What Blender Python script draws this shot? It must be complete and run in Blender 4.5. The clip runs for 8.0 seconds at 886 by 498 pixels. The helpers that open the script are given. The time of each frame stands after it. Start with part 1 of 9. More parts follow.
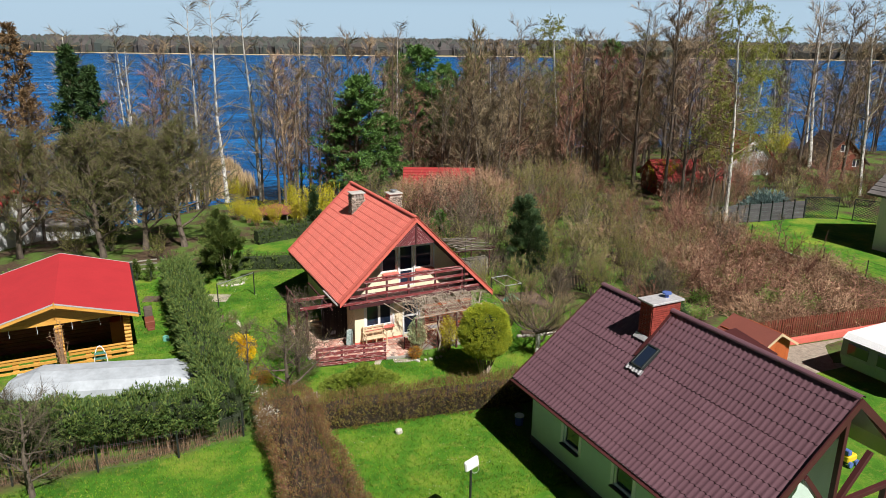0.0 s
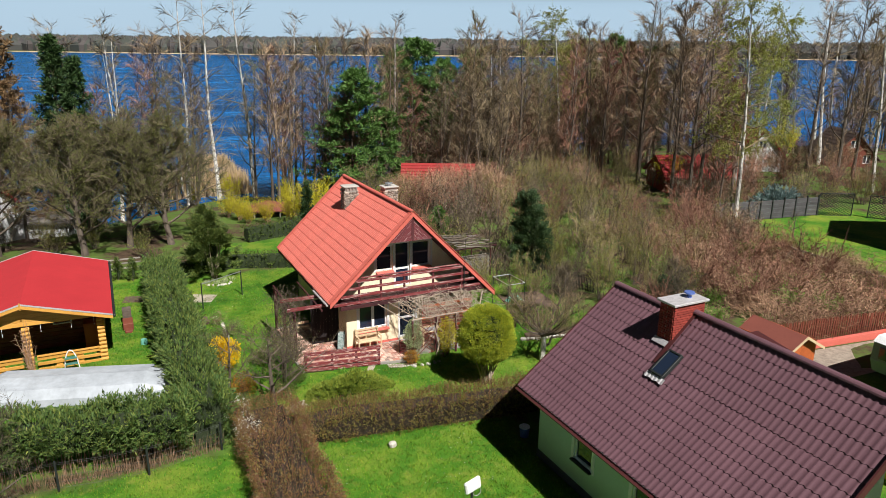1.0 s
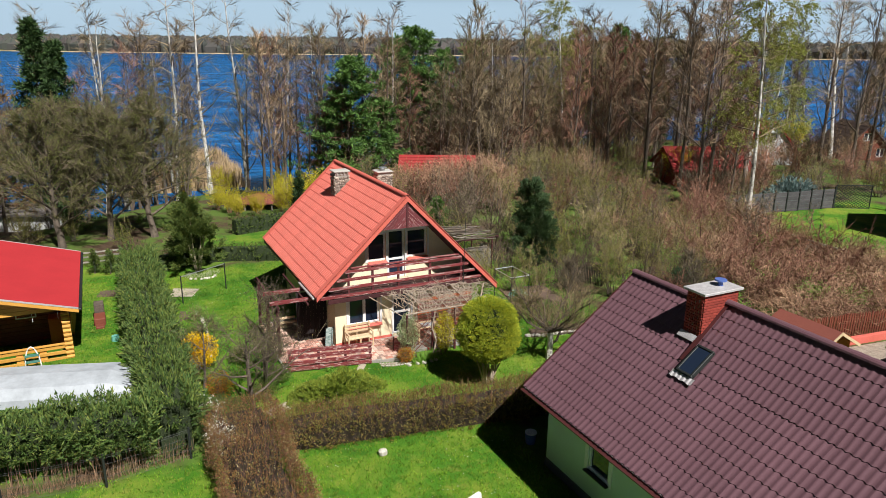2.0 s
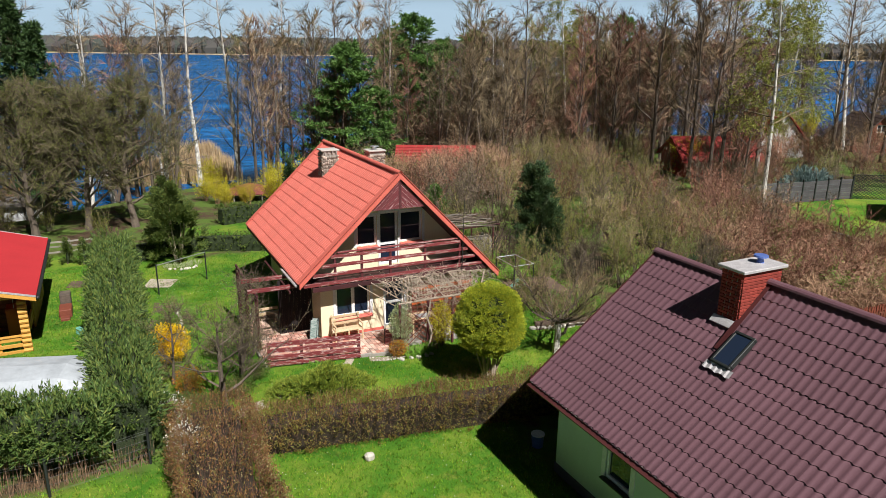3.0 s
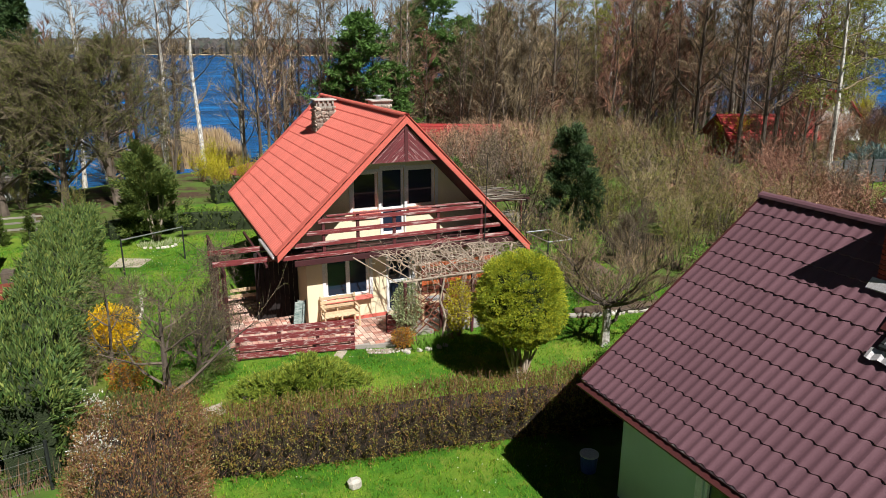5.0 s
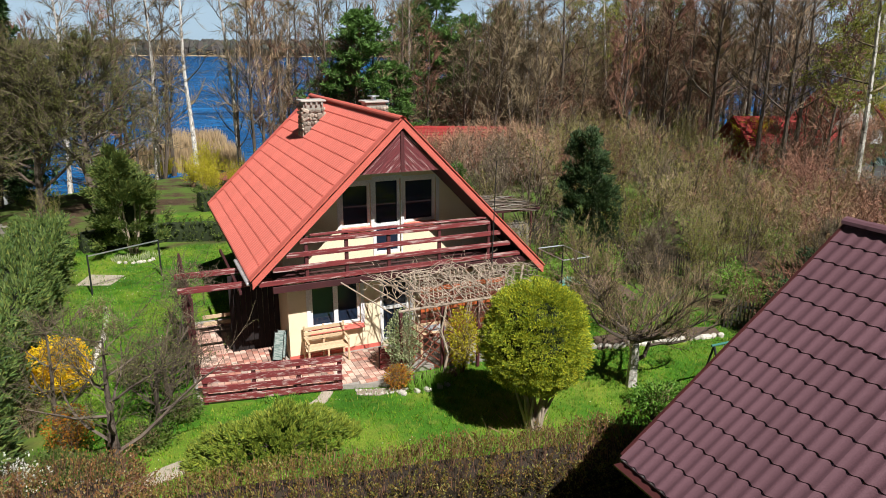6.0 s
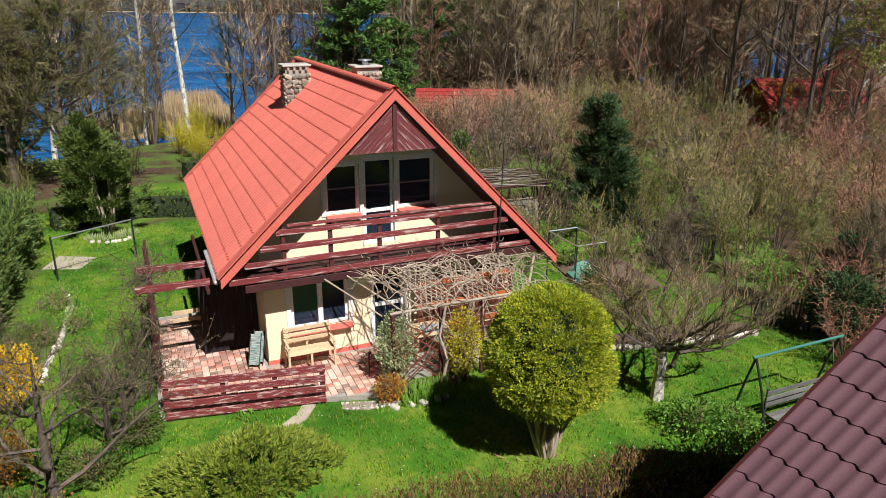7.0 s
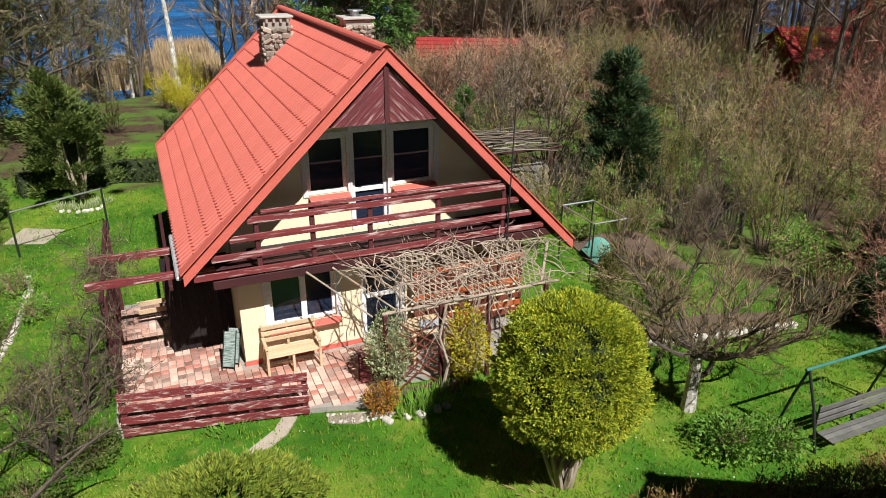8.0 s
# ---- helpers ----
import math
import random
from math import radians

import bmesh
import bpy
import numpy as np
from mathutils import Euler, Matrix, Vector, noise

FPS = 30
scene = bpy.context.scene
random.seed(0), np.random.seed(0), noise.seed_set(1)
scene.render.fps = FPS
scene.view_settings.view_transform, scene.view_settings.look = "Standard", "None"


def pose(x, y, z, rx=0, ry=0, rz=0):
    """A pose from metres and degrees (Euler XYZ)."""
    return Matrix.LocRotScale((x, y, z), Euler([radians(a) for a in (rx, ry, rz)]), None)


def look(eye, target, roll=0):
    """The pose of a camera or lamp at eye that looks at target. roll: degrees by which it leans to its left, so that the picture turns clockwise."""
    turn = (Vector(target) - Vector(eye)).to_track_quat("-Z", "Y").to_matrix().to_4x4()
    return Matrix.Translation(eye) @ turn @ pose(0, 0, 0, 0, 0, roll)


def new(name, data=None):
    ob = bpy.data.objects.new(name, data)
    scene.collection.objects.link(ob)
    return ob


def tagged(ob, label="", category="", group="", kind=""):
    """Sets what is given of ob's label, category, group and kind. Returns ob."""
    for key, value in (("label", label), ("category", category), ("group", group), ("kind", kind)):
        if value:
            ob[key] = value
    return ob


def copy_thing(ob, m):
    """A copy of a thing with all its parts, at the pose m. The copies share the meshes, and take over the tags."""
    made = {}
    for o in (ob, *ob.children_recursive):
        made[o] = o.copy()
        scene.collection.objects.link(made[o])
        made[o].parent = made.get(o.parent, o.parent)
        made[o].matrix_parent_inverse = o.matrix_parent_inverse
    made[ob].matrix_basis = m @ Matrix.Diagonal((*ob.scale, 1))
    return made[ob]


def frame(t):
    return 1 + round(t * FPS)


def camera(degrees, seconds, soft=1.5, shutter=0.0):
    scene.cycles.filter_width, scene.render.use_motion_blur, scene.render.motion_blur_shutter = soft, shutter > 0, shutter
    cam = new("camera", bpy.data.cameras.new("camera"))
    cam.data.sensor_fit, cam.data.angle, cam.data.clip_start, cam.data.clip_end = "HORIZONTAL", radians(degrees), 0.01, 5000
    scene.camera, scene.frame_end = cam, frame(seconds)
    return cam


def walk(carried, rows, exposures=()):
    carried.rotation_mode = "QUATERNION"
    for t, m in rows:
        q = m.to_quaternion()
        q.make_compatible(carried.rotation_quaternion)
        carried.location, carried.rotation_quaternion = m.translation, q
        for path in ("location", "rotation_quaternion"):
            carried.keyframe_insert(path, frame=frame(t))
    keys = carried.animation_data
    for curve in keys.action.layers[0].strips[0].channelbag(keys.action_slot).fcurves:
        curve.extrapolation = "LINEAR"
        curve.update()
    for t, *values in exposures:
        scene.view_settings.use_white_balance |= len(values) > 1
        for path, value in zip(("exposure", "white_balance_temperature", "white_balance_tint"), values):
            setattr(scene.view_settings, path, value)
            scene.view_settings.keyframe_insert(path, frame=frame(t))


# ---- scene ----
cam = camera(65.2, 8.0, soft=0.6)
PATH = [
    (0, (0.906, 3.141, 13.868), (1.755, 4.86, 13.299), 0.6),
    (0.5, (1.428, 4.045, 13.537), (2.278, 5.764, 12.968), 0.6),
    (1, (1.902, 5.023, 13.064), (2.752, 6.742, 12.496), 0.6),
    (1.5, (2.467, 6.038, 12.514), (3.316, 7.758, 11.946), 0.6),
    (3, (4.177, 8.994, 10.487), (5.025, 10.716, 9.925), 0.6),
    (3.5, (4.765, 9.985, 9.857), (5.611, 11.708, 9.298), 0.6),
    (4, (5.359, 11.012, 9.138), (6.201, 12.739, 8.58), 0.5),
    (4.5, (5.911, 12.063, 8.435), (6.723, 13.803, 7.876), 0.3),
    (4.7, (6.112, 12.494, 8.216), (6.909, 14.241, 7.655), 0.25),
    (5.8, (7.307, 15.126, 7.788), (8.091, 16.881, 7.236), 0.25),
    (6, (7.557, 15.608, 7.786), (8.338, 17.364, 7.231), 0.3),
    (6.5, (8.144, 16.687, 7.792), (8.913, 18.439, 7.21), 0.3),
    (7, (8.64, 17.758, 7.795), (9.396, 19.488, 7.131), 0.35),
    (7.5, (9.1, 18.786, 7.783), (9.843, 20.493, 7.052), 0.4),
    (8, (9.557, 19.792, 7.778), (10.286, 21.474, 6.978), 0.4),
]
walk(cam, [(t, look(eye, target, roll)) for t, eye, target, roll in PATH], [(0, 0.36), (8, 0.34)])

# ---- light ----
SUN_WAY = Vector((-0.14, 0.80, -1.0))
sun = new("sun", bpy.data.lights.new("sun", "SUN"))
sun.data.energy, sun.data.angle, sun.data.color = 5.5, radians(0.5), (1.0, 0.97, 0.935)
sun.matrix_world = look((0, 0, 60), Vector((0, 0, 60)) + SUN_WAY)
world = bpy.data.worlds.new("sky")
scene.world = world
world.use_nodes = True
wn = world.node_tree.nodes
wn.clear()
sky = wn.new("ShaderNodeTexSky")
sky.sky_type, sky.sun_disc = "NISHITA", False
sky.sun_elevation, sky.sun_rotation = radians(51), radians(170)
sky.air_density, sky.dust_density, sky.ozone_density = 1.0, 0.6, 1.0
wbg, wout = wn.new("ShaderNodeBackground"), wn.new("ShaderNodeOutputWorld")
wbg.inputs["Strength"].default_value = 0.0065
wl = world.node_tree.links
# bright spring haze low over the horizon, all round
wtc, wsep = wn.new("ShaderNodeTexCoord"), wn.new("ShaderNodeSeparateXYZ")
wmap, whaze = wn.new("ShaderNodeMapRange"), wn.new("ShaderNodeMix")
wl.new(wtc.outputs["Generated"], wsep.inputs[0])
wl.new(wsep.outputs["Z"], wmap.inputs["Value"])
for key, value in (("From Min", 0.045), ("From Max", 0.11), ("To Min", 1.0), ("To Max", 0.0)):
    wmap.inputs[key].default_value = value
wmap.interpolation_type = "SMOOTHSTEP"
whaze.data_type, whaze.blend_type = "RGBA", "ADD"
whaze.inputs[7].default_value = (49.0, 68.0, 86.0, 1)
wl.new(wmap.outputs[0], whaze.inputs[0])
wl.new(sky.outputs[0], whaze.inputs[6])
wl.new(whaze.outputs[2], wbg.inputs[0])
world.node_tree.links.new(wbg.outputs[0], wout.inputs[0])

# ---- materials ----
def nodes_of(name):
    m = bpy.data.materials.new(name)
    m.use_nodes = True
    nt = m.node_tree
    bsdf = nt.nodes["Principled BSDF"]
    return m, nt, bsdf


def add(nt, kind, **sets):
    n = nt.nodes.new(kind)
    for k, v in sets.items():
        n.inputs[k].default_value = v
    return n


def ramp(nt, fac, stops):
    r = nt.nodes.new("ShaderNodeValToRGB")
    els = r.color_ramp.elements
    while len(els) < len(stops):
        els.new(0.5)
    for e, (p, c) in zip(els, stops):
        e.position, e.color = p, (*c, 1)
    nt.links.new(fac, r.inputs[0])
    return r.outputs[0]


def noise_at(nt, scale, detail=4.0, rough=0.6, stretch=None, coord="Object", dist=0.0):
    tc = nt.nodes.new("ShaderNodeTexCoord")
    out = tc.outputs[coord]
    if stretch:
        mp = nt.nodes.new("ShaderNodeMapping")
        mp.inputs["Scale"].default_value = stretch
        nt.links.new(out, mp.inputs[0])
        out = mp.outputs[0]
    n = add(nt, "ShaderNodeTexNoise", Scale=scale, Detail=detail, Roughness=rough, Distortion=dist)
    nt.links.new(out, n.inputs["Vector"])
    return n.outputs["Fac"]


def mixc(nt, fac, a, b, mode="MIX"):
    m = nt.nodes.new("ShaderNodeMix")
    m.data_type, m.blend_type = "RGBA", mode
    for v, i in ((fac, 0), (a, 6), (b, 7)):
        if hasattr(v, "is_linked"):
            nt.links.new(v, m.inputs[i])
        else:
            m.inputs[i].default_value = v if i == 0 else (*v, 1)
    return m.outputs[2]


def bump(nt, bsdf, height, strength=0.5, distance=0.02):
    b = add(nt, "ShaderNodeBump", Strength=strength, Distance=distance)
    nt.links.new(height, b.inputs["Height"])
    nt.links.new(b.outputs[0], bsdf.inputs["Normal"])


def surface(name, a, b, rough=0.8, scale=3.0, fine=40.0, metal=0.0, relief=0.4, deep=0.01, stretch=None,
            piece=0.0, island=0.0, c=None, spec=0.4):
    """Two-scale noise between colours a and b (and wear c), with relief; piece: tint by object; island: by mesh island."""
    m, nt, bsdf = nodes_of(name)
    big = noise_at(nt, scale, 3.0, 0.6, stretch)
    small = noise_at(nt, fine, 5.0, 0.7, stretch)
    col = mixc(nt, ramp(nt, big, [(0.3, (0, 0, 0)), (0.7, (1, 1, 1))]), a, b)
    grain = ramp(nt, small, [(0.25, (0.62, 0.62, 0.62)), (0.75, (1.3, 1.3, 1.3))])
    col = mixc(nt, 0.7, col, grain, "MULTIPLY")
    if c:
        worn = noise_at(nt, scale * 3.3, 6.0, 0.75, stretch, dist=0.6)
        col = mixc(nt, ramp(nt, worn, [(0.46, (0, 0, 0)), (0.62, (1, 1, 1))]), col, c)
    if piece:
        info = nt.nodes.new("ShaderNodeObjectInfo")
        g = ramp(nt, info.outputs["Random"], [(0, (1 - piece,) * 3), (1, (1 + piece,) * 3)])
        col = mixc(nt, 1.0, col, g, "MULTIPLY")
    if island:
        geo = nt.nodes.new("ShaderNodeNewGeometry")
        g = ramp(nt, geo.outputs["Random Per Island"], [(0, (1 - island,) * 3), (1, (1 + island,) * 3)])
        col = mixc(nt, 1.0, col, g, "MULTIPLY")
    nt.links.new(col, bsdf.inputs["Base Color"])
    bsdf.inputs["Roughness"].default_value = rough
    bsdf.inputs["Metallic"].default_value = metal
    bsdf.inputs["Specular IOR Level"].default_value = spec
    if relief:
        bump(nt, bsdf, small, relief, deep)
    return m


def leafy(name, stops, rough=0.55, through_light=0.3, spec=0.3, big=0.0):
    """Foliage: a colour for each small leaf or spray, some light passing through."""
    m, nt, bsdf = nodes_of(name)
    geo = nt.nodes.new("ShaderNodeNewGeometry")
    n = len(stops)
    col = ramp(nt, geo.outputs["Random Per Island"], [(i / max(1, n - 1), s) for i, s in enumerate(stops)])
    if big:
        patch = noise_at(nt, big, 2.0, 0.5)
        col = mixc(nt, 1.0, col, ramp(nt, patch, [(0.3, (0.7, 0.7, 0.68)), (0.7, (1.3, 1.3, 1.3))]), "MULTIPLY")
    nt.links.new(col, bsdf.inputs["Base Color"])
    bsdf.inputs["Roughness"].default_value = rough
    bsdf.inputs["Specular IOR Level"].default_value = spec
    tr = nt.nodes.new("ShaderNodeBsdfTranslucent")
    nt.links.new(col, tr.inputs[0])
    mx = nt.nodes.new("ShaderNodeMixShader")
    mx.inputs[0].default_value = through_light
    nt.links.new(bsdf.outputs[0], mx.inputs[1])
    nt.links.new(tr.outputs[0], mx.inputs[2])
    nt.links.new(mx.outputs[0], nt.nodes["Material Output"].inputs[0])
    return m


def glassy(name, tint=(0.015, 0.024, 0.045)):
    m, nt, bsdf = nodes_of(name)
    bsdf.inputs["Base Color"].default_value = (*tint, 1)
    bsdf.inputs["Roughness"].default_value = 0.04
    bsdf.inputs["Specular IOR Level"].default_value = 0.6
    return m


MAT_TILE_RED = surface("red_tile_sheet", (0.76, 0.205, 0.16), (0.70, 0.18, 0.14), 0.42, 1.2, 60, relief=0.12, piece=0.05)
MAT_TRIM_RED = surface("red_trim", (0.66, 0.155, 0.12), (0.60, 0.135, 0.10), 0.45, 1.5, 50, relief=0.1)
MAT_TILE_BROWN = surface("brown_tile_sheet", (0.155, 0.080, 0.096), (0.135, 0.069, 0.083), 0.42, 1.0, 60, relief=0.12, piece=0.05)
MAT_TRIM_BROWN = surface("brown_trim", (0.075, 0.022, 0.022), (0.06, 0.018, 0.018), 0.4, 1.5, 50, relief=0.1)
MAT_RENDER_CREAM = surface("cream_render", (0.87, 0.76, 0.54), (0.82, 0.70, 0.48), 0.9, 1.3, 90, relief=0.3, deep=0.006)
MAT_RENDER_GREEN = surface("mint_render", (0.55, 0.68, 0.58), (0.50, 0.62, 0.53), 0.9, 1.3, 90, relief=0.3, deep=0.006)
MAT_RENDER_GREY = surface("dark_plinth", (0.10, 0.10, 0.11), (0.07, 0.07, 0.08), 0.9, 2, 60)
MAT_RENDER_WHITE = surface("white_render", (0.72, 0.72, 0.72), (0.64, 0.65, 0.66), 0.9, 1.0, 60, relief=0.2)
def streaky(name, a, b, peel, way="x", amount=0.5):
    """Old stain peeling in streaks along the boards."""
    m, nt, bsdf = nodes_of(name)
    stretch = {"x": (0.7, 9, 9), "z": (9, 9, 0.7)}[way]
    tc, mp = nt.nodes.new("ShaderNodeTexCoord"), nt.nodes.new("ShaderNodeMapping")
    mp.inputs["Scale"].default_value = stretch
    info = nt.nodes.new("ShaderNodeObjectInfo")
    shift = nt.nodes.new("ShaderNodeVectorMath")
    shift.operation = "ADD"
    nt.links.new(tc.outputs["Object"], shift.inputs[0])
    nt.links.new(info.outputs["Random"], shift.inputs[1])
    nt.links.new(shift.outputs[0], mp.inputs[0])
    outs = []
    for scale, detail in ((1.2, 3), (2.2, 8), (9, 5)):
        n = add(nt, "ShaderNodeTexNoise", Scale=scale, Detail=detail, Roughness=0.7)
        nt.links.new(mp.outputs[0], n.inputs["Vector"])
        outs.append(n.outputs["Fac"])
    col = mixc(nt, ramp(nt, outs[0], [(0.3, (0, 0, 0)), (0.7, (1, 1, 1))]), a, b)
    col = mixc(nt, 0.8, col, ramp(nt, outs[2], [(0.3, (0.55, 0.55, 0.55)), (0.7, (1.35, 1.35, 1.35))]), "MULTIPLY")
    col = mixc(nt, ramp(nt, outs[1], [(amount, (0, 0, 0)), (amount + 0.1, (0.9, 0.9, 0.9))]), col, peel)
    nt.links.new(col, bsdf.inputs["Base Color"])
    bsdf.inputs["Roughness"].default_value = 0.75
    bump(nt, bsdf, outs[1], 0.4, 0.008)
    return m


MAT_WOOD_WINE = streaky("wine_stained_wood", (0.23, 0.032, 0.034), (0.15, 0.024, 0.026), (0.54, 0.40, 0.37), amount=0.525)
MAT_WOOD_WINE_GABLE = streaky("peeling_wine_boards", (0.19, 0.035, 0.042), (0.12, 0.024, 0.028), (0.44, 0.30, 0.29), amount=0.55)
MAT_WOOD_WINE_POST = streaky("wine_stained_posts", (0.11, 0.02, 0.022), (0.07, 0.015, 0.018), (0.34, 0.22, 0.2), "z", 0.62)
MAT_WOOD_WINE_DARK = surface("dark_wine_wood", (0.075, 0.018, 0.02), (0.05, 0.014, 0.016), 0.7, 1.2, 30, relief=0.5, deep=0.008, piece=0.2)
MAT_WOOD_GREY = surface("weathered_wood", (0.30, 0.27, 0.23), (0.20, 0.18, 0.155), 0.85, 1.5, 40, relief=0.5, deep=0.008, piece=0.2)
MAT_WOOD_MOSSY = surface("mossy_dark_wood", (0.085, 0.08, 0.06), (0.05, 0.05, 0.038), 0.9, 1.5, 40, relief=0.5, deep=0.008, piece=0.3)
MAT_WOOD_PALE = surface("pale_varnished_wood", (0.66, 0.50, 0.32), (0.56, 0.41, 0.25), 0.6, 2.0, 40, relief=0.3, piece=0.1)
MAT_WOOD_YELLOW = surface("yellow_pine_logs", (0.66, 0.34, 0.07), (0.56, 0.27, 0.05), 0.55, 1.2, 30, relief=0.4, piece=0.12)
MAT_WOOD_ORANGE = surface("orange_stained_boards", (0.50, 0.12, 0.035), (0.42, 0.095, 0.03), 0.6, 1.5, 30, relief=0.4, piece=0.12)
MAT_WOOD_RUST = surface("rust_brown_boards", (0.20, 0.055, 0.03), (0.15, 0.04, 0.025), 0.65, 1.5, 30, relief=0.4, piece=0.12)
MAT_FELT_RED = surface("red_roofing_felt", (0.45, 0.026, 0.032), (0.40, 0.022, 0.028), 0.8, 0.8, 90, relief=0.25, deep=0.004)
MAT_FELT_BROWN = surface("brown_roofing_felt", (0.22, 0.065, 0.045), (0.18, 0.052, 0.038), 0.8, 0.8, 90, relief=0.25, deep=0.004)
MAT_WHITE = surface("white_window_plastic", (0.80, 0.80, 0.80), (0.76, 0.76, 0.77), 0.35, 2, 30, relief=0.0)
MAT_GLASS = glassy("window_glass")
MAT_CURTAIN = surface("net_curtain", (0.62, 0.60, 0.56), (0.45, 0.44, 0.42), 0.9, 6, 40, stretch=(6, 6, 0.4))
# near-black colour that stands for the shade of unlit rooms
MAT_ROOM_SHADE = surface("room_shade", (0.03, 0.028, 0.026), (0.02, 0.02, 0.02), 0.9, 1, 10)
MAT_CONCRETE = surface("concrete", (0.50, 0.48, 0.44), (0.40, 0.38, 0.35), 0.9, 1.5, 50, relief=0.5)
MAT_PAVER = surface("clay_paver", (0.36, 0.13, 0.095), (0.46, 0.24, 0.18), 0.85, 2.5, 50, relief=0.4, piece=0.35)
MAT_STONE = surface("field_stone", (0.44, 0.37, 0.30), (0.24, 0.20, 0.165), 0.9, 4, 40, relief=0.6, piece=0.5)
MAT_MORTAR = surface("mortar", (0.36, 0.33, 0.29), (0.30, 0.28, 0.25), 0.95, 4, 60, relief=0.5)
MAT_BRICK = surface("red_brick", (0.30, 0.045, 0.03), (0.22, 0.034, 0.024), 0.85, 5, 60, relief=0.5, piece=0.22)
MAT_METAL = surface("galvanised_metal", (0.60, 0.62, 0.65), (0.50, 0.52, 0.55), 0.35, 3, 40, metal=0.8, relief=0.1)
MAT_LEAD = surface("aluminium_flashing", (0.62, 0.60, 0.60), (0.45, 0.43, 0.44), 0.5, 6, 60, metal=0.3, relief=0.3)
MAT_BLACK_METAL = surface("dark_painted_steel", (0.025, 0.03, 0.028), (0.018, 0.02, 0.02), 0.5, 3, 40, relief=0.1)
MAT_GREEN_METAL = surface("green_painted_steel", (0.06, 0.22, 0.18), (0.045, 0.16, 0.13), 0.45, 3, 40, relief=0.1)
MAT_TARP = surface("grey_tarpaulin", (0.40, 0.43, 0.46), (0.38, 0.41, 0.44), 0.5, 0.6, 2, relief=0.05, deep=0.02)
MAT_HULL = surface("white_hull", (0.70, 0.71, 0.72), (0.62, 0.63, 0.65), 0.4, 1, 20, relief=0.05)
MAT_BLUE = surface("blue_plastic", (0.10, 0.16, 0.42), (0.08, 0.13, 0.36), 0.4, 3, 20, relief=0.0)
MAT_YELLOW = surface("yellow_plastic", (0.80, 0.55, 0.03), (0.75, 0.5, 0.03), 0.4, 3, 20, relief=0.0)
MAT_TEAL = surface("teal_plastic_net", (0.16, 0.45, 0.36), (0.12, 0.36, 0.30), 0.6, 3, 30)
MAT_STRIPE = surface("striped_cloth", (0.02, 0.09, 0.075), (0.42, 0.46, 0.43), 0.8, 9, 60, stretch=(1, 1, 9))
MAT_SOIL = surface("garden_soil", (0.15, 0.10, 0.072), (0.09, 0.06, 0.045), 0.95, 1.5, 25, relief=0.8, deep=0.03)
MAT_GRAVEL = surface("pale_gravel", (0.40, 0.33, 0.26), (0.24, 0.19, 0.15), 0.95, 5, 45, relief=0.9, deep=0.03)
MAT_SAND_PATH = surface("worn_path", (0.46, 0.40, 0.32), (0.36, 0.31, 0.24), 0.95, 2.5, 40, relief=0.6, deep=0.02)
MAT_BARK = surface("bark", (0.15, 0.118, 0.09), (0.085, 0.065, 0.052), 0.9, 3, 25, relief=0.8, deep=0.03, piece=0.25)
MAT_BARK_PINE = surface("pine_bark", (0.20, 0.12, 0.08), (0.12, 0.08, 0.06), 0.9, 3, 25, relief=0.8, deep=0.03, piece=0.2)
MAT_TWIG = surface("twigs", (0.29, 0.205, 0.12), (0.145, 0.10, 0.062), 0.9, 0.5, 8, relief=0.0, piece=0.4, island=0.75)
MAT_TWIG_SMOKE = surface("smoky_twigs", (0.23, 0.17, 0.125), (0.07, 0.052, 0.04), 0.9, 0.5, 8, relief=0.0, piece=0.35, island=0.7)
MAT_TWIG_DARK = surface("dark_twigs", (0.15, 0.12, 0.075), (0.07, 0.055, 0.038), 0.9, 0.5, 8, relief=0.0, piece=0.2, island=0.7)
MAT_TWIG_GREY = surface("grey_twigs", (0.31, 0.235, 0.135), (0.085, 0.066, 0.04), 0.9, 0.5, 8, relief=0.0, piece=0.35, island=0.75)
MAT_TWIG_RED = surface("reddish_stems", (0.29, 0.145, 0.095), (0.165, 0.082, 0.056), 0.9, 0.5, 8, relief=0.0, piece=0.25, island=0.7)
MAT_TWIG_TAN = surface("dry_canes", (0.43, 0.27, 0.165), (0.28, 0.17, 0.11), 0.9, 0.5, 8, relief=0.0, piece=0.2, island=0.4)
MAT_VINE = surface("pale_vine_stems", (0.44, 0.36, 0.28), (0.28, 0.22, 0.17), 0.85, 2, 20, relief=0.2, island=0.25)
MAT_WHITEWASH = surface("limewashed_bark", (0.66, 0.63, 0.58), (0.5, 0.47, 0.43), 0.9, 3, 20, relief=0.6, c=(0.22, 0.18, 0.15))
MAT_BIRCH = surface("birch_bark", (0.74, 0.71, 0.66), (0.62, 0.58, 0.53), 0.8, 2, 20, relief=0.3, stretch=(1, 1, 0.5), c=(0.09, 0.08, 0.07))
MAT_LEAF_BUD = leafy("fresh_buds", [(0.22, 0.25, 0.035), (0.34, 0.35, 0.065), (0.16, 0.20, 0.03)])
MAT_LEAF_OLIVE = leafy("olive_buds", [(0.12, 0.14, 0.03), (0.20, 0.21, 0.05), (0.09, 0.11, 0.025), (0.27, 0.25, 0.09)])
MAT_NEEDLE = leafy("pine_needles", [(0.08, 0.165, 0.035), (0.14, 0.26, 0.055), (0.05, 0.11, 0.03)], 0.6, 0.2)
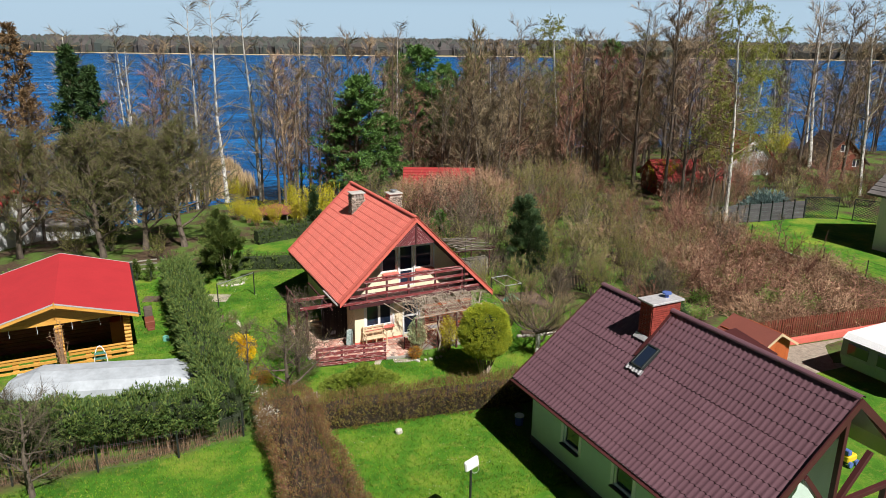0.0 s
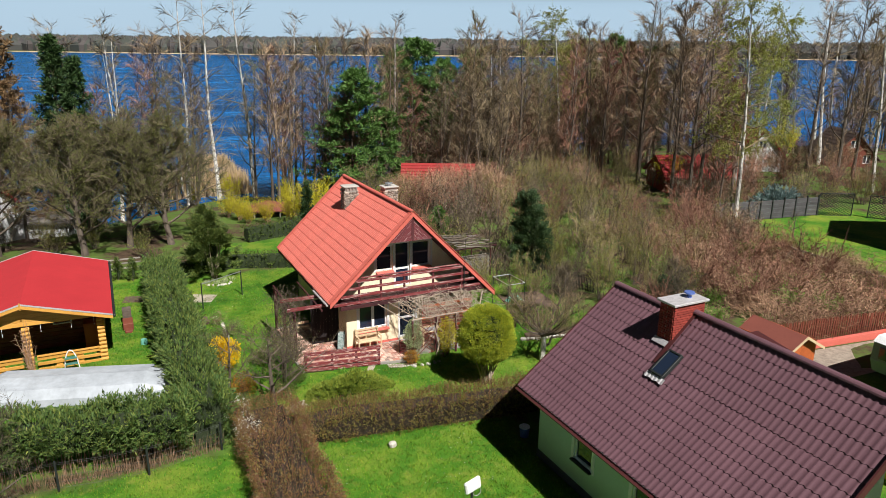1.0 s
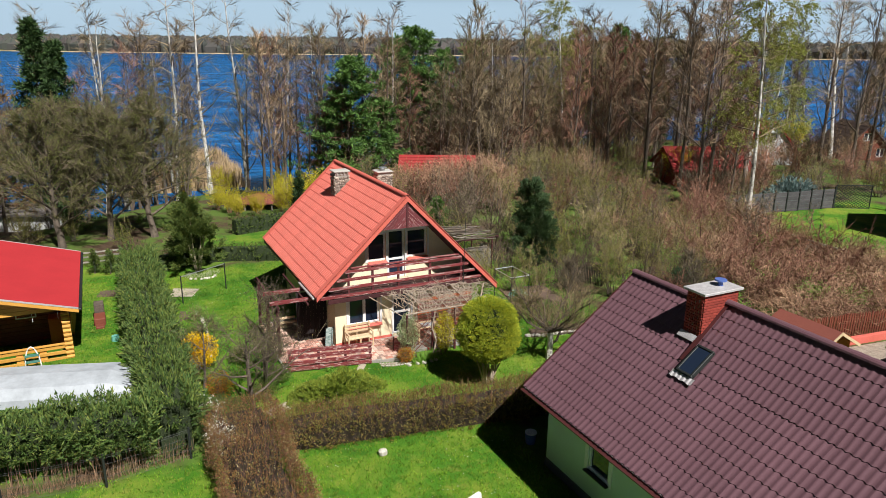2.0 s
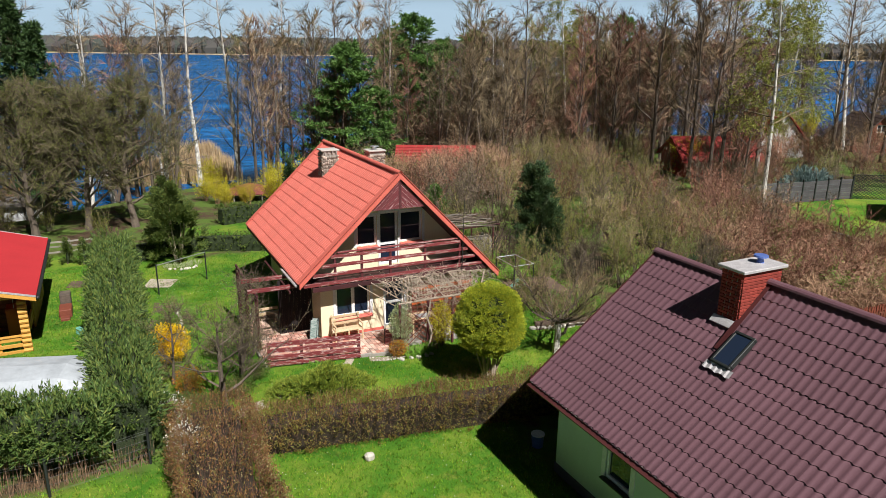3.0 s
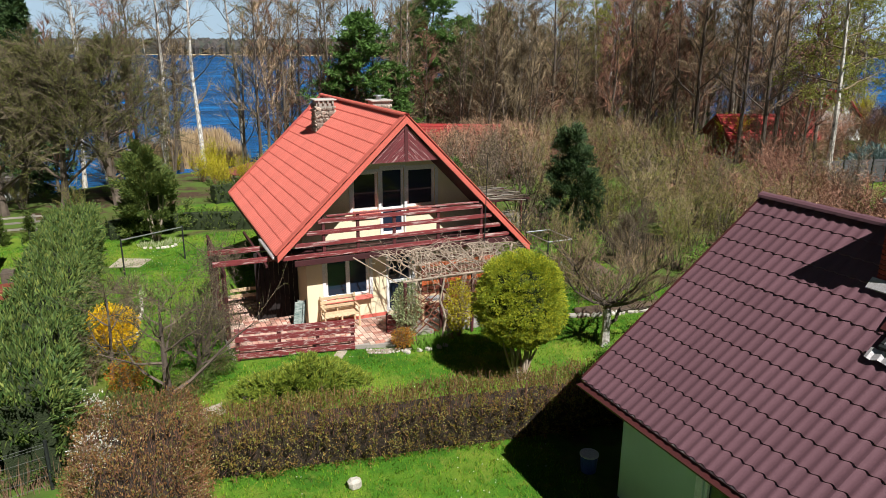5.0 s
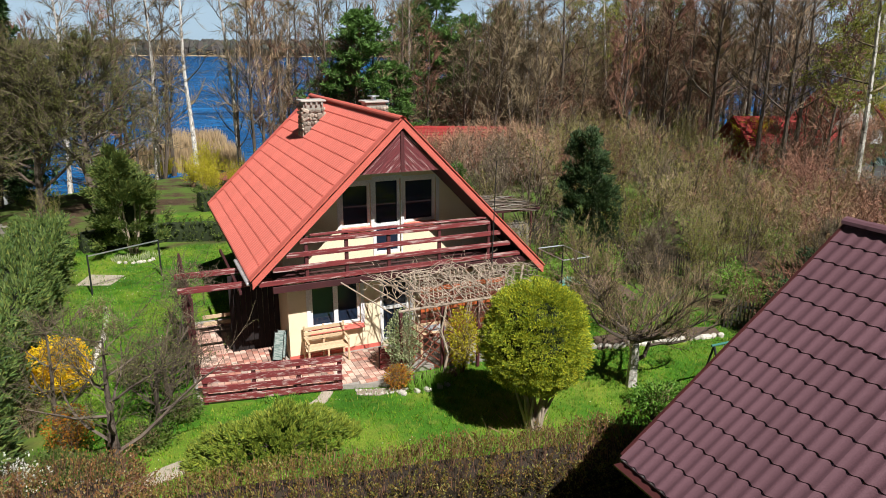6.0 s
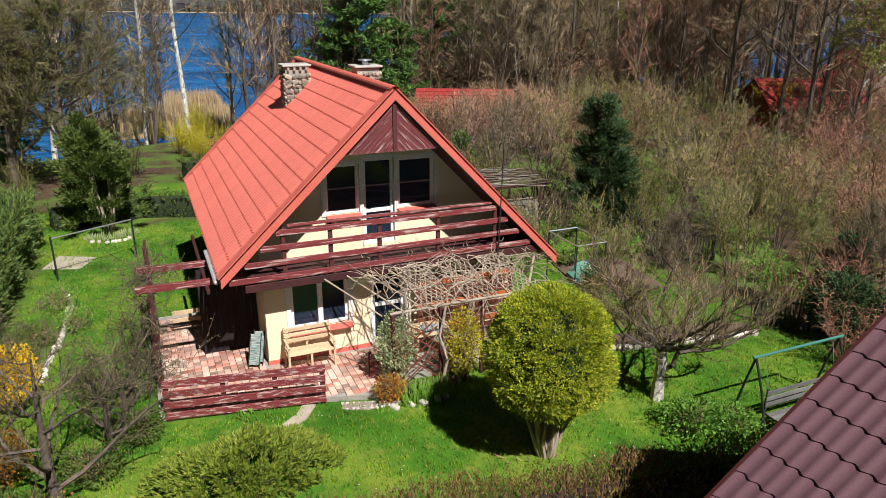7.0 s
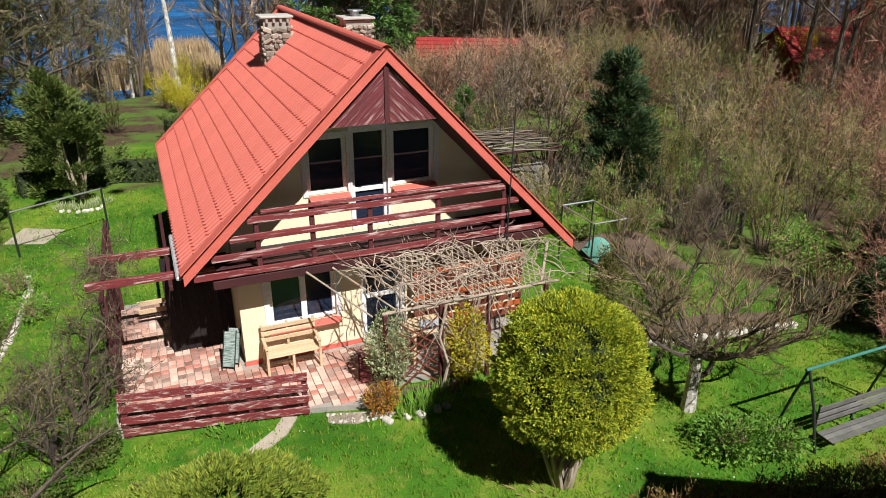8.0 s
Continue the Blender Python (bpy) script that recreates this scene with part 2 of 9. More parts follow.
MAT_SPRUCE = leafy("spruce_sprays", [(0.05, 0.10, 0.026), (0.095, 0.165, 0.04), (0.15, 0.21, 0.045), (0.033, 0.065, 0.02), (0.23, 0.27, 0.06)], 0.6, 0.15)
MAT_SPRUCE_DARK = leafy("dark_spruce_sprays", [(0.026, 0.06, 0.02), (0.045, 0.09, 0.026), (0.07, 0.12, 0.035)], 0.6, 0.12)
MAT_LARCH = leafy("brown_needles", [(0.17, 0.10, 0.045), (0.24, 0.15, 0.07), (0.12, 0.075, 0.04)], 0.8, 0.1)
MAT_THUJA = leafy("golden_thuja", [(0.19, 0.28, 0.03), (0.33, 0.41, 0.04), (0.62, 0.58, 0.035), (0.10, 0.17, 0.018), (0.42, 0.46, 0.03)], 0.55, 0.2)
MAT_JUNIPER = leafy("juniper_sprays", [(0.06, 0.105, 0.026), (0.11, 0.16, 0.036), (0.19, 0.22, 0.05)], 0.6, 0.15)
MAT_JUNIPER_LIGHT = leafy("light_juniper", [(0.14, 0.22, 0.028), (0.27, 0.34, 0.04), (0.09, 0.15, 0.022), (0.36, 0.38, 0.05)], 0.6, 0.2)
MAT_JUNIPER_BLUE = leafy("blue_spruce", [(0.13, 0.20, 0.19), (0.20, 0.28, 0.27), (0.09, 0.14, 0.13)], 0.6, 0.15)
MAT_CYPRESS = leafy("dark_cypress", [(0.03, 0.065, 0.024), (0.06, 0.11, 0.036), (0.018, 0.042, 0.018), (0.10, 0.15, 0.05)], 0.6, 0.1)
MAT_HEDGE_BROWN = leafy("bronze_hedge_leaves", [(0.17, 0.075, 0.028), (0.27, 0.13, 0.045), (0.17, 0.155, 0.035), (0.06, 0.03, 0.016), (0.36, 0.21, 0.08), (0.19, 0.08, 0.03), (0.13, 0.135, 0.03), (0.45, 0.37, 0.20)], 0.7, 0.2, big=0.8)
MAT_HEDGE_OLIVE = leafy("olive_hedge_leaves", [(0.13, 0.10, 0.024), (0.24, 0.16, 0.036), (0.17, 0.19, 0.03), (0.08, 0.05, 0.016), (0.30, 0.19, 0.05), (0.17, 0.085, 0.024), (0.13, 0.16, 0.024), (0.38, 0.33, 0.13)], 0.7, 0.2, big=0.8)
MAT_HEDGE_GREEN = leafy("green_hedge_leaves", [(0.06, 0.10, 0.02), (0.10, 0.15, 0.03), (0.14, 0.17, 0.035)], 0.6, 0.2, big=0.6)
MAT_LEAF_GREEN = leafy("fresh_green_leaves", [(0.16, 0.34, 0.04), (0.25, 0.45, 0.07), (0.11, 0.24, 0.035)], 0.5, 0.35)
MAT_LEAF_MID = leafy("mid_green_leaves", [(0.08, 0.20, 0.024), (0.14, 0.30, 0.04), (0.22, 0.38, 0.06), (0.05, 0.12, 0.018)], 0.5, 0.3)
MAT_LEAF_VARIEG = leafy("variegated_leaves", [(0.30, 0.36, 0.16), (0.50, 0.54, 0.32), (0.20, 0.28, 0.10)], 0.5, 0.3)
MAT_BLOOM_YELLOW = leafy("yellow_blossom", [(0.85, 0.56, 0.008), (0.90, 0.66, 0.015), (0.72, 0.44, 0.008)], 0.6, 0.3)
MAT_LEAF_GOLD = leafy("golden_shrub_leaves", [(0.48, 0.42, 0.02), (0.60, 0.52, 0.03), (0.33, 0.33, 0.03)], 0.6, 0.3)
MAT_LEAF_ORANGE = leafy("orange_shrub_leaves", [(0.50, 0.20, 0.02), (0.36, 0.12, 0.02), (0.45, 0.34, 0.03)], 0.6, 0.3)
MAT_BLOOM_WHITE = leafy("white_blossom", [(0.75, 0.75, 0.70), (0.6, 0.62, 0.52)], 0.6, 0.3)
MAT_GRASS_BLADE = leafy("grass_blades", [(0.05, 0.19, 0.008), (0.12, 0.31, 0.014), (0.24, 0.38, 0.022), (0.035, 0.12, 0.006), (0.34, 0.36, 0.05)], 0.6, 0.35, big=0.9)
MAT_REED = leafy("dry_reed", [(0.50, 0.36, 0.20), (0.62, 0.46, 0.27), (0.40, 0.29, 0.17)], 0.8, 0.2)
MAT_FAR_WOOD = leafy("far_woods", [(0.065, 0.06, 0.06), (0.085, 0.075, 0.07), (0.05, 0.062, 0.055), (0.075, 0.075, 0.06)], 0.9, 0.0)
# near-black boards: the deep shade beside the cottage is in this colour
MAT_DARK_BOARD = surface("shade_dark_boards", (0.018, 0.012, 0.012), (0.012, 0.009, 0.009), 0.85, 2, 30, relief=0.4, piece=0.2)
# dark colours for solid cores: the shade inside foliage, put into the colour
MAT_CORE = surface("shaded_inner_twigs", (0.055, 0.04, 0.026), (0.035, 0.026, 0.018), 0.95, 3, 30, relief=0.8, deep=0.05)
MAT_CORE_GREEN = surface("shaded_inner_green", (0.035, 0.05, 0.018), (0.022, 0.034, 0.012), 0.95, 3, 30, relief=0.8, deep=0.05)


def make_ground_material():
    m, nt, bsdf = nodes_of("meadow_and_lawn")
    lawn = noise_at(nt, 0.45, 5, 0.65)
    blade = noise_at(nt, 42.0, 4, 0.75)
    clump = noise_at(nt, 2.6, 4, 0.7)
    col = ramp(nt, lawn, [(0.30, (0.026, 0.10, 0.006)), (0.48, (0.062, 0.175, 0.012)), (0.68, (0.19, 0.25, 0.03))])
    col = mixc(nt, ramp(nt, clump, [(0.54, (0, 0, 0)), (0.72, (0.65, 0.65, 0.65))]), col, (0.25, 0.25, 0.05))
    col = mixc(nt, 0.75, col, ramp(nt, blade, [(0.3, (0.38, 0.38, 0.38)), (0.7, (1.5, 1.5, 1.35))]), "MULTIPLY")
    attr = nt.nodes.new("ShaderNodeAttribute")
    attr.attribute_name = "wild"
    litter = ramp(nt, noise_at(nt, 6.0, 5, 0.7), [(0.3, (0.035, 0.023, 0.015)), (0.7, (0.12, 0.078, 0.047))])
    green = ramp(nt, noise_at(nt, 0.33, 4, 0.7), [(0.44, (0, 0, 0)), (0.56, (1, 1, 1))])
    litter = mixc(nt, green, litter, (0.085, 0.14, 0.025))
    col = mixc(nt, attr.outputs["Fac"], col, litter)
    nt.links.new(col, bsdf.inputs["Base Color"])
    bsdf.inputs["Roughness"].default_value = 0.9
    bsdf.inputs["Specular IOR Level"].default_value = 0.2
    bump(nt, bsdf, blade, 0.6, 0.03)
    return m


def make_water_material():
    m, nt, bsdf = nodes_of("lake_water")
    wind = noise_at(nt, 0.035, 5, 0.65, (1.0, 2.6, 1.0), dist=0.8)
    deep = ramp(nt, wind, [(0.34, (0.003, 0.042, 0.13)), (0.5, (0.004, 0.082, 0.25)), (0.68, (0.012, 0.16, 0.42))])
    chop = ramp(nt, noise_at(nt, 0.5, 5, 0.7, (1.0, 2.4, 1.0)), [(0.35, (0.55, 0.55, 0.55)), (0.65, (1.4, 1.4, 1.4))])
    nt.links.new(mixc(nt, 0.8, deep, chop, "MULTIPLY"), bsdf.inputs["Base Color"])
    bsdf.inputs["Roughness"].default_value = 0.25
    bsdf.inputs["IOR"].default_value = 1.33
    bsdf.inputs["Specular IOR Level"].default_value = 0.10
    bump(nt, bsdf, noise_at(nt, 0.55, 6, 0.7, (1.0, 2.2, 1.0)), 1.0, 0.35)
    return m


MAT_GROUND = make_ground_material()
MAT_WATER = make_water_material()

# ---- geometry helpers ----
class Geo:
    """Collects vertices and faces in world coordinates."""

    def __init__(self):
        self.v, self.f = [], []

    def add(self, verts, faces):
        n = len(self.v)
        self.v.extend(tuple(p) for p in verts)
        self.f.extend(tuple(i + n for i in f) for f in faces)

    def quad(self, *p):
        self.add(p, [tuple(range(len(p)))])

    def frame_box(self, c, ax, ay, az, hx, hy, hz, ch=0.0):
        """A box round c with unit axes and half sizes; ch: chamfer."""
        c, ax, ay, az = Vector(c), Vector(ax), Vector(ay), Vector(az)
        if ch <= 0:
            vs = [c + ax * (sx * hx) + ay * (sy * hy) + az * (sz * hz) for sx in (-1, 1) for sy in (-1, 1) for sz in (-1, 1)]
            self.add(vs, [(0, 1, 3, 2), (4, 6, 7, 5), (0, 4, 5, 1), (2, 3, 7, 6), (0, 2, 6, 4), (1, 5, 7, 3)])
            return
        ch = min(ch, hx * 0.6, hy * 0.6, hz * 0.6)
        vs, idx = [], {}
        for sx in (-1, 1):
            for sy in (-1, 1):
                for sz in (-1, 1):
                    for k in range(3):
                        d = [hx - ch, hy - ch, hz - ch]
                        d[k] += ch
                        idx[(sx, sy, sz, k)] = len(vs)
                        vs.append(c + ax * (sx * d[0]) + ay * (sy * d[1]) + az * (sz * d[2]))
        fs = []
        for k in range(3):
            i, j = (k + 1) % 3, (k + 2) % 3
            for s in (-1, 1):
                f = []
                for a, b in ((-1, -1), (1, -1), (1, 1), (-1, 1)):
                    q = [0, 0, 0]
                    q[k], q[i], q[j] = s, a, b
                    f.append(idx[(*q, k)])
                fs.append(tuple(f if s > 0 else f[::-1]))
            for a in (-1, 1):
                for b in (-1, 1):
                    f = []
                    for s, kk in ((-1, i), (1, i), (1, j), (-1, j)):
                        q = [0, 0, 0]
                        q[k], q[i], q[j] = s, a, b
                        f.append(idx[(*q, kk)])
                    fs.append(tuple(f if a * b < 0 else f[::-1]))
        for key in [(a, b, d) for a in (-1, 1) for b in (-1, 1) for d in (-1, 1)]:
            f = [idx[(*key, k)] for k in range(3)]
            fs.append(tuple(f if key[0] * key[1] * key[2] > 0 else f[::-1]))
        self.add(vs, fs)

    def box(self, x0, x1, y0, y1, z0, z1, ch=0.0):
        self.frame_box(((x0 + x1) / 2, (y0 + y1) / 2, (z0 + z1) / 2), (1, 0, 0), (0, 1, 0), (0, 0, 1),
                       abs(x1 - x0) / 2, abs(y1 - y0) / 2, abs(z1 - z0) / 2, ch)

    def beam(self, p, q, w, h, up=(0, 0, 1), ch=0.006):
        """A bar from p to q, w wide and h high."""
        p, q = Vector(p), Vector(q)
        d = (q - p)
        n = d.length
        d.normalize()
        up = Vector(up)
        if abs(d.dot(up)) > 0.98:
            up = Vector((0, 1, 0))
        s = d.cross(up).normalized()
        u = s.cross(d)
        self.frame_box((p + q) / 2, d, s, u, n / 2, w / 2, h / 2, ch)

    def prism(self, poly, way):
        """A polygon pushed along way."""
        poly, way = [Vector(p) for p in poly], Vector(way)
        n = len(poly)
        self.add(poly + [p + way for p in poly],
                 [tuple(range(n))[::-1], tuple(range(n, 2 * n))] + [(i, (i + 1) % n, n + (i + 1) % n, n + i) for i in range(n)])

    def tube(self, pts, radii, n=6, cap=True):
        pts = [Vector(p) for p in pts]
        base, vs, fs = len(self.v), [], []
        for i, p in enumerate(pts):
            d = (pts[min(i + 1, len(pts) - 1)] - pts[max(i - 1, 0)])
            if d.length < 1e-9:
                d = Vector((0, 0, 1))
            d.normalize()
            a = d.orthogonal().normalized() if abs(d.z) > 0.9 else d.cross(Vector((0, 0, 1))).normalized()
            if abs(d.z) > 0.9:
                a = Vector((1, 0, 0)) - d * d.x
                a.normalize()
            b = d.cross(a)
            for k in range(n):
                w = 2 * math.pi * k / n
                vs.append(p + (a * math.cos(w) + b * math.sin(w)) * radii[i])
        for i in range(len(pts) - 1):
            for k in range(n):
                k2 = (k + 1) % n
                fs.append((i * n + k, i * n + k2, (i + 1) * n + k2, (i + 1) * n + k))
        if cap:
            fs.append(tuple(range(n))[::-1])
            fs.append(tuple(range((len(pts) - 1) * n, len(pts) * n)))
        self.add(vs, fs)

    def spike(self, p, q, r):
        """A thin three-sided tapering twig."""
        p, q = Vector(p), Vector(q)
        d = (q - p).normalized()
        a = d.orthogonal().normalized() * r
        b = d.cross(a)
        c = -a * 0.5
        n = len(self.v)
        self.v.extend((tuple(p + a), tuple(p + c + b * 0.866), tuple(p + c - b * 0.866), tuple(q)))
        self.f.extend(((n, n + 1, n + 3), (n + 1, n + 2, n + 3), (n + 2, n, n + 3)))

    def sliver(self, p, q, r):
        """The thinnest twig, for plants that stand far off."""
        p, q = Vector(p), Vector(q)
        a = (q - p).orthogonal().normalized() * (r * 1.5)
        n = len(self.v)
        self.v.extend((tuple(p + a), tuple(p - a), tuple(q)))
        self.f.append((n, n + 1, n + 2))

    def leaf(self, p, d, s, w, l):
        """A folded leaf at p along d with side s."""
        p, d, s = Vector(p), Vector(d), Vector(s)
        n = len(self.v)
        up = d.cross(s) * (w * 0.25)
        self.v.extend((tuple(p), tuple(p + d * (l * 0.5) + s * w * 0.5 + up), tuple(p + d * l), tuple(p + d * (l * 0.5) - s * w * 0.5 + up)))
        self.f.extend(((n, n + 1, n + 2), (n, n + 2, n + 3)))


def mesh_of(name, geo, mats, origin=(0, 0, 0), smooth=False):
    me = bpy.data.meshes.new(name)
    o = np.array(origin, dtype=float)
    me.from_pydata((np.array(geo.v, dtype=float) - o).tolist() if geo.v else [], [], geo.f)
    for mt in (mats if isinstance(mats, (list, tuple)) else [mats]):
        me.materials.append(mt)
    if smooth:
        me.polygons.foreach_set("use_smooth", [True] * len(me.polygons))
    me.update()
    return me


def thing(name, at, label, category, group="", kind=""):
    """An empty at a thing's base, which carries its parts."""
    ob = new(name)
    ob.location = at
    ob.empty_display_size = 0.2
    return tagged(ob, label, category, group, kind)


def origin_of(ob):
    o = Vector((0, 0, 0))
    while ob:
        o += ob.location
        ob = ob.parent
    return o


def part(name, geo, mat, parent, label="", smooth=False):
    """One mesh under a thing or under a part; geo in world coordinates."""
    ob = new(name, mesh_of(name, geo, mat, origin_of(parent), smooth))
    ob.parent = parent
    if label:
        ob["label"] = label
    return ob


def shared(name, me, parent, at, label=""):
    """A piece on shared mesh data, its origin at a world place."""
    ob = new(name, me)
    ob.parent = parent
    ob.location = Vector(at) - origin_of(parent)
    if label:
        ob["label"] = label
    return ob


def single(name, geo, mat, label, category, at=(0, 0, 0), group="", kind="", smooth=False):
    """A thing that is one mesh."""
    ob = new(name, mesh_of(name, geo, mat, at, smooth))
    ob.location = at
    return tagged(ob, label, category, group, kind)

# ---- ground, lake and far shore ----
AHEAD, ASIDE = Vector((0.4424, 0.8968, 0)), Vector((0.8968, -0.4424, 0))
LAKE_Z = -3.1


def smooth01(a):
    a = min(1.0, max(0.0, a))
    return a * a * (3 - 2 * a)


def uv_of(x, y):
    return x * ASIDE.x + y * ASIDE.y, x * AHEAD.x + y * AHEAD.y


def xy_of(u, v):
    p = ASIDE * u + AHEAD * v
    return p.x, p.y


def shore_v(u):
    return 66 + 11 * smooth01((u + 33) / 11) + 45 * smooth01((u + 18) / 55) + 1.2 * math.sin(u * 0.23)


def ground_z(x, y):
    u, v = uv_of(x, y)
    z = -0.1 - 0.32 * smooth01((v - 33) / 9)
    s = shore_v(u) - v
    z -= 2.7 * (1 - min(1.0, max(0.0, (s + 1) / 30))) ** 1.6
    if s < 0:
        z -= 3.5 * smooth01(-s / 25)
    far = v - 940 - 30 * math.sin(u * 0.006)
    if far > 0:
        z += 6.5 * smooth01(far / 60) + 9 * smooth01((far - 60) / 500)
    return z + 0.03 * noise.noise((x * 0.35, y * 0.35, 0))


LAWNS = [(-9.0, 5.0, 13.9, 26.4), (4.9, 25.0, 23.6, 46.2), (-7.0, 27.5, 3.4, 47.5), (44.6, 24.0, 60.0, 43.0), (8.0, 47.0, 17.0, 53.5), (20.0, 12.0, 30.0, 24.0), (-4.5, 44.0, 7.0, 49.5)]


def wild_at(x, y):
    best = -9.0
    for x0, y0, x1, y1 in LAWNS:
        best = max(best, min(x - x0, x1 - x, y - y0, y1 - y))
    return 1 - smooth01(best / 0.8 + 0.5 + 0.5 * noise.noise((x * 0.8, y * 0.8, 3)))


def build_ground():
    us = [-2600, -1600, -900, -500, -300, -180, -120, -80, -60] + [-48 + 0.8 * i for i in range(131)] + [62, 70, 82, 100, 140, 200, 300, 500, 900, 1600, 2600]
    vs = [-200, -100, -50, -20, -6] + [0 + 0.8 * i for i in range(156)] + [128, 134, 142, 155, 180, 240, 400, 700, 900, 940, 960, 980, 1000, 1040, 1100, 1200, 1400, 1800, 2600, 4200]
    verts, wild = [], []
    for v in vs:
        for u in us:
            x, y = xy_of(u, v)
            verts.append((x, y, ground_z(x, y)))
            wild.append(wild_at(x, y))
    n = len(us)
    faces = [(j * n + i, j * n + i + 1, (j + 1) * n + i + 1, (j + 1) * n + i) for j in range(len(vs) - 1) for i in range(n - 1)]
    me = bpy.data.meshes.new("ground")
    me.from_pydata(verts, [], faces)
    me.materials.append(MAT_GROUND)
    me.attributes.new("wild", "FLOAT", "POINT").data.foreach_set("value", wild)
    me.polygons.foreach_set("use_smooth", [True] * len(faces))
    tagged(new("ground", me), "garden lawn running into rough ground and lake bed", "ground", kind="structure")
    g = Geo()
    g.quad(*[(*xy_of(u, v), LAKE_Z) for u, v in ((-2600, 60), (2600, 60), (2600, 1030), (-2600, 1030))])
    single("water", g, MAT_WATER, "wind-rippled deep blue lake", "lake", kind="structure")


build_ground()


def build_far_shore():
    rng = random.Random(5)
    g = Geo()
    for i in range(6500):
        u = rng.uniform(-900, 900)
        v = 985 + 30 * math.sin(u * 0.006) + rng.random() ** 1.5 * 420
        x, y = xy_of(u, v)
        z, h, r = ground_z(x, y) - 1, rng.uniform(12, 19), rng.uniform(7, 13)
        ring = [(x + r * math.cos(k * 2.1 + i) * rng.uniform(0.7, 1.2), y + r * math.sin(k * 2.1 + i), z + h * rng.uniform(0.45, 0.7)) for k in range(3)]
        foot = [(p[0], p[1], z) for p in ring]
        g.add(foot + ring + [(x, y, z + h)], [(0, 1, 4, 3), (1, 2, 5, 4), (2, 0, 3, 5), (3, 4, 6), (4, 5, 6), (5, 3, 6)])
    single("far_woods", g, MAT_FAR_WOOD, "hazy wooded hills on the opposite shore", "woods", kind="stuff")
    g = Geo()
    for i in range(90):
        u0, u1 = -900 + i * 20, -880 + i * 20
        v0, v1 = 962 + 30 * math.sin(u0 * 0.006), 962 + 30 * math.sin(u1 * 0.006)
        g.quad((*xy_of(u0, v0), -2.9), (*xy_of(u1, v1), -2.9), (*xy_of(u1, v1 + 5), -1.9), (*xy_of(u0, v0 + 5), -1.9))
    single("far_beach", g, MAT_REED, "pale reed and sand edge of far shore", "shore", kind="structure")


build_far_shore()

# ---- building helpers ----
def wall_y(geo, y0, y1, x0, x1, z0, top, holes, breaks=()):
    """A wall across x between y0 and y1, its top height given by top(x), with holes (x0, x1, z0, z1) through it."""
    xs = sorted({x0, x1, *breaks, *[h[0] for h in holes], *[h[1] for h in holes]})
    for a, b in zip(xs, xs[1:]):
        mid = (a + b) / 2
        cuts = sorted((h[2], h[3]) for h in holes if h[0] <= mid <= h[1])
        low = z0
        spans = []
        for c0, c1 in cuts:
            spans.append(((low, low), (c0, c0)))
            low = c1
        spans.append(((low, low), (top(a), top(b))))
        for (la, lb), (ha, hb) in spans:
            if ha - la < 0.004 and hb - lb < 0.004:
                continue
            geo.quad((a, y0, la), (b, y0, lb), (b, y0, hb), (a, y0, ha))
            geo.quad((b, y1, lb), (a, y1, la), (a, y1, ha), (b, y1, hb))
    for hx0, hx1, hz0, hz1 in holes:
        geo.quad((hx0, y0, hz0), (hx0, y0, hz1), (hx0, y1, hz1), (hx0, y1, hz0))
        geo.quad((hx1, y0, hz1), (hx1, y0, hz0), (hx1, y1, hz0), (hx1, y1, hz1))
        geo.quad((hx0, y0, hz0), (hx0, y1, hz0), (hx1, y1, hz0), (hx1, y0, hz0))
        geo.quad((hx0, y0, hz1), (hx1, y0, hz1), (hx1, y1, hz1), (hx0, y1, hz1))
    geo.quad((x0, y0, z0), (x0, y0, top(x0)), (x0, y1, top(x0)), (x0, y1, z0))
    geo.quad((x1, y1, z0), (x1, y1, top(x1)), (x1, y0, top(x1)), (x1, y0, z0))
    for a, b in zip(xs, xs[1:]):
        geo.quad((a, y0, top(a)), (b, y0, top(b)), (b, y1, top(b)), (a, y1, top(a)))


def turned(geo, m):
    """The same geometry moved by a matrix."""
    out = Geo()
    out.v = [tuple(m @ Vector(p)) for p in geo.v]
    out.f = list(geo.f)
    return out


def window_parts(parent, m, w, h, mullions=(), frame_w=0.07, glass_back=0.05, depth=0.09, curtain=False, rails=()):
    """A white casement set in a wall: local x across, z up, y into the wall; m places its lower left front corner."""
    g = Geo()
    for a, b, c, d in ((0, w, 0, frame_w), (0, w, h - frame_w, h), (0, frame_w, frame_w, h - frame_w), (w - frame_w, w, frame_w, h - frame_w)):
        g.box(a, b, 0, depth, c, d, 0.008)
    for x in mullions:
        g.box(x - frame_w * 0.8, x + frame_w * 0.8, 0.002, depth - 0.002, frame_w, h - frame_w, 0.008)
    for z in rails:
        g.box(frame_w, w - frame_w, 0.004, depth - 0.004, z - frame_w * 0.6, z + frame_w * 0.6, 0.006)
    win = part("window_frame", turned(g, m), MAT_WHITE, parent, "white plastic frame")
    edges = [frame_w, *mullions, w - frame_w]
    for a, b in zip(edges, edges[1:]):
        g = Geo()
        g.box(a + 0.001, b - 0.001, glass_back, glass_back + 0.012, frame_w + 0.001, h - frame_w - 0.001)
        part("pane", turned(g, m), MAT_GLASS, win)
    return win


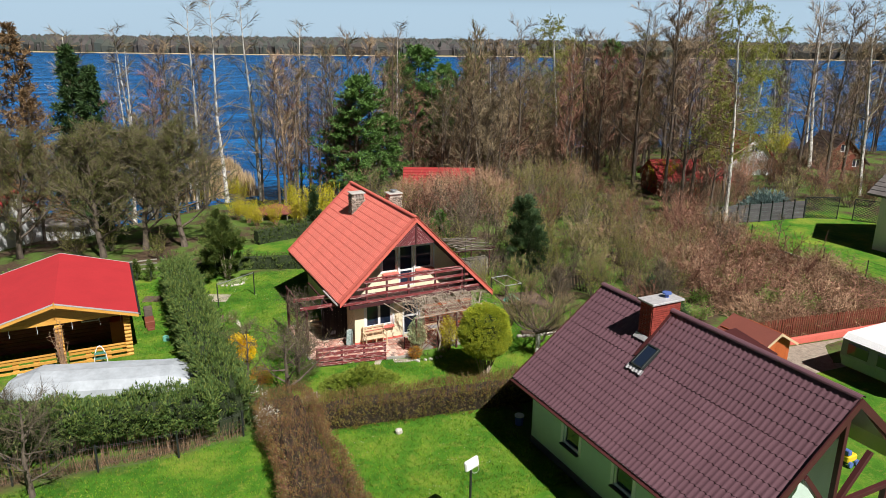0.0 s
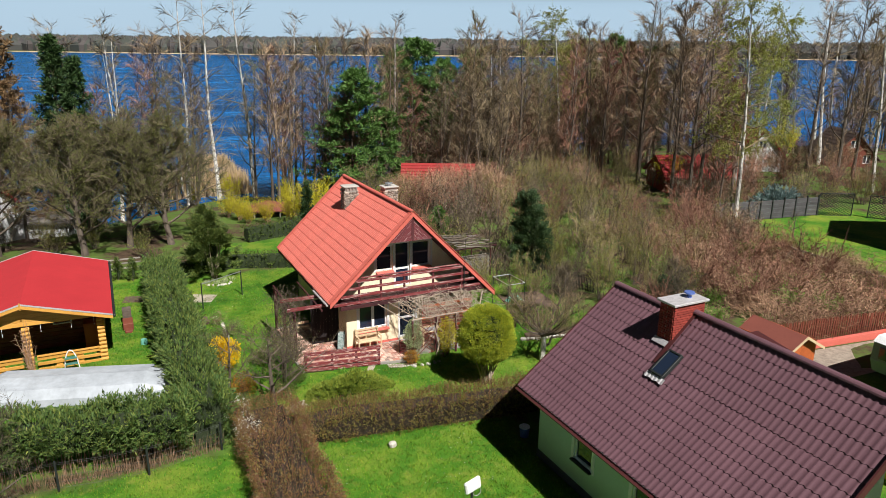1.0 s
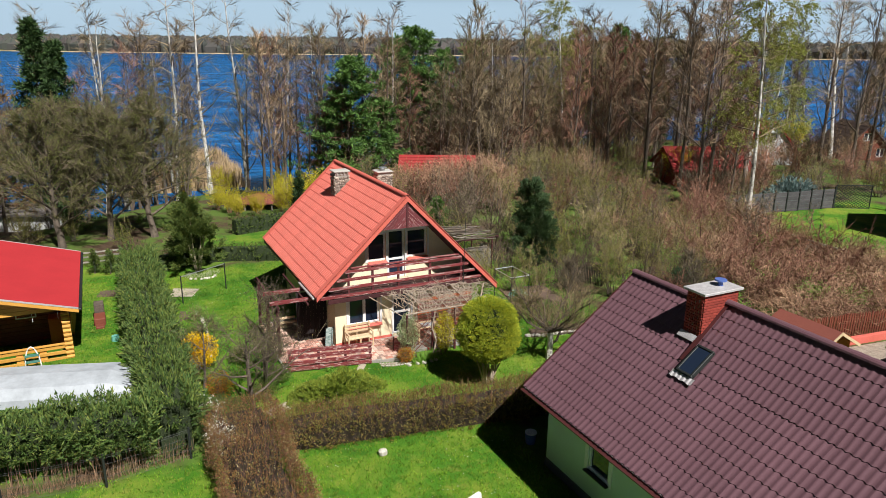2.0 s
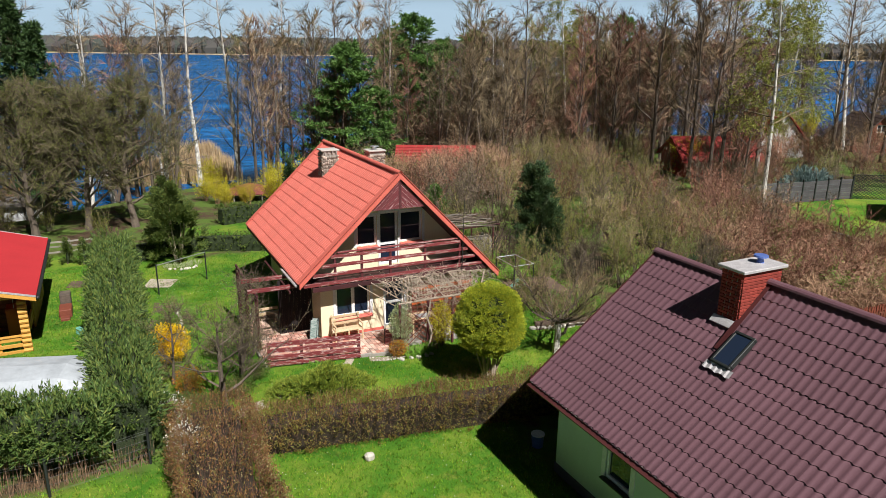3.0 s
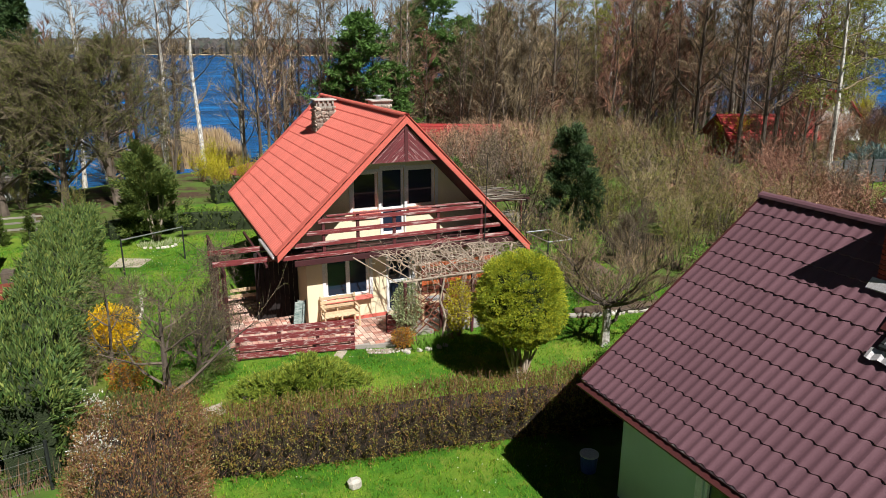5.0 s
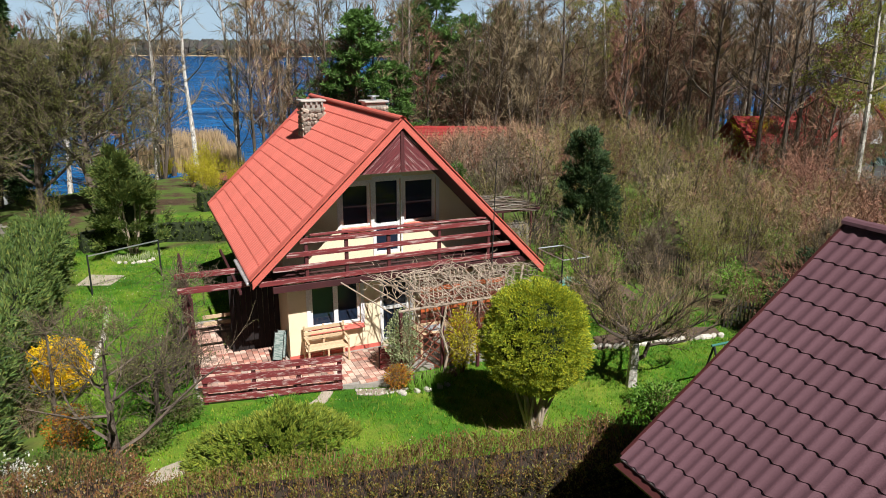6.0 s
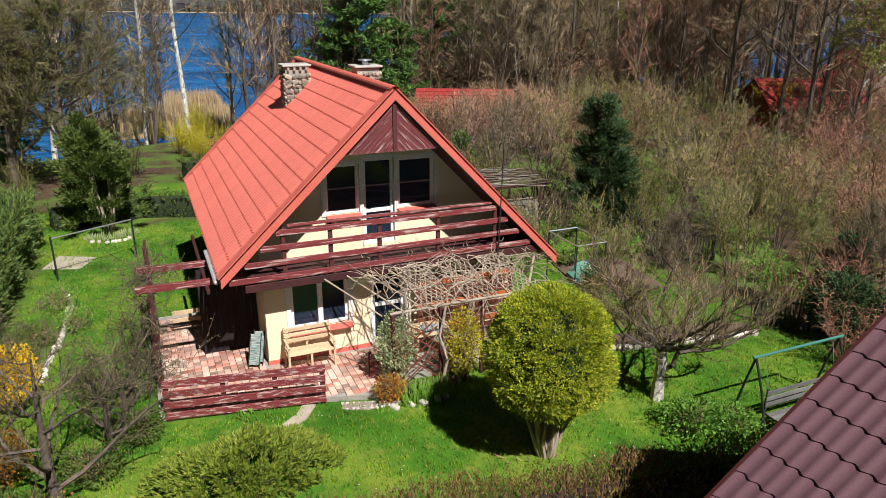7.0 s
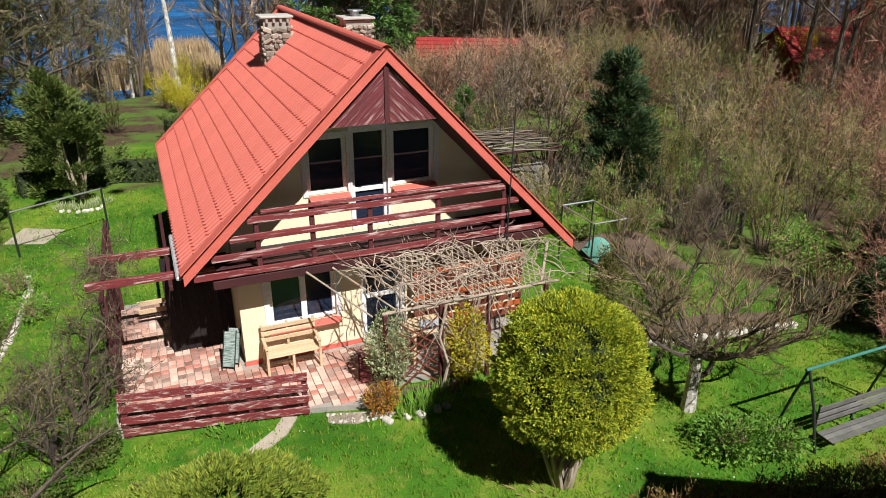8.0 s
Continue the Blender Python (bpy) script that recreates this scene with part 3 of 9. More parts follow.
def tile_sheet_mesh(name, width, waves, rows, row_len, mat, wave_h=0.028, step_h=0.042, tooth=0.028, per_wave=8):
    """One pressed-steel roof sheet: local x along the eave, y up the slope, z out of it."""
    nx = waves * per_wave
    ys = []
    for r in range(rows):
        ys += [(r * row_len, step_h), (r * row_len + row_len * 0.06, step_h * 1.05), (r * row_len + row_len * 0.985, 0.0)]
    verts, faces = [], []
    for y, s in ys:
        for i in range(nx + 1):
            w = (i / per_wave) % 1.0
            z = wave_h * (0.5 + 0.5 * math.cos(2 * math.pi * w)) ** 1.4 * 2
            verts.append((i * width / nx, y - tooth * math.cos(2 * math.pi * w), z + s))
    # closing row at the top
    n = nx + 1
    for j in range(len(ys) - 1):
        for i in range(nx):
            faces.append((j * n + i, j * n + i + 1, (j + 1) * n + i + 1, (j + 1) * n + i))
    base = len(verts)
    for i in range(nx + 1):
        verts.append((i * width / nx, -tooth, -0.03))
    for i in range(nx):
        faces.append((base + i, base + i + 1, i + 1, i))
    me = bpy.data.meshes.new(name)
    me.from_pydata(verts, [], faces)
    me.materials.append(mat)
    me.polygons.foreach_set("use_smooth", [True] * len(faces))
    me.set_sharp_from_angle(angle=radians(42))
    me.update()
    return me


def slope_frame(eave, along, up):
    along, up = Vector(along).normalized(), Vector(up).normalized()
    out = along.cross(up).normalized()
    m = Matrix((along, up, out)).transposed().to_4x4()
    m.translation = Vector(eave)
    return m


def lay_sheets(parent, eave, along, up, length, slope_len, panels, waves, rows, mat, label, wave=(0.028, 0.042, 0.028)):
    """Roof sheets side by side from an eave corner."""
    me = tile_sheet_mesh("roof_sheet", length / panels, waves, rows, slope_len / rows, mat, *wave)
    m = slope_frame(eave, along, up)
    o = origin_of(parent)
    for k in range(panels):
        ob = new("roof_sheet", me)
        ob.parent = parent
        mm = m @ Matrix.Translation((k * length / panels, 0, 0))
        mm.translation -= o
        ob.matrix_basis = mm
        if k == 0 and label:
            ob["label"] = label


def ridge_cap(geo, p, q, r=0.10):
    p, q = Vector(p), Vector(q)
    d = (q - p).normalized()
    s = d.cross(Vector((0, 0, 1))).normalized()
    arc = [s * (r * math.cos(a)) + Vector((0, 0, r * 0.8 * math.sin(a))) for a in [math.pi * k / 6 for k in range(7)]]
    seg = max(2, int((q - p).length / 0.38))
    for i in range(seg):
        a, b = p.lerp(q, i / seg), p.lerp(q, (i + 1) / seg)
        k0, k1 = 1.0, 1.08
        ring0, ring1 = [a + v * k0 for v in arc], [b + v * k1 for v in arc]
        n = len(arc)
        geo.add(ring0 + ring1, [(j, j + 1, n + j + 1, n + j) for j in range(n - 1)])
        geo.add(ring1, [tuple(range(n))])


# ---- main cottage ----
HX, HY = 13.53, 32.2
R_TOP, R_Y0, R_Y1 = 6.12, 31.49, 40.75
EL_X, EL_Z, ER_X, ER_Z = 9.72, 2.50, 17.69, 1.92
UP_Y = 32.68


def roof_z(x):
    return R_TOP - (HX - x) * (R_TOP - EL_Z) / (HX - EL_X) if x < HX else R_TOP - (x - HX) * (R_TOP - ER_Z) / (ER_X - HX)


def build_cottage():
    house = thing("cottage", (HX, HY, -0.1), "cream rendered cottage with steep orange-red tiled roof and wooden balcony", "house")
    # walls
    g = Geo()
    wl, wr, back = 10.65, 16.75, 40.1
    under = lambda x: roof_z(x) - 0.20
    low_holes = [(11.22, 12.56, 0.78, 2.02), (13.14, 13.95, 0.1, 2.02)]
    up_holes = [(12.25, 13.06, 3.26, 4.42), (13.15, 13.90, 2.45, 4.50), (13.99, 14.92, 3.26, 4.46)]
    wall_y(g, HY, HY + 0.28, wl, wr, -0.3, lambda x: min(2.3, under(x)), low_holes)
    part("front_wall", g, MAT_RENDER_CREAM, house, "cream rendered front wall")
    g = Geo()
    wall_y(g, UP_Y, UP_Y + 0.25, 10.05, 17.35, 2.352, lambda x: max(2.353, under(x)), up_holes, (HX,))
    part("balcony_wall", g, MAT_RENDER_CREAM, house, "cream rendered wall set back behind the balcony")
    g = Geo()
    g.box(wl, wl + 0.28, HY + 0.28, back, -0.3, 2.95)
    part("side_wall", g, MAT_RENDER_CREAM, house)
    g = Geo()
    g.box(wr - 0.28, wr, HY + 0.28, back, -0.3, 2.3)
    part("side_wall", g, MAT_RENDER_CREAM, house)
    g = Geo()
    wall_y(g, back, back + 0.28, wl, wr, -0.3, lambda x: under(x), [], (HX,))
    part("back_wall", g, MAT_RENDER_CREAM, house)
    g = Geo()
    g.box(wl - 0.02, 13.10, HY - 0.025, HY - 0.003, 0.0, 0.125)
    g.box(13.99, wr + 0.02, HY - 0.025, HY - 0.003, 0.0, 0.125)
    part("plinth_band", g, MAT_TRIM_RED, house, "red painted plinth line")
    # floor and added panels coloured near-black as the rooms' shade
    g = Geo()
    g.box(wl + 0.3, wr - 0.3, HY + 0.3, back - 0.05, 2.25, 2.35)
    part("upper_floor", g, MAT_ROOM_SHADE, house)
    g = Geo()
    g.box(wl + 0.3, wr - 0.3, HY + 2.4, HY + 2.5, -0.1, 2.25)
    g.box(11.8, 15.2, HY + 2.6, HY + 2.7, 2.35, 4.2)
    part("inner_partition", g, MAT_ROOM_SHADE, house)
    # windows
    for (x0, x1, z0, z1), mull, rails in ((low_holes[0], (0.69,), ()), (low_holes[1], (), (0.95,)), (up_holes[0], (), ()), (up_holes[1], (), (0.80,)), (up_holes[2], (), ())):
        wy = HY if z1 < 2.3 else UP_Y
        window_parts(house, Matrix.Translation((x0, wy + 0.06, z0)), x1 - x0, z1 - z0, mull, 0.075, rails=rails)
        g = Geo()
        left, right = (0.10 if x0 < 12.5 else 0.043), (0.043 if 12.8 < x1 < 13.92 else 0.10)
        g.box(x0 - left, x0, wy - 0.02, wy - 0.002, z0 - 0.02, z1 + 0.08)
        g.box(x1, x1 + right, wy - 0.02, wy - 0.002, z0 - 0.02, z1 + 0.08)
        g.box(x0, x1, wy - 0.02, wy - 0.002, z1, z1 + 0.08)
        part("window_surround", g, MAT_WHITE, house, "white painted surround")
        g = Geo()
        n = 9
        for k in range(n * 4):
            xa, xb = x0 + 0.06 + k * (x1 - x0 - 0.12) / (n * 4), x0 + 0.06 + (k + 1) * (x1 - x0 - 0.12) / (n * 4)
            ya, yb = [wy + 0.2 + 0.02 * math.sin(j * math.pi / 2 + x0) for j in (k, k + 1)]
            if 0.25 < (k / (n * 4)) < 0.72:
                continue
            g.quad((xa, ya, z0 + 0.03), (xb, yb, z0 + 0.03), (xb, yb, z1 - 0.03), (xa, ya, z1 - 0.03))
        part("curtain", g, MAT_CURTAIN, house, "pale net curtain")
    for x0, x1, z in ((11.16, 12.62, 0.77), (12.25, 13.08, 3.25), (13.98, 14.95, 3.25)):
        g = Geo()
        wy = HY if z < 2 else UP_Y
        g.beam(((x0 + x1) / 2, wy - 0.18, z - 0.06), ((x0 + x1) / 2, wy + 0.05, z), x1 - x0, 0.035)
        part("window_sill", g, MAT_TRIM_RED, house, "red tiled sill")
    # roof deck and sheets
    for side, ex, ez in ((-1, EL_X, EL_Z), (1, ER_X, ER_Z)):
        g = Geo()
        g.prism([(ex, R_Y0 + 0.02, ez - 0.03), (HX, R_Y0 + 0.02, R_TOP - 0.03), (HX, R_Y0 + 0.02, R_TOP - 0.19), (ex, R_Y0 + 0.02, ez - 0.19)], (0, R_Y1 - R_Y0 - 0.04, 0))
        part("roof_deck", g, MAT_WOOD_WINE_DARK, house)
        run = math.hypot(HX - ex, R_TOP - ez)
        up = (HX - ex, 0, R_TOP - ez)
        eave = (ex, R_Y1, ez) if side < 0 else (ex, R_Y0, ez)
        along = (0, -1, 0) if side < 0 else (0, 1, 0)
        lay_sheets(house, eave, along, up, R_Y1 - R_Y0, run, 9, 6, 14, MAT_TILE_RED, "orange-red pressed steel roof sheet", (0.012, 0.030, 0.030))
        for y, dy, nm in ((R_Y0 - 0.06, 0.06, "barge_board"), (R_Y1, 0.06, "barge_board")):
            g = Geo()
            g.prism([(ex, y, ez - 0.17), (ex, y, ez + 0.02), (HX, y, R_TOP + 0.02), (HX, y, R_TOP - 0.17)], (0, dy, 0))
            part(nm, g, MAT_TRIM_RED, house, "orange-red metal barge")
        n = Vector((-(R_TOP - ez), 0, HX - ex)) if side < 0 else Vector((R_TOP - ez, 0, ex - HX))
        n.normalize()
        a, b = Vector((ex, 0, ez)), Vector((HX, 0, R_TOP))
        for y in (R_Y0 - 0.07, R_Y1 - 0.19):
            g = Geo()
            p0, p1 = a + Vector((0, y, 0)) + n * 0.055, b + Vector((0, y, 0)) + n * 0.055
            g.prism([p0, p1, p1 + n * 0.02, p0 + n * 0.02], (0, 0.26, 0))
            part("verge_cap", g, MAT_TRIM_RED, house)
    g = Geo()
    ridge_cap(g, (HX, R_Y0 - 0.05, R_TOP + 0.03), (HX, R_Y1 + 0.03, R_TOP + 0.03))
    part("ridge_cap", g, MAT_TRIM_RED, house)
    g = Geo()
    g.beam((EL_X - 0.07, R_Y0 + 0.1, EL_Z - 0.08), (EL_X - 0.07, R_Y0 + 2.3, EL_Z - 0.10), 0.10, 0.08, ch=0.03)
    part("gutter", g, MAT_LEAD, house, "pale metal gutter")
    # boarded triangle under the apex
    zb = 4.86
    half_l, half_r = (R_TOP - zb - 0.24) * (HX - EL_X) / (R_TOP - EL_Z), (R_TOP - zb - 0.24) * (ER_X - HX) / (R_TOP - ER_Z)
    n = 9
    for side, half in ((-1, half_l), (1, half_r)):
        for k in range(n):
            # boards run parallel to the roof edge and butt against the middle post
            y0 = R_Y0 + 0.03 + 0.005 * (k % 2)
            topz = R_TOP - 0.24
            rise, k1 = topz - zb, k + 0.93
            g = Geo()
            g.prism([(HX + side * 0.03, y0, topz - rise * k / n), (HX + side * half * (1 - k / n), y0, zb), (HX + side * half * (1 - k1 / n), y0, zb), (HX + side * 0.03, y0, topz - rise * k1 / n)], (0, 0.03, 0))
            # in the board's own run, so that the grain follows it
            tilt = math.atan2(rise, half)
            m = Matrix.Translation((HX, y0, zb)) @ Matrix.Rotation(side * tilt, 4, "Y")
            ob = new("gable_board", mesh_of("gable_board", turned(g, m.inverted()), MAT_WOOD_WINE_GABLE))
            ob.parent = house
            ob.matrix_basis = Matrix.Translation(-origin_of(house)) @ m
    g = Geo()
    g.box(HX - 0.045, HX + 0.045, R_Y0 + 0.0, R_Y0 + 0.028, zb, R_TOP - 0.26)
    part("gable_post", g, MAT_WOOD_WINE_POST, house)
    # chimneys
    stone_chimney(house, 12.43, 13.13, 37.35, 37.95, 4.7, 6.24, True)
    stone_chimney(house, 14.25, 14.95, 36.6, 37.2, 4.7, 6.22, False)
    # balcony
    bal = part("balcony_floor", balcony_floor(), MAT_WOOD_WINE_DARK, house, "weathered balcony boards")
    for z in (2.40, 2.72, 3.04, 3.36, 3.50):
        x0 = EL_X + (z + 0.16 - EL_Z) * (HX - EL_X) / (R_TOP - EL_Z) + 0.10
        x1 = ER_X - (z + 0.16 - ER_Z) * (ER_X - HX) / (R_TOP - ER_Z) - 0.10
        if z == 3.50:
            g = Geo()
            g.box(x0 + 0.1, min(x1, 16.3), 31.47, 31.60, 3.47, 3.51, 0.008)
            part("hand_rail", g, MAT_WOOD_WINE, house, "peeling wine-red rail")
            continue
        g = Geo()
        g.box(x0, x1, 31.50, 31.535, z - 0.065, z + 0.065, 0.008)
        part("rail", g, MAT_WOOD_WINE, house, "peeling wine-red rail")
    for x in (11.05, 12.05, 13.15, 14.55, 16.0):
        g = Geo()
        g.box(x - 0.045, x + 0.045, 31.54, 31.61, 2.12, min(3.47, roof_z(x) - 0.28), 0.008)
        part("baluster_post", g, MAT_WOOD_WINE_POST, house)
    return house


def balcony_floor():
    g = Geo()
    for k in range(10):
        y = 31.60 + k * 0.105
        g.box(10.3, 17.2, y, y + 0.095, 2.30, 2.335, 0.005)
    g.box(10.2, 17.3, 31.53, 31.60, 2.12, 2.29, 0.008)
    for k in range(11):
        x = 10.4 + k * 0.66
        g.box(x, x + 0.07, 31.60, 32.2, 2.15, 2.297, 0.006)
    return g


def stone_mesh(name, sx, sy, sz, mat, seed):
    rng = random.Random(seed)
    g = Geo()
    g.frame_box((0, 0, 0), (1, 0, 0), (0, 1, 0), (0, 0, 1), sx / 2, sy / 2, sz / 2, min(sx, sy, sz) * 0.28)
    g.v = [tuple(c * rng.uniform(0.9, 1.06) for c in p) for p in g.v]
    return mesh_of(name, g, mat)


def stone_chimney(house, x0, x1, y0, y1, z0, z1, slots):
    g = Geo()
    g.box(x0 + 0.03, x1 - 0.03, y0 + 0.03, y1 - 0.03, z0 - 0.6, z1 - 0.08)
    stack = part("chimney_shaft", g, MAT_MORTAR, house, "field-stone chimney stack")
    kinds = [stone_mesh("stone", w, 0.07, h, MAT_STONE, i) for i, (w, h) in enumerate(((0.15, 0.12), (0.11, 0.12), (0.19, 0.12), (0.08, 0.12)))]
    widths = (0.15, 0.11, 0.19, 0.08)
    rng = random.Random(int(x0 * 100))
    for face in range(4):
        span = (x1 - x0) if face % 2 == 0 else (y1 - y0)
        z = z0 - 0.4
        while z < z1 - 0.2:
            t = rng.uniform(-0.03, 0.03)
            high = rng.uniform(0.07, 0.15)
            while t < span - 0.06:
                k = rng.randrange(4)
                w = widths[k]
                if t + w > span + 0.05:
                    k, w = 3, 0.08
                c = t + w / 2
                if face == 0:
                    at, rot = (x0 + c, y0, z), 0
                elif face == 1:
                    at, rot = (x1, y0 + c, z), 90
                elif face == 2:
                    at, rot = (x0 + c, y1, z), 0
                else:
                    at, rot = (x0, y0 + c, z), 90
                ob = shared("stone", kinds[k], stack, (at[0], at[1], at[2] + rng.uniform(-0.015, 0.015)))
                ob.rotation_euler = (0, rng.uniform(-0.5, 0.5), radians(rot))
                ob.scale = (rng.uniform(0.85, 1.15), rng.uniform(0.8, 1.15), high / 0.13 * rng.uniform(0.8, 1.1))
                t += w + 0.015
            z += high + 0.012
    g = Geo()
    g.box(x0 - 0.05, x1 + 0.05, y0 - 0.05, y1 + 0.05, z1 - 0.06, z1, 0.015)
    part("chimney_cap", g, MAT_CONCRETE, house, "pale concrete cap")
    g = Geo()
    if slots:
        for i in range(4):
            x = x0 + 0.08 + i * (x1 - x0 - 0.2) / 3
            g.box(x, x + 0.06, y0 - 0.04, y1 + 0.04, z1 - 0.16, z1 - 0.07)
    else:
        g.tube([((x0 + x1) / 2, (y0 + y1) / 2, z1), ((x0 + x1) / 2, (y0 + y1) / 2, z1 + 0.10)], [0.09, 0.09], 10)
        g.tube([((x0 + x1) / 2, (y0 + y1) / 2, z1 + 0.12), ((x0 + x1) / 2, (y0 + y1) / 2, z1 + 0.15)], [0.2, 0.19], 12)
        for s in (-0.07, 0.07):
            g.tube([((x0 + x1) / 2 + s, (y0 + y1) / 2, z1 + 0.08), ((x0 + x1) / 2 + s, (y0 + y1) / 2, z1 + 0.13)], [0.008, 0.008], 4)
    part("flue", g, MAT_MORTAR if slots else MAT_METAL, house)


build_cottage()


# ---- neighbour's brown-roofed house ----
NX, N_TOP, NY0, NY1 = 16.97, 5.34, 12.3, 22.2
NL_X, NL_Z, NR_X, NR_Z = 13.18, 2.42, 20.76, 2.42


def neighbour_roof_z(x):
    return N_TOP - abs(x - NX) * (N_TOP - NL_Z) / (NX - NL_X)


def build_neighbour():
    house = thing("bungalow", (NX, 17.0, -0.1), "mint rendered bungalow with dark brown tiled roof and brick chimney", "house")
    wl, wr, wy1, wy0 = 13.78, 19.75, 21.75, 14.2
    wins = [(19.0, 19.85, 0.95, 2.0), (16.4, 17.25, 0.95, 2.0), (14.6, 15.3, 0.4, 2.0)]
    g = Geo()
    wall_y(g, 0, 0.3, -wy1, -wy0, -0.3, lambda x: 2.72, [(-b, -a, c, d) for a, b, c, d in wins])
    m = Matrix(((0, 1, 0, wl), (-1, 0, 0, 0), (0, 0, 1, 0), (0, 0, 0, 1)))
    part("side_wall", turned(g, m), MAT_RENDER_GREEN, house, "mint green render")
    for a, b, c, d in wins:
        window_parts(house, m @ Matrix.Translation((-b, 0.02, c)), b - a, d - c, ((b - a) / 2,) if b - a < 0.84 else ())
        g = Geo()
        g.box(-b - 0.13, -b, -0.025, -0.002, c - 0.05, d + 0.09)
        g.box(-a, -a + 0.13, -0.025, -0.002, c - 0.05, d + 0.09)
        g.box(-b, -a, -0.025, -0.002, d, d + 0.09)
        part("window_surround", turned(g, m), MAT_WHITE, house, "white surround")
        g = Geo()
        g.box(-b - 0.05, -a + 0.05, -0.14, 0.09, c - 0.045, c - 0.004, 0.006)
        part("window_sill", turned(g, m), MAT_BLACK_METAL, house)
    top = lambda x: neighbour_roof_z(x) - 0.22
    g = Geo()
    wall_y(g, wy1 - 0.3, wy1, wl + 0.302, wr - 0.302, -0.3, top, [], (NX,))
    part("gable_wall", g, MAT_RENDER_GREEN, house)
    g = Geo()
    gw = (14.75, 15.75, 0.95, 2.1)
    wall_y(g, wy0, wy0 + 0.3, wl + 0.302, wr - 0.302, -0.3, top, [gw], (NX,))
    part("gable_wall", g, MAT_RENDER_GREEN, house)
    window_parts(house, Matrix.Translation((gw[0], wy0 + 0.1, gw[2])), gw[1] - gw[0], gw[3] - gw[2], (0.5,))
    g = Geo()
    g.box(wr - 0.3, wr, wy0, wy1, -0.3, 2.72)
    part("side_wall", g, MAT_RENDER_GREEN, house)
    g = Geo()
    g.box(wl - 0.03, wl - 0.002, wy0 - 0.03, wy1 + 0.03, -0.3, 0.18)
    g.box(wl - 0.03, wr + 0.03, wy1 + 0.002, wy1 + 0.03, -0.3, 0.18)
    part("plinth", g, MAT_RENDER_GREY, house)
    # added panels behind the windows, room shade put into their colour
    g = Geo()
    g.box(wl + 0.31, wr - 0.31, wy0 + 2.0, wy0 + 2.1, 0, 2.6)
    g.box(wl + 1.6, wl + 1.7, wy0 + 0.31, wy1 - 0.31, 0, 2.6)
    part("inner_partition", g, MAT_ROOM_SHADE, house)
    # roof: the rear part, and a front part whose plane rises a little steeper to a higher ridge
    split, lift, low = 18.72, 0.22, 0.62
    tile = (0.009, 0.015, 0.016)
    for side, ex in ((-1, NL_X), (1, NR_X)):
        up = Vector((NX - ex, 0, N_TOP - NL_Z))
        mid = Vector((ex, 0, NL_Z)) + up * low
        turn = (0, -1, 0) if side < 0 else (0, 1, 0)
        lay_sheets(house, (ex, NY1 if side < 0 else NY0, NL_Z), turn, up, NY1 - NY0, up.length * low, 9, 6, 8, MAT_TILE_BROWN, "dark brown pressed steel roof sheet", tile)
        for y0, y1, zt, panels in ((split, NY1, N_TOP, 3), (NY0, split, N_TOP + lift, 6)):
            rest = Vector((NX, 0, zt)) - mid
            lay_sheets(house, (mid.x, y1 if side < 0 else y0, mid.z), turn, rest, y1 - y0, rest.length, panels, 6, 5, MAT_TILE_BROWN, "", tile)
            g = Geo()
            g.prism([(ex, y0 + 0.01, NL_Z - 0.03), (mid.x, y0 + 0.01, mid.z - 0.03), (NX, y0 + 0.01, zt - 0.03), (NX, y0 + 0.01, zt - 0.2), (mid.x, y0 + 0.01, mid.z - 0.2), (ex, y0 + 0.01, NL_Z - 0.2)], (0, y1 - y0 - 0.02, 0))
            part("roof_deck", g, MAT_TRIM_BROWN, house)
    for y0, y1, zt in ((split, NY1, N_TOP), (NY0, split, N_TOP + lift)):
        g = Geo()
        ridge_cap(g, (NX, y0 - 0.03, zt + 0.03), (NX, y1 + 0.03, zt + 0.03), 0.11)
        part("ridge_cap", g, MAT_TILE_BROWN, house)
    for y, zt in ((NY0 - 0.04, N_TOP + lift), (NY1, N_TOP)):
        for ex in (NL_X, NR_X):
            g = Geo()
            g.prism([(ex, y, NL_Z - 0.22), (ex, y, NL_Z + 0.05), (NX, y, zt + 0.05), (NX, y, zt - 0.22)], (0, 0.04, 0))
            part("barge_board", g, MAT_TRIM_BROWN, house, "dark brown barge board")
    for ex in (NL_X, NR_X):
        s = -1 if ex < NX else 1
        g = Geo()
        k = 7
        pts = [(ex + s * (0.07 + 0.065 * math.cos(math.pi * i / k)), NY0, NL_Z - 0.06 - 0.065 * math.sin(math.pi * i / k)) for i in range(k + 1)]
        g.prism(pts, (0, NY1 - NY0, 0))
        part("gutter", g, MAT_TRIM_BROWN, house)
        g = Geo()
        g.beam((ex + s * 0.002, NY0, NL_Z - 0.015), (ex + s * 0.002, NY1, NL_Z - 0.015), 0.012, 0.02, ch=0)
        part("drip_edge", g, MAT_LEAD, house, "pale metal drip edge")
    # verge flashing where the front roof stands proud
    a, b = Vector((NL_X + (NX - NL_X) * low, split, NL_Z + (N_TOP - NL_Z) * low)), Vector((NX, split, N_TOP + lift))
    g = Geo()
    g.prism([a + Vector((0, 0.02, 0.05)), b + Vector((0, 0.02, 0.07)), b + Vector((0, 0.02, -0.3)), a + Vector((0, 0.02, -0.05))], (0, 0.02, 0))
    g.prism([a + Vector((0, -0.10, 0.075)), b + Vector((0, -0.10, 0.075)), b + Vector((0, -0.10, 0.06)), a + Vector((0, -0.10, 0.06))], (0, 0.15, 0))
    part("verge_flashing", g, MAT_TRIM_BROWN, house)
    # timber truss of the porch gable
    yb = NY0 + 0.25
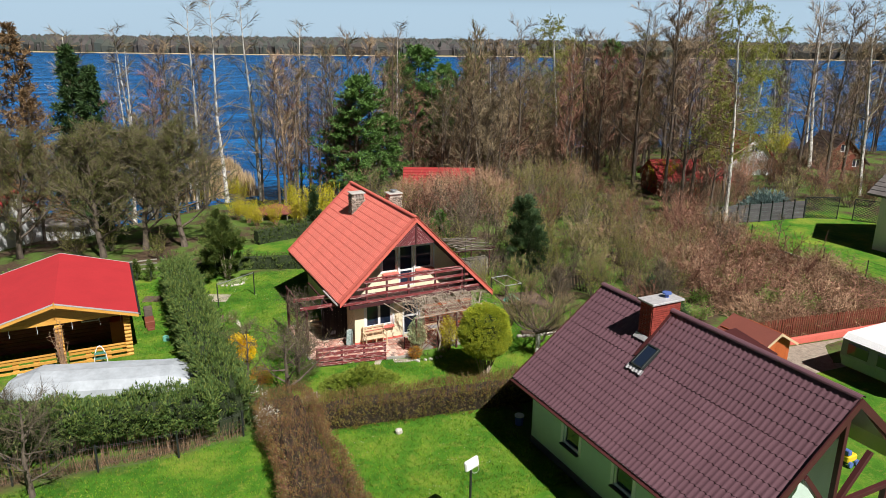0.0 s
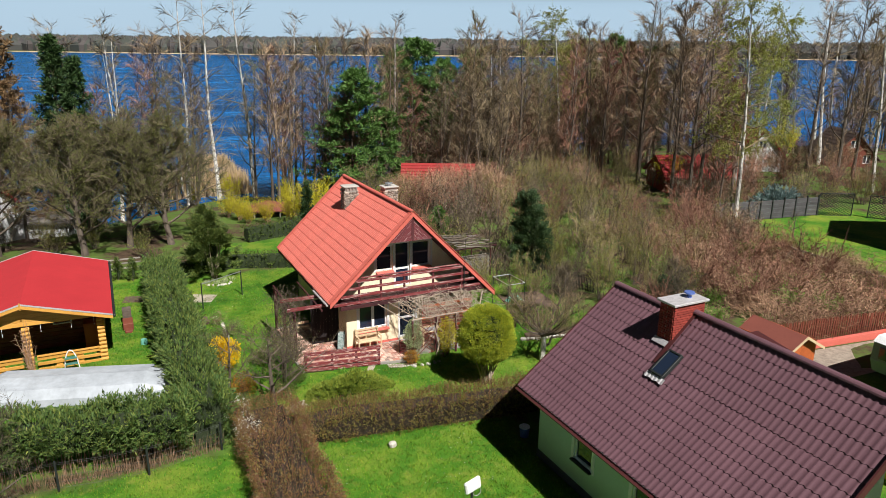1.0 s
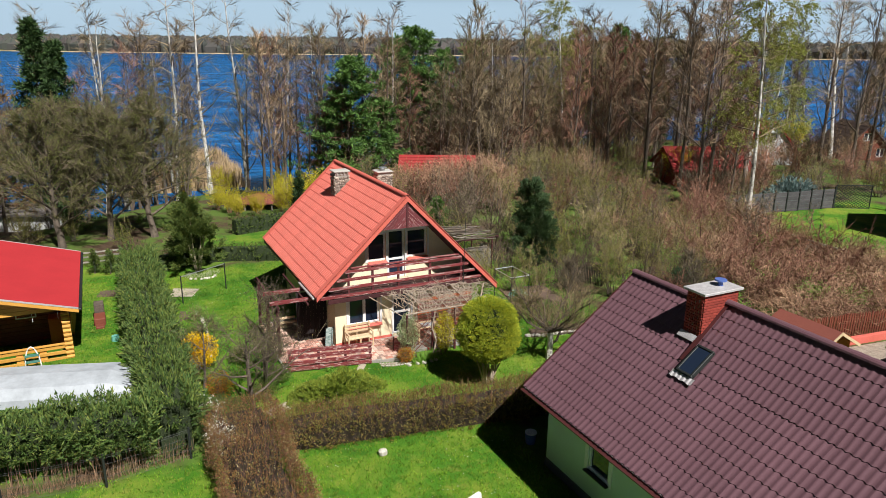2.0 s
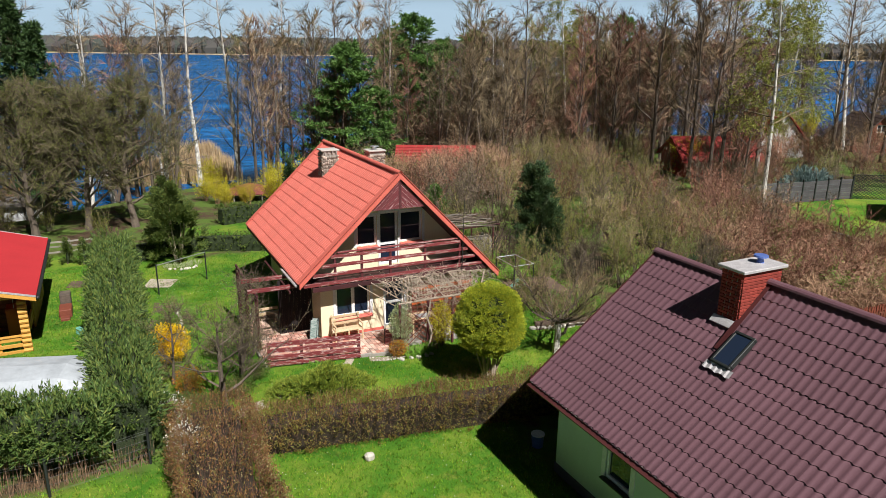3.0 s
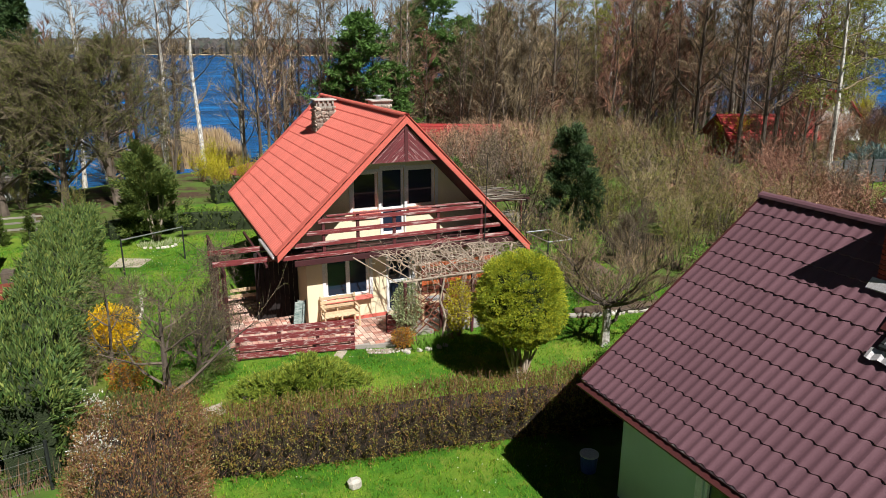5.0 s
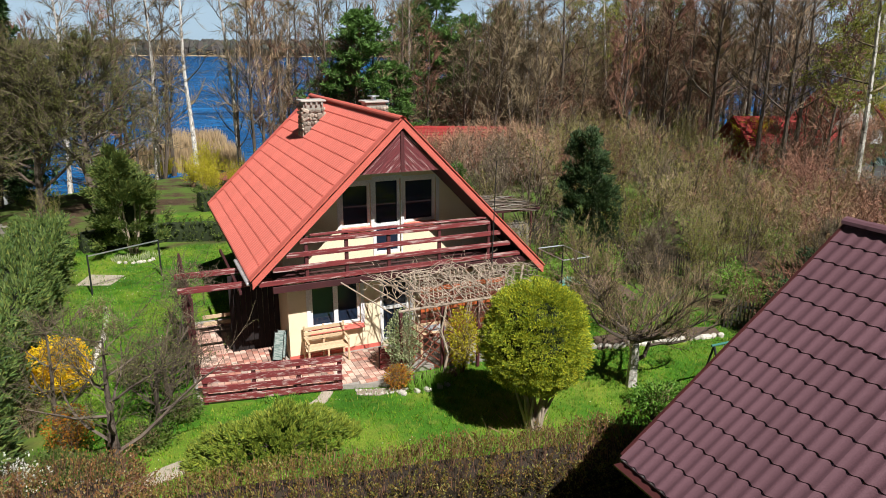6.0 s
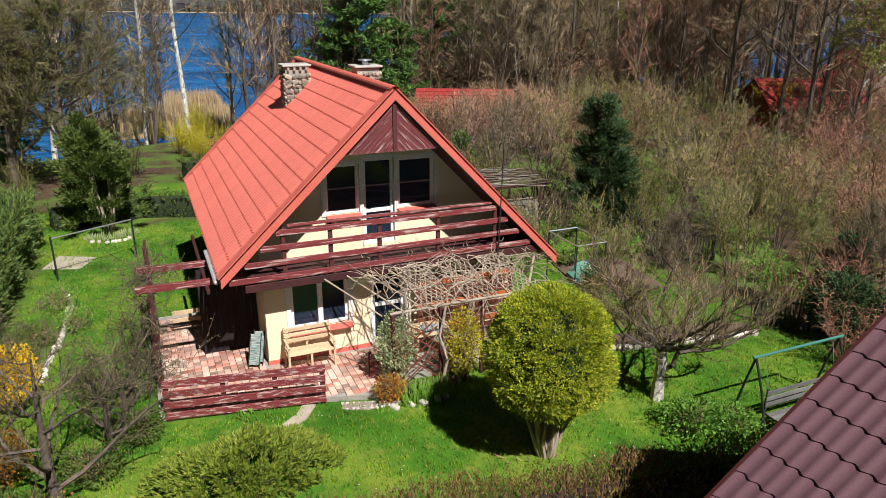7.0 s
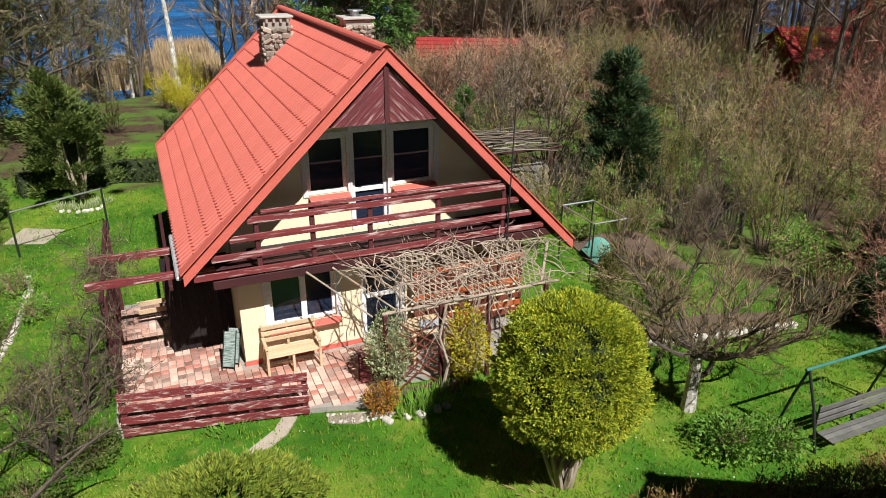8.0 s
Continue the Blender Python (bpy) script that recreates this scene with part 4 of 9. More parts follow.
    for p, q in (((NX, yb, 0.9), (NX, yb, 5.2)), ((NX, yb, 2.1), (NX - 1.3, yb, 3.6)), ((NX, yb, 2.1), (NX + 1.3, yb, 3.6)), ((NX - 2.8, yb, 2.3), (NX + 2.8, yb, 2.3))):
        g = Geo()
        g.beam(p, q, 0.14, 0.14)
        part("porch_timber", g, MAT_TRIM_BROWN, house, "dark stained porch timber")
    for x in (14.2, 19.3):
        g = Geo()
        g.box(x - 0.08, x + 0.08, yb - 0.08, yb + 0.08, -0.2, 2.23, 0.01)
        part("porch_post", g, MAT_TRIM_BROWN, house)
    # skylight
    mm = slope_frame((NL_X, NY1, NL_Z), (0, -1, 0), (NX - NL_X, 0, N_TOP + 0.03 - NL_Z))
    s0, s1, t0, t1 = 3.64, 4.16, 2.68, 3.56
    g = Geo()
    for a, b, c, d in ((s0, s1, t0, t0 + 0.06), (s0, s1, t1 - 0.06, t1), (s0, s0 + 0.06, t0 + 0.06, t1 - 0.06), (s1 - 0.06, s1, t0 + 0.06, t1 - 0.06)):
        g.box(a, b, c, d, 0.02, 0.15, 0.01)
    light = part("skylight", turned(g, mm), MAT_BLACK_METAL, house, "dark framed roof window")
    g = Geo()
    g.box(s0 + 0.06, s1 - 0.06, t0 + 0.06, t1 - 0.06, 0.11, 0.125)
    part("pane", turned(g, mm), MAT_GLASS, light)
    g = Geo()
    n = 16
    for lift in (0.0, 0.008):
        for k in range(n + 1):
            x, z = s0 - 0.1 + k * (s1 - s0 + 0.2) / n, 0.075 + 0.012 * math.sin(k * 2.1) + lift
            g.v.extend(((x, t0 - 0.17 - 0.015 * math.sin(k), z - 0.012), (x, t0 - 0.002, z)))
    top = 2 * (n + 1)
    for k in range(n):
        i = 2 * k
        g.f.extend(((top + i, top + i + 2, top + i + 3, top + i + 1), (i, i + 1, i + 3, i + 2), (i, i + 2, top + i + 2, top + i)))
    part("apron_flashing", turned(g, mm), MAT_LEAD, light, "crumpled pale metal apron")
    # brick chimney
    x0, x1, y0, y1, z0, z1 = 16.13, 17.30, 18.74, 19.30, 4.75, 5.90
    g = Geo()
    g.box(x0 + 0.015, x1 - 0.015, y0 + 0.015, y1 - 0.015, z0 - 0.7, z1 - 0.01)
    stack = part("chimney_shaft", g, MAT_MORTAR, house, "red brick chimney stack")
    gb = Geo()
    gb.frame_box((0, 0, 0), (1, 0, 0), (0, 1, 0), (0, 0, 1), 0.118, 0.02, 0.031, 0.005)
    brick = mesh_of("brick", gb, MAT_BRICK)
    gb = Geo()
    gb.frame_box((0, 0, 0), (1, 0, 0), (0, 1, 0), (0, 0, 1), 0.056, 0.02, 0.031, 0.005)
    half = mesh_of("brick", gb, MAT_BRICK)
    rows = int((z1 - z0 + 0.35) / 0.074)
    for r in range(rows):
        z = z1 - 0.04 - r * 0.074
        for fx in range(5 if r % 2 == 0 else 6):
            for y in (y0, y1):
                if r % 2 == 0:
                    shared("brick", brick, stack, (x0 + 0.117 + fx * 0.234, y, z))
                elif fx in (0, 5):
                    shared("brick", half, stack, (x0 + 0.058 + (fx > 0) * 1.054, y, z))
                else:
                    shared("brick", brick, stack, (x0 + 0.234 * fx, y, z))
        for fy in range(2 if r % 2 else 3):
            for x in (x0, x1):
                if r % 2:
                    ob = shared("brick", brick, stack, (x, y0 + 0.14 + fy * 0.28, z))
                else:
                    ob = shared("brick", half if fy != 1 else brick, stack, (x, y0 + (0.07, 0.28, 0.49)[fy], z))
                ob.rotation_euler = (0, 0, radians(90))
    g = Geo()
    g.box(x0 - 0.09, x1 + 0.09, y0 - 0.09, y1 + 0.09, z1, z1 + 0.07, 0.01)
    part("chimney_cap", g, MAT_LEAD, house, "pale sheet-metal chimney cap")
    g = Geo()
    cx, cy = 16.95, 19.03
    g.tube([(cx, cy, z1 + 0.07), (cx, cy, z1 + 0.16)], [0.08, 0.06], 10)
    g.tube([(cx, cy, z1 + 0.2), (cx, cy, z1 + 0.24)], [0.16, 0.15], 14)
    for a in range(3):
        g.tube([(cx + 0.06 * math.cos(a * 2.1), cy + 0.06 * math.sin(a * 2.1), z1 + 0.14), (cx + 0.1 * math.cos(a * 2.1), cy + 0.1 * math.sin(a * 2.1), z1 + 0.21)], [0.008] * 2, 4)
    part("flue_cowl", g, MAT_BLUE, house, "blue and steel flue cowl")
    g = Geo()
    g.prism([mm @ Vector((2.85, 3.56, 0.06)), mm @ Vector((3.55, 3.56, 0.06)), mm @ Vector((3.55, 3.74, 0.09)), mm @ Vector((2.85, 3.74, 0.09))], (0, 0, 0.015))
    part("chimney_flashing", g, MAT_LEAD, house)


build_neighbour()

# ---- plants ----
def unit(rng):
    while True:
        v = Vector((rng.uniform(-1, 1), rng.uniform(-1, 1), rng.uniform(-1, 1)))
        if 0.05 < v.length < 1:
            return v.normalized()


def bough(geo, rng, p, d, length, r, segs=5, bend=0.25, lift=0.1, sides=4, tip=0.25):
    """A wavering branch; returns its points."""
    pts, p, d = [Vector(p)], Vector(p), Vector(d).normalized()
    for i in range(segs):
        d = (d + unit(rng) * bend + Vector((0, 0, lift))).normalized()
        p = p + d * (length / segs)
        pts.append(p)
    geo.tube(pts, [r * (1 - (1 - tip) * i / segs) for i in range(segs + 1)], sides, False)
    return pts


def along(pts, t):
    t = max(0.0, min(0.999, t)) * (len(pts) - 1)
    i = int(t)
    return pts[i].lerp(pts[i + 1], t - i), (pts[i + 1] - pts[i]).normalized()


def tree_geo(seed, height, r, first=0.3, limbs=16, spread=0.28, rise=0.6, subs=6, twigs=5, twig_len=0.7, twig_r=0.012,
             sway=0.05, stems=1, droop=0.0, leaf=0, leaf_size=0.1, boughs=None, near=False):
    """Trunk and limbs, twigs, and small leaves of a bare or budding tree standing at the origin."""
    rng = random.Random(seed)
    wood, fine, green = Geo(), Geo(), Geo()
    for st in range(stems):
        lean = Vector((rng.uniform(-1, 1), rng.uniform(-1, 1), 0)) * (0.05 if stems == 1 else 0.22)
        pts, p, d = [Vector((0, 0, -0.3))], Vector((0, 0, -0.3)), Vector((0, 0, 1)) + lean
        n = 9
        hgt = height * (1 if stems == 1 else rng.uniform(0.75, 1))
        for i in range(n):
            d = (d + Vector((rng.uniform(-1, 1), rng.uniform(-1, 1), 0)) * sway + Vector((0, 0, 0.05))).normalized()
            p = p + d * ((hgt + 0.3) / n)
            pts.append(p)
        k = 1 if stems == 1 else 0.7
        wood.tube(pts, [r * k * (1.25 if i == 0 else 1 - 0.93 * i / n) + 0.008 for i in range(n + 1)], 7, False)
        for b in range(limbs):
            t = first + (1 - first) * ((b + rng.random()) / limbs) ** 0.9
            q, dd = along(pts, t)
            a = b * 2.4 + rng.uniform(-0.5, 0.5)
            out = Vector((math.cos(a), math.sin(a), rise * rng.uniform(0.6, 1.4)))
            ln = hgt * spread * (1.15 - 0.75 * (t - first) / (1 - first)) * rng.uniform(0.7, 1.2)
            lp = bough(wood if boughs is None else boughs, rng, q, out, ln, r * k * (1 - t) * 0.42 + 0.014, 5, 0.22, 0.10 - droop, 4)
            for s in range(subs):
                q2, d2 = along(lp, 0.2 + 0.78 * (s + rng.random()) / subs)
                o2 = (d2 * 0.8 + unit(rng) * 0.9 + Vector((0, 0, 0.25 - droop * 2))).normalized()
                sp = bough(fine, rng, q2, o2, ln * rng.uniform(0.28, 0.5), 0.004 + twig_r * 0.6, 2 if near else 1, 0.25, 0.06 - droop, 3)
                for w in range(twigs):
                    q3, d3 = along(sp, 0.15 + 0.85 * (w + rng.random()) / twigs)
                    o3 = (d3 + unit(rng) * (0.85 if near else 0.55) + Vector((0, 0, 0.15 - droop * 3))).normalized()
                    e = q3 + o3 * (twig_len * rng.uniform(0.6, 1.3))
                    (fine.spike if near else fine.sliver)(q3, e, twig_r)
                    if leaf:
                        for _ in range(leaf):
                            c = q3.lerp(e, rng.random())
                            green.leaf(c, unit(rng), unit(rng), leaf_size * 0.7, leaf_size * rng.uniform(0.7, 1.4))
    return wood, fine, green


def plant(name, at, pieces, label, category, group=""):
    """A plant from local geometry: pieces of (name, geo, material)."""
    ob = new(name)
    ob.empty_display_size = 0.2
    tagged(ob, label, category, group)
    for nm, geo, mat in pieces:
        if geo.f:
            c = new(nm, mesh_of(nm, geo, mat))
            c.parent = ob
            if nm in ("crown", "leafage", "branchwork", "limb_work"):
                c["kind"] = "stuff"
    ob.location = at
    return ob


def again(ob, x, y, turn, size, sink=0.0, squash=1.0):
    """Another of the same plant, turned and scaled."""
    c = copy_thing(ob, Matrix.Identity(4))
    c.location = (x, y, ground_z(x, y) - sink)
    c.rotation_euler = (0, 0, turn)
    c.scale = (size * squash, size * squash, size)
    return c


def conifer_geo(seed, height, r, first, width, tiers, per_tier, sprays, spray_len, droop=0.15, taper=0.9):
    """A pine: uneven boughs that carry clumps of needles."""
    rng = random.Random(seed)
    wood, fine = Geo(), Geo()
    pts = [Vector((0.02 * height * math.sin(i * 0.9 + seed) * 0.5, 0.015 * height * math.cos(i * 1.3), -0.3 + (height + 0.3) * i / 8)) for i in range(9)]
    wood.tube(pts, [r * (1 - 0.92 * i / 8) + 0.01 for i in range(9)], 7, False)
    total = tiers * per_tier
    for t in range(total):
        f = (t + rng.random()) / total
        h = first + (1 - first) * f
        q, _ = along(pts, h)
        a = t * 2.4 + rng.uniform(-0.6, 0.6)
        side = 0.8 + 0.35 * noise.noise((math.cos(a) * 1.3 + seed, math.sin(a) * 1.3, f * 5))
        ln = width * ((1 - f) ** taper * 0.92 + 0.10) * rng.uniform(0.55, 1.15) * side
        lp = bough(wood, rng, q, (math.cos(a), math.sin(a), rng.uniform(-0.1, 0.35) - droop + 0.5 * f), ln, 0.02 + 0.03 * (1 - f), 4, 0.16, 0.05, 3)
        for s in range(sprays):
            c, d = along(lp, 0.35 + 0.65 * (s + rng.random()) / sprays)
            c = c + unit(rng) * 0.16 * spray_len / 0.6
            for _ in range(4):
                o = (d * 0.5 + unit(rng) * 1.0 + Vector((0, 0, 0.35))).normalized()
                s2 = o.cross(unit(rng))
                if s2.length < 0.1:
                    continue
                fine.leaf(c, o, s2.normalized(), spray_len * 0.24, spray_len * rng.uniform(0.6, 1.2))
    return wood, fine


def shell_geo(seed, n, size, point, core=None, spread=0.6, lift=0.3, wide=0.6):
    """Leaves or sprays over a surface: point(rng) gives a place and an outward way."""
    rng = random.Random(seed)
    g = Geo()
    for _ in range(n):
        p, o = point(rng)
        d = (Vector(o) + unit(rng) * spread + Vector((0, 0, lift))).normalized()
        s = d.cross(unit(rng))
        if s.length < 0.05:
            continue
        g.leaf(p, d, s.normalized(), size * wide * rng.uniform(0.7, 1.2), size * rng.uniform(0.6, 1.4))
    return g


def bumpy(p, o, amp, freq, seed):
    k = noise.noise((p[0] * freq + seed, p[1] * freq, p[2] * freq)) * amp
    return Vector(p) + Vector(o) * k


def hedge(name, line, width, height, n, leaf, mats, label, seed, amp=0.14, twig=0, spread=0.9, lift=0.25, bottom=0.0, wide=0.6, core_shrink=0.16, per=12, shoot=0.2):
    """A clipped hedge along a line of ground places, with a shade-dark inner core, leaves and stray twigs."""
    pts = [Vector((x, y, ground_z(x, y))) for x, y in line]
    seg = [(pts[i + 1] - pts[i]).length for i in range(len(pts) - 1)]
    total = sum(seg)

    def at(t):
        t *= total
        for i, s in enumerate(seg):
            if t <= s or i == len(seg) - 1:
                d = (pts[i + 1] - pts[i]).normalized()
                return pts[i] + d * min(t, s), d
            t -= s

    top_amp = amp * 1.2

    def size_at(t):
        wob = noise.noise((t * total * 0.5 + seed, seed, 0))
        return width / 2 * (1 + 0.12 * wob), height * (1 + 0.07 * noise.noise((t * total * 0.7, seed * 2, 1)))

    def point(rng):
        t = rng.random()
        c, d = at(t)
        s = d.cross(Vector((0, 0, 1))).normalized()
        hw, hh = size_at(t)
        a = rng.random()
        side_share = hh / (2 * hh + 2 * hw)
        if a < 2 * side_share:
            sg = 1 if a < side_share else -1
            z = bottom + (hh - bottom) * rng.random()
            bulge = 1 - 0.25 * abs(z / hh - 0.55) ** 2
            p, o = c + s * (sg * hw * bulge) + Vector((0, 0, z)), s * sg
        elif a > 0.97:
            e = 0 if rng.random() < 0.5 else 1
            c, d = at(e)
            p, o = c + s * rng.uniform(-hw, hw) + Vector((0, 0, rng.uniform(bottom, hh))), d * (1 if e else -1)
        else:
            w = rng.uniform(-1, 1)
            p, o = c + s * (w * hw) + Vector((0, 0, hh - 0.10 * abs(w) ** 3)), Vector((0, 0, 1))
        p = bumpy(p, o, amp, 1.6, seed)
        return p - Vector(o) * (rng.random() ** 2 * 0.16), o

    # shoots that stand out from the clipped face, each with its own leaves
    rng_s = random.Random(seed + 77)
    shoots = []
    for _ in range(n // per):
        p, o = point(rng_s)
        way = (Vector(o) * 0.8 + Vector((0, 0, lift + 0.25)) + unit(rng_s) * 0.55).normalized()
        shoots.append((p - way * shoot * 0.5, way, shoot * rng_s.uniform(0.6, 1.35)))

    def leaf_place(rng):
        p, way, ln = shoots[rng.randrange(len(shoots))]
        k = rng.random()
        return p + way * (ln * k) + unit(rng) * (ln * 0.26 * (1.15 - k)), way

    ob = thing(name, pts[0], label, "hedge")
    # solid dark core, coloured as the shade between the shoots
    core = Geo()
    m = max(4, int(total / 0.5))
    rings = []
    for i in range(m + 1):
        c, d = at(i / m)
        if i == 0:
            c = c + d * core_shrink
        if i == m:
            c = c - d * core_shrink
        s = d.cross(Vector((0, 0, 1))).normalized()
        hw, hh = size_at(i / m)
        hw, hh = hw - core_shrink, hh - core_shrink
        rings.append([c + s * (k * hw) + Vector((0, 0, z)) for k, z in ((-1, bottom), (-1, hh * 0.6), (-0.8, hh), (0.8, hh), (1, hh * 0.6), (1, bottom))])
    for r0, r1 in zip(rings, rings[1:]):
        core.add(r0 + r1, [(k, (k + 1) % 6, 6 + (k + 1) % 6, 6 + k) for k in range(6)])
    core.quad(*rings[0])
    core.quad(*rings[-1][::-1])
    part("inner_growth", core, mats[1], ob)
    part("foliage", shell_geo(seed, n, leaf, leaf_place, None, spread, lift, wide), mats[0], ob)
    if twig:
        rng = random.Random(seed + 9)
        g = Geo()
        for _ in range(twig):
            p, o = point(rng)
            q = p + (Vector(o) * 0.6 + unit(rng) * 0.5 + Vector((0, 0, 0.5))) * rng.uniform(0.1, 0.3)
            g.spike(p - Vector(o) * 0.15, q, 0.006)
        part("twiggy_growth", g, mats[2], ob)
    if bottom > 0.2:
        rng = random.Random(seed + 4)
        g = Geo()
        for k in range(int(total * 22)):
            c, d = at(rng.random())
            s = d.cross(Vector((0, 0, 1))).normalized()
            b = c + s * rng.uniform(-0.4, 0.4) * width + d * rng.uniform(-0.2, 0.2)
            g.spike(b - Vector((0, 0, 0.05)), b + Vector((rng.uniform(-0.2, 0.2), rng.uniform(-0.2, 0.2), bottom + rng.uniform(0.0, 0.35))), 0.014)
        part("lower_growth", g, MAT_TWIG_TAN, ob, "bare brown lower stems")["kind"] = "stuff"
    return ob


# hedges of the garden
hedge("hedge", [(5.75, 11.0), (5.7, 18.0), (5.85, 24.0), (6.0, 27.6)], 2.2, 1.15, 64000, 0.05, (MAT_HEDGE_BROWN, MAT_CORE, MAT_TWIG_RED), "clipped bronze-leaved hedge with white blossom", 11, 0.24, 7000, core_shrink=0.34, per=8, shoot=0.26)
hedge("hedge", [(6.9, 26.1), (9.0, 25.75), (13.0, 25.0), (19.5, 23.9), (25.0, 23.2)], 1.3, 1.1, 58000, 0.05, (MAT_HEDGE_OLIVE, MAT_CORE, MAT_TWIG_RED), "clipped olive-brown deciduous hedge across the garden", 12, 0.15, 7000, core_shrink=0.27, per=8, shoot=0.22)
hedge("hedge", [(4.05, 26.6), (3.9, 32.0), (3.9, 38.0), (4.05, 45.4)], 1.5, 1.95, 46000, 0.15, (MAT_SPRUCE, MAT_CORE_GREEN, MAT_TWIG), "thick clipped spruce hedge beside the lawn", 13, 0.3, 0, 0.5, 0.25, wide=0.3, core_shrink=0.3, per=14, shoot=0.4)
hedge("hedge", [(3.4, 26.9), (0.0, 27.5), (-3.5, 28.0), (-8.5, 28.6)], 1.6, 1.85, 36000, 0.15, (MAT_SPRUCE, MAT_CORE_GREEN, MAT_TWIG), "spruce hedge with bare lower stems behind wire fence", 14, 0.3, 0, 0.5, 0.1, bottom=0.9, wide=0.3, core_shrink=0.3, per=14, shoot=0.4)
hedge("hedge", [(4.9, 46.9), (6.4, 47.4), (8.3, 47.6), (10.0, 47.0), (12.6, 46.0), (14.5, 45.2)], 0.9, 0.95, 9000, 0.07, (MAT_HEDGE_GREEN, MAT_CORE_GREEN, MAT_TWIG), "low dark green hedge behind the lawn", 15, 0.1)
hedge("hedge", [(10.2, 53.4), (13.5, 54.6), (17.5, 56.2)], 1.0, 1.15, 6000, 0.08, (MAT_HEDGE_GREEN, MAT_CORE_GREEN, MAT_TWIG), "dark evergreen hedge by the far lawn", 16, 0.1)
hedge("hedge", [(-16.0, 45.0), (-9.0, 46.2), (-4.4, 47.0)], 1.6, 1.5, 7000, 0.14, (MAT_HEDGE_GREEN, MAT_CORE_GREEN, MAT_TWIG), "dark evergreen hedge behind the log cabin", 17, 0.2, shoot=0.35)

# the woods by the lake
BOUGH_SETS = [Geo(), Geo(), Geo(), Geo(), Geo(), Geo()]
TREE_DATA = [
    ("alder_tree", tree_geo(1, 16, 0.17, 0.22, 24, 0.19, 0.9, 7, 7, 0.85, 0.0125), MAT_BARK, MAT_TWIG, MAT_LEAF_OLIVE, "tall bare grey-brown lakeside tree", "lakeside trees"),
    ("alder_tree", tree_geo(2, 15, 0.15, 0.18, 24, 0.2, 0.85, 7, 7, 0.85, 0.0125, leaf=2, leaf_size=0.12), MAT_BARK, MAT_TWIG, MAT_LEAF_OLIVE, "bare budding lakeside tree", "lakeside trees"),
    ("alder_tree", tree_geo(3, 13, 0.13, 0.08, 26, 0.22, 0.95, 7, 7, 0.85, 0.0125), MAT_BARK, MAT_TWIG_RED, MAT_LEAF_OLIVE, "bare reddish-brown lakeside tree", "lakeside trees"),
    ("alder_tree", tree_geo(4, 12, 0.12, 0.1, 8, 0.24, 1.0, 7, 7, 0.85, 0.0125, stems=4), MAT_BARK, MAT_TWIG_GREY, MAT_LEAF_OLIVE, "multi-stemmed bare lakeside tree", "lakeside trees"),
    ("birch_tree", tree_geo(5, 17, 0.18, 0.25, 18, 0.17, 0.7, 6, 6, 0.8, 0.012, droop=0.08, boughs=BOUGH_SETS[4]), MAT_BIRCH, MAT_TWIG_GREY, MAT_LEAF_BUD, "bare white-stemmed birch by the lake", "birches"),
    ("birch_tree", tree_geo(6, 16, 0.16, 0.22, 22, 0.18, 0.6, 7, 6, 1.0, 0.008, droop=0.16, leaf=10, leaf_size=0.13, boughs=BOUGH_SETS[5]), MAT_BIRCH, MAT_TWIG_GREY, MAT_LEAF_BUD, "white-stemmed birch in fresh yellow-green leaf", "birches"),
]
MADE = [plant(n, (0, 0, 0), [("trunk", d[0], w), ("limb_work", b, MAT_TWIG_GREY), ("crown", d[1], t), ("leafage", d[2], l)], lab, "tree", grp) for (n, d, w, t, l, lab, grp), b in zip(TREE_DATA, BOUGH_SETS)]
alder_a, alder_b, alder_c, alder_d, birch_a, birch_b = MADE


def conifer(name, data, mats, label, group):
    return plant(name, (0, 0, 0), [("trunk", data[0], mats[0]), ("crown", data[1], mats[1])], label, "tree", group)


pine_a = conifer("pine_tree", conifer_geo(7, 12.5, 0.17, 0.12, 5.2, 18, 8, 22, 0.44, 0.12, 0.6), (MAT_BARK_PINE, MAT_NEEDLE), "dense dark green pine", "pines")
spruce = conifer("spruce_tree", conifer_geo(10, 14, 0.18, 0.05, 3.6, 24, 7, 16, 0.46, 0.28, 0.85), (MAT_BARK, MAT_SPRUCE_DARK), "dark green spruce with drooping boughs", "spruces")
pine_b = conifer("pine_tree", conifer_geo(8, 16, 0.2, 0.30, 4.8, 15, 8, 22, 0.44, 0.0, 0.5), (MAT_BARK_PINE, MAT_NEEDLE), "tall dark pine with bare lower trunk", "pines")
larch = conifer("larch_tree", conifer_geo(9, 15, 0.17, 0.15, 5.0, 15, 6, 14, 0.4, 0.2), (MAT_BARK, MAT_LARCH), "rusty brown larch with sweeping boughs", "larches")

ORIGINALS = [alder_a, alder_b, alder_c, alder_d, birch_a, birch_b, pine_a, pine_b, larch, spruce]


def put(ob, u, v, size, turn=0.0, squash=1.0):
    return again(ob, *xy_of(u, v), turn, size, 0, squash)


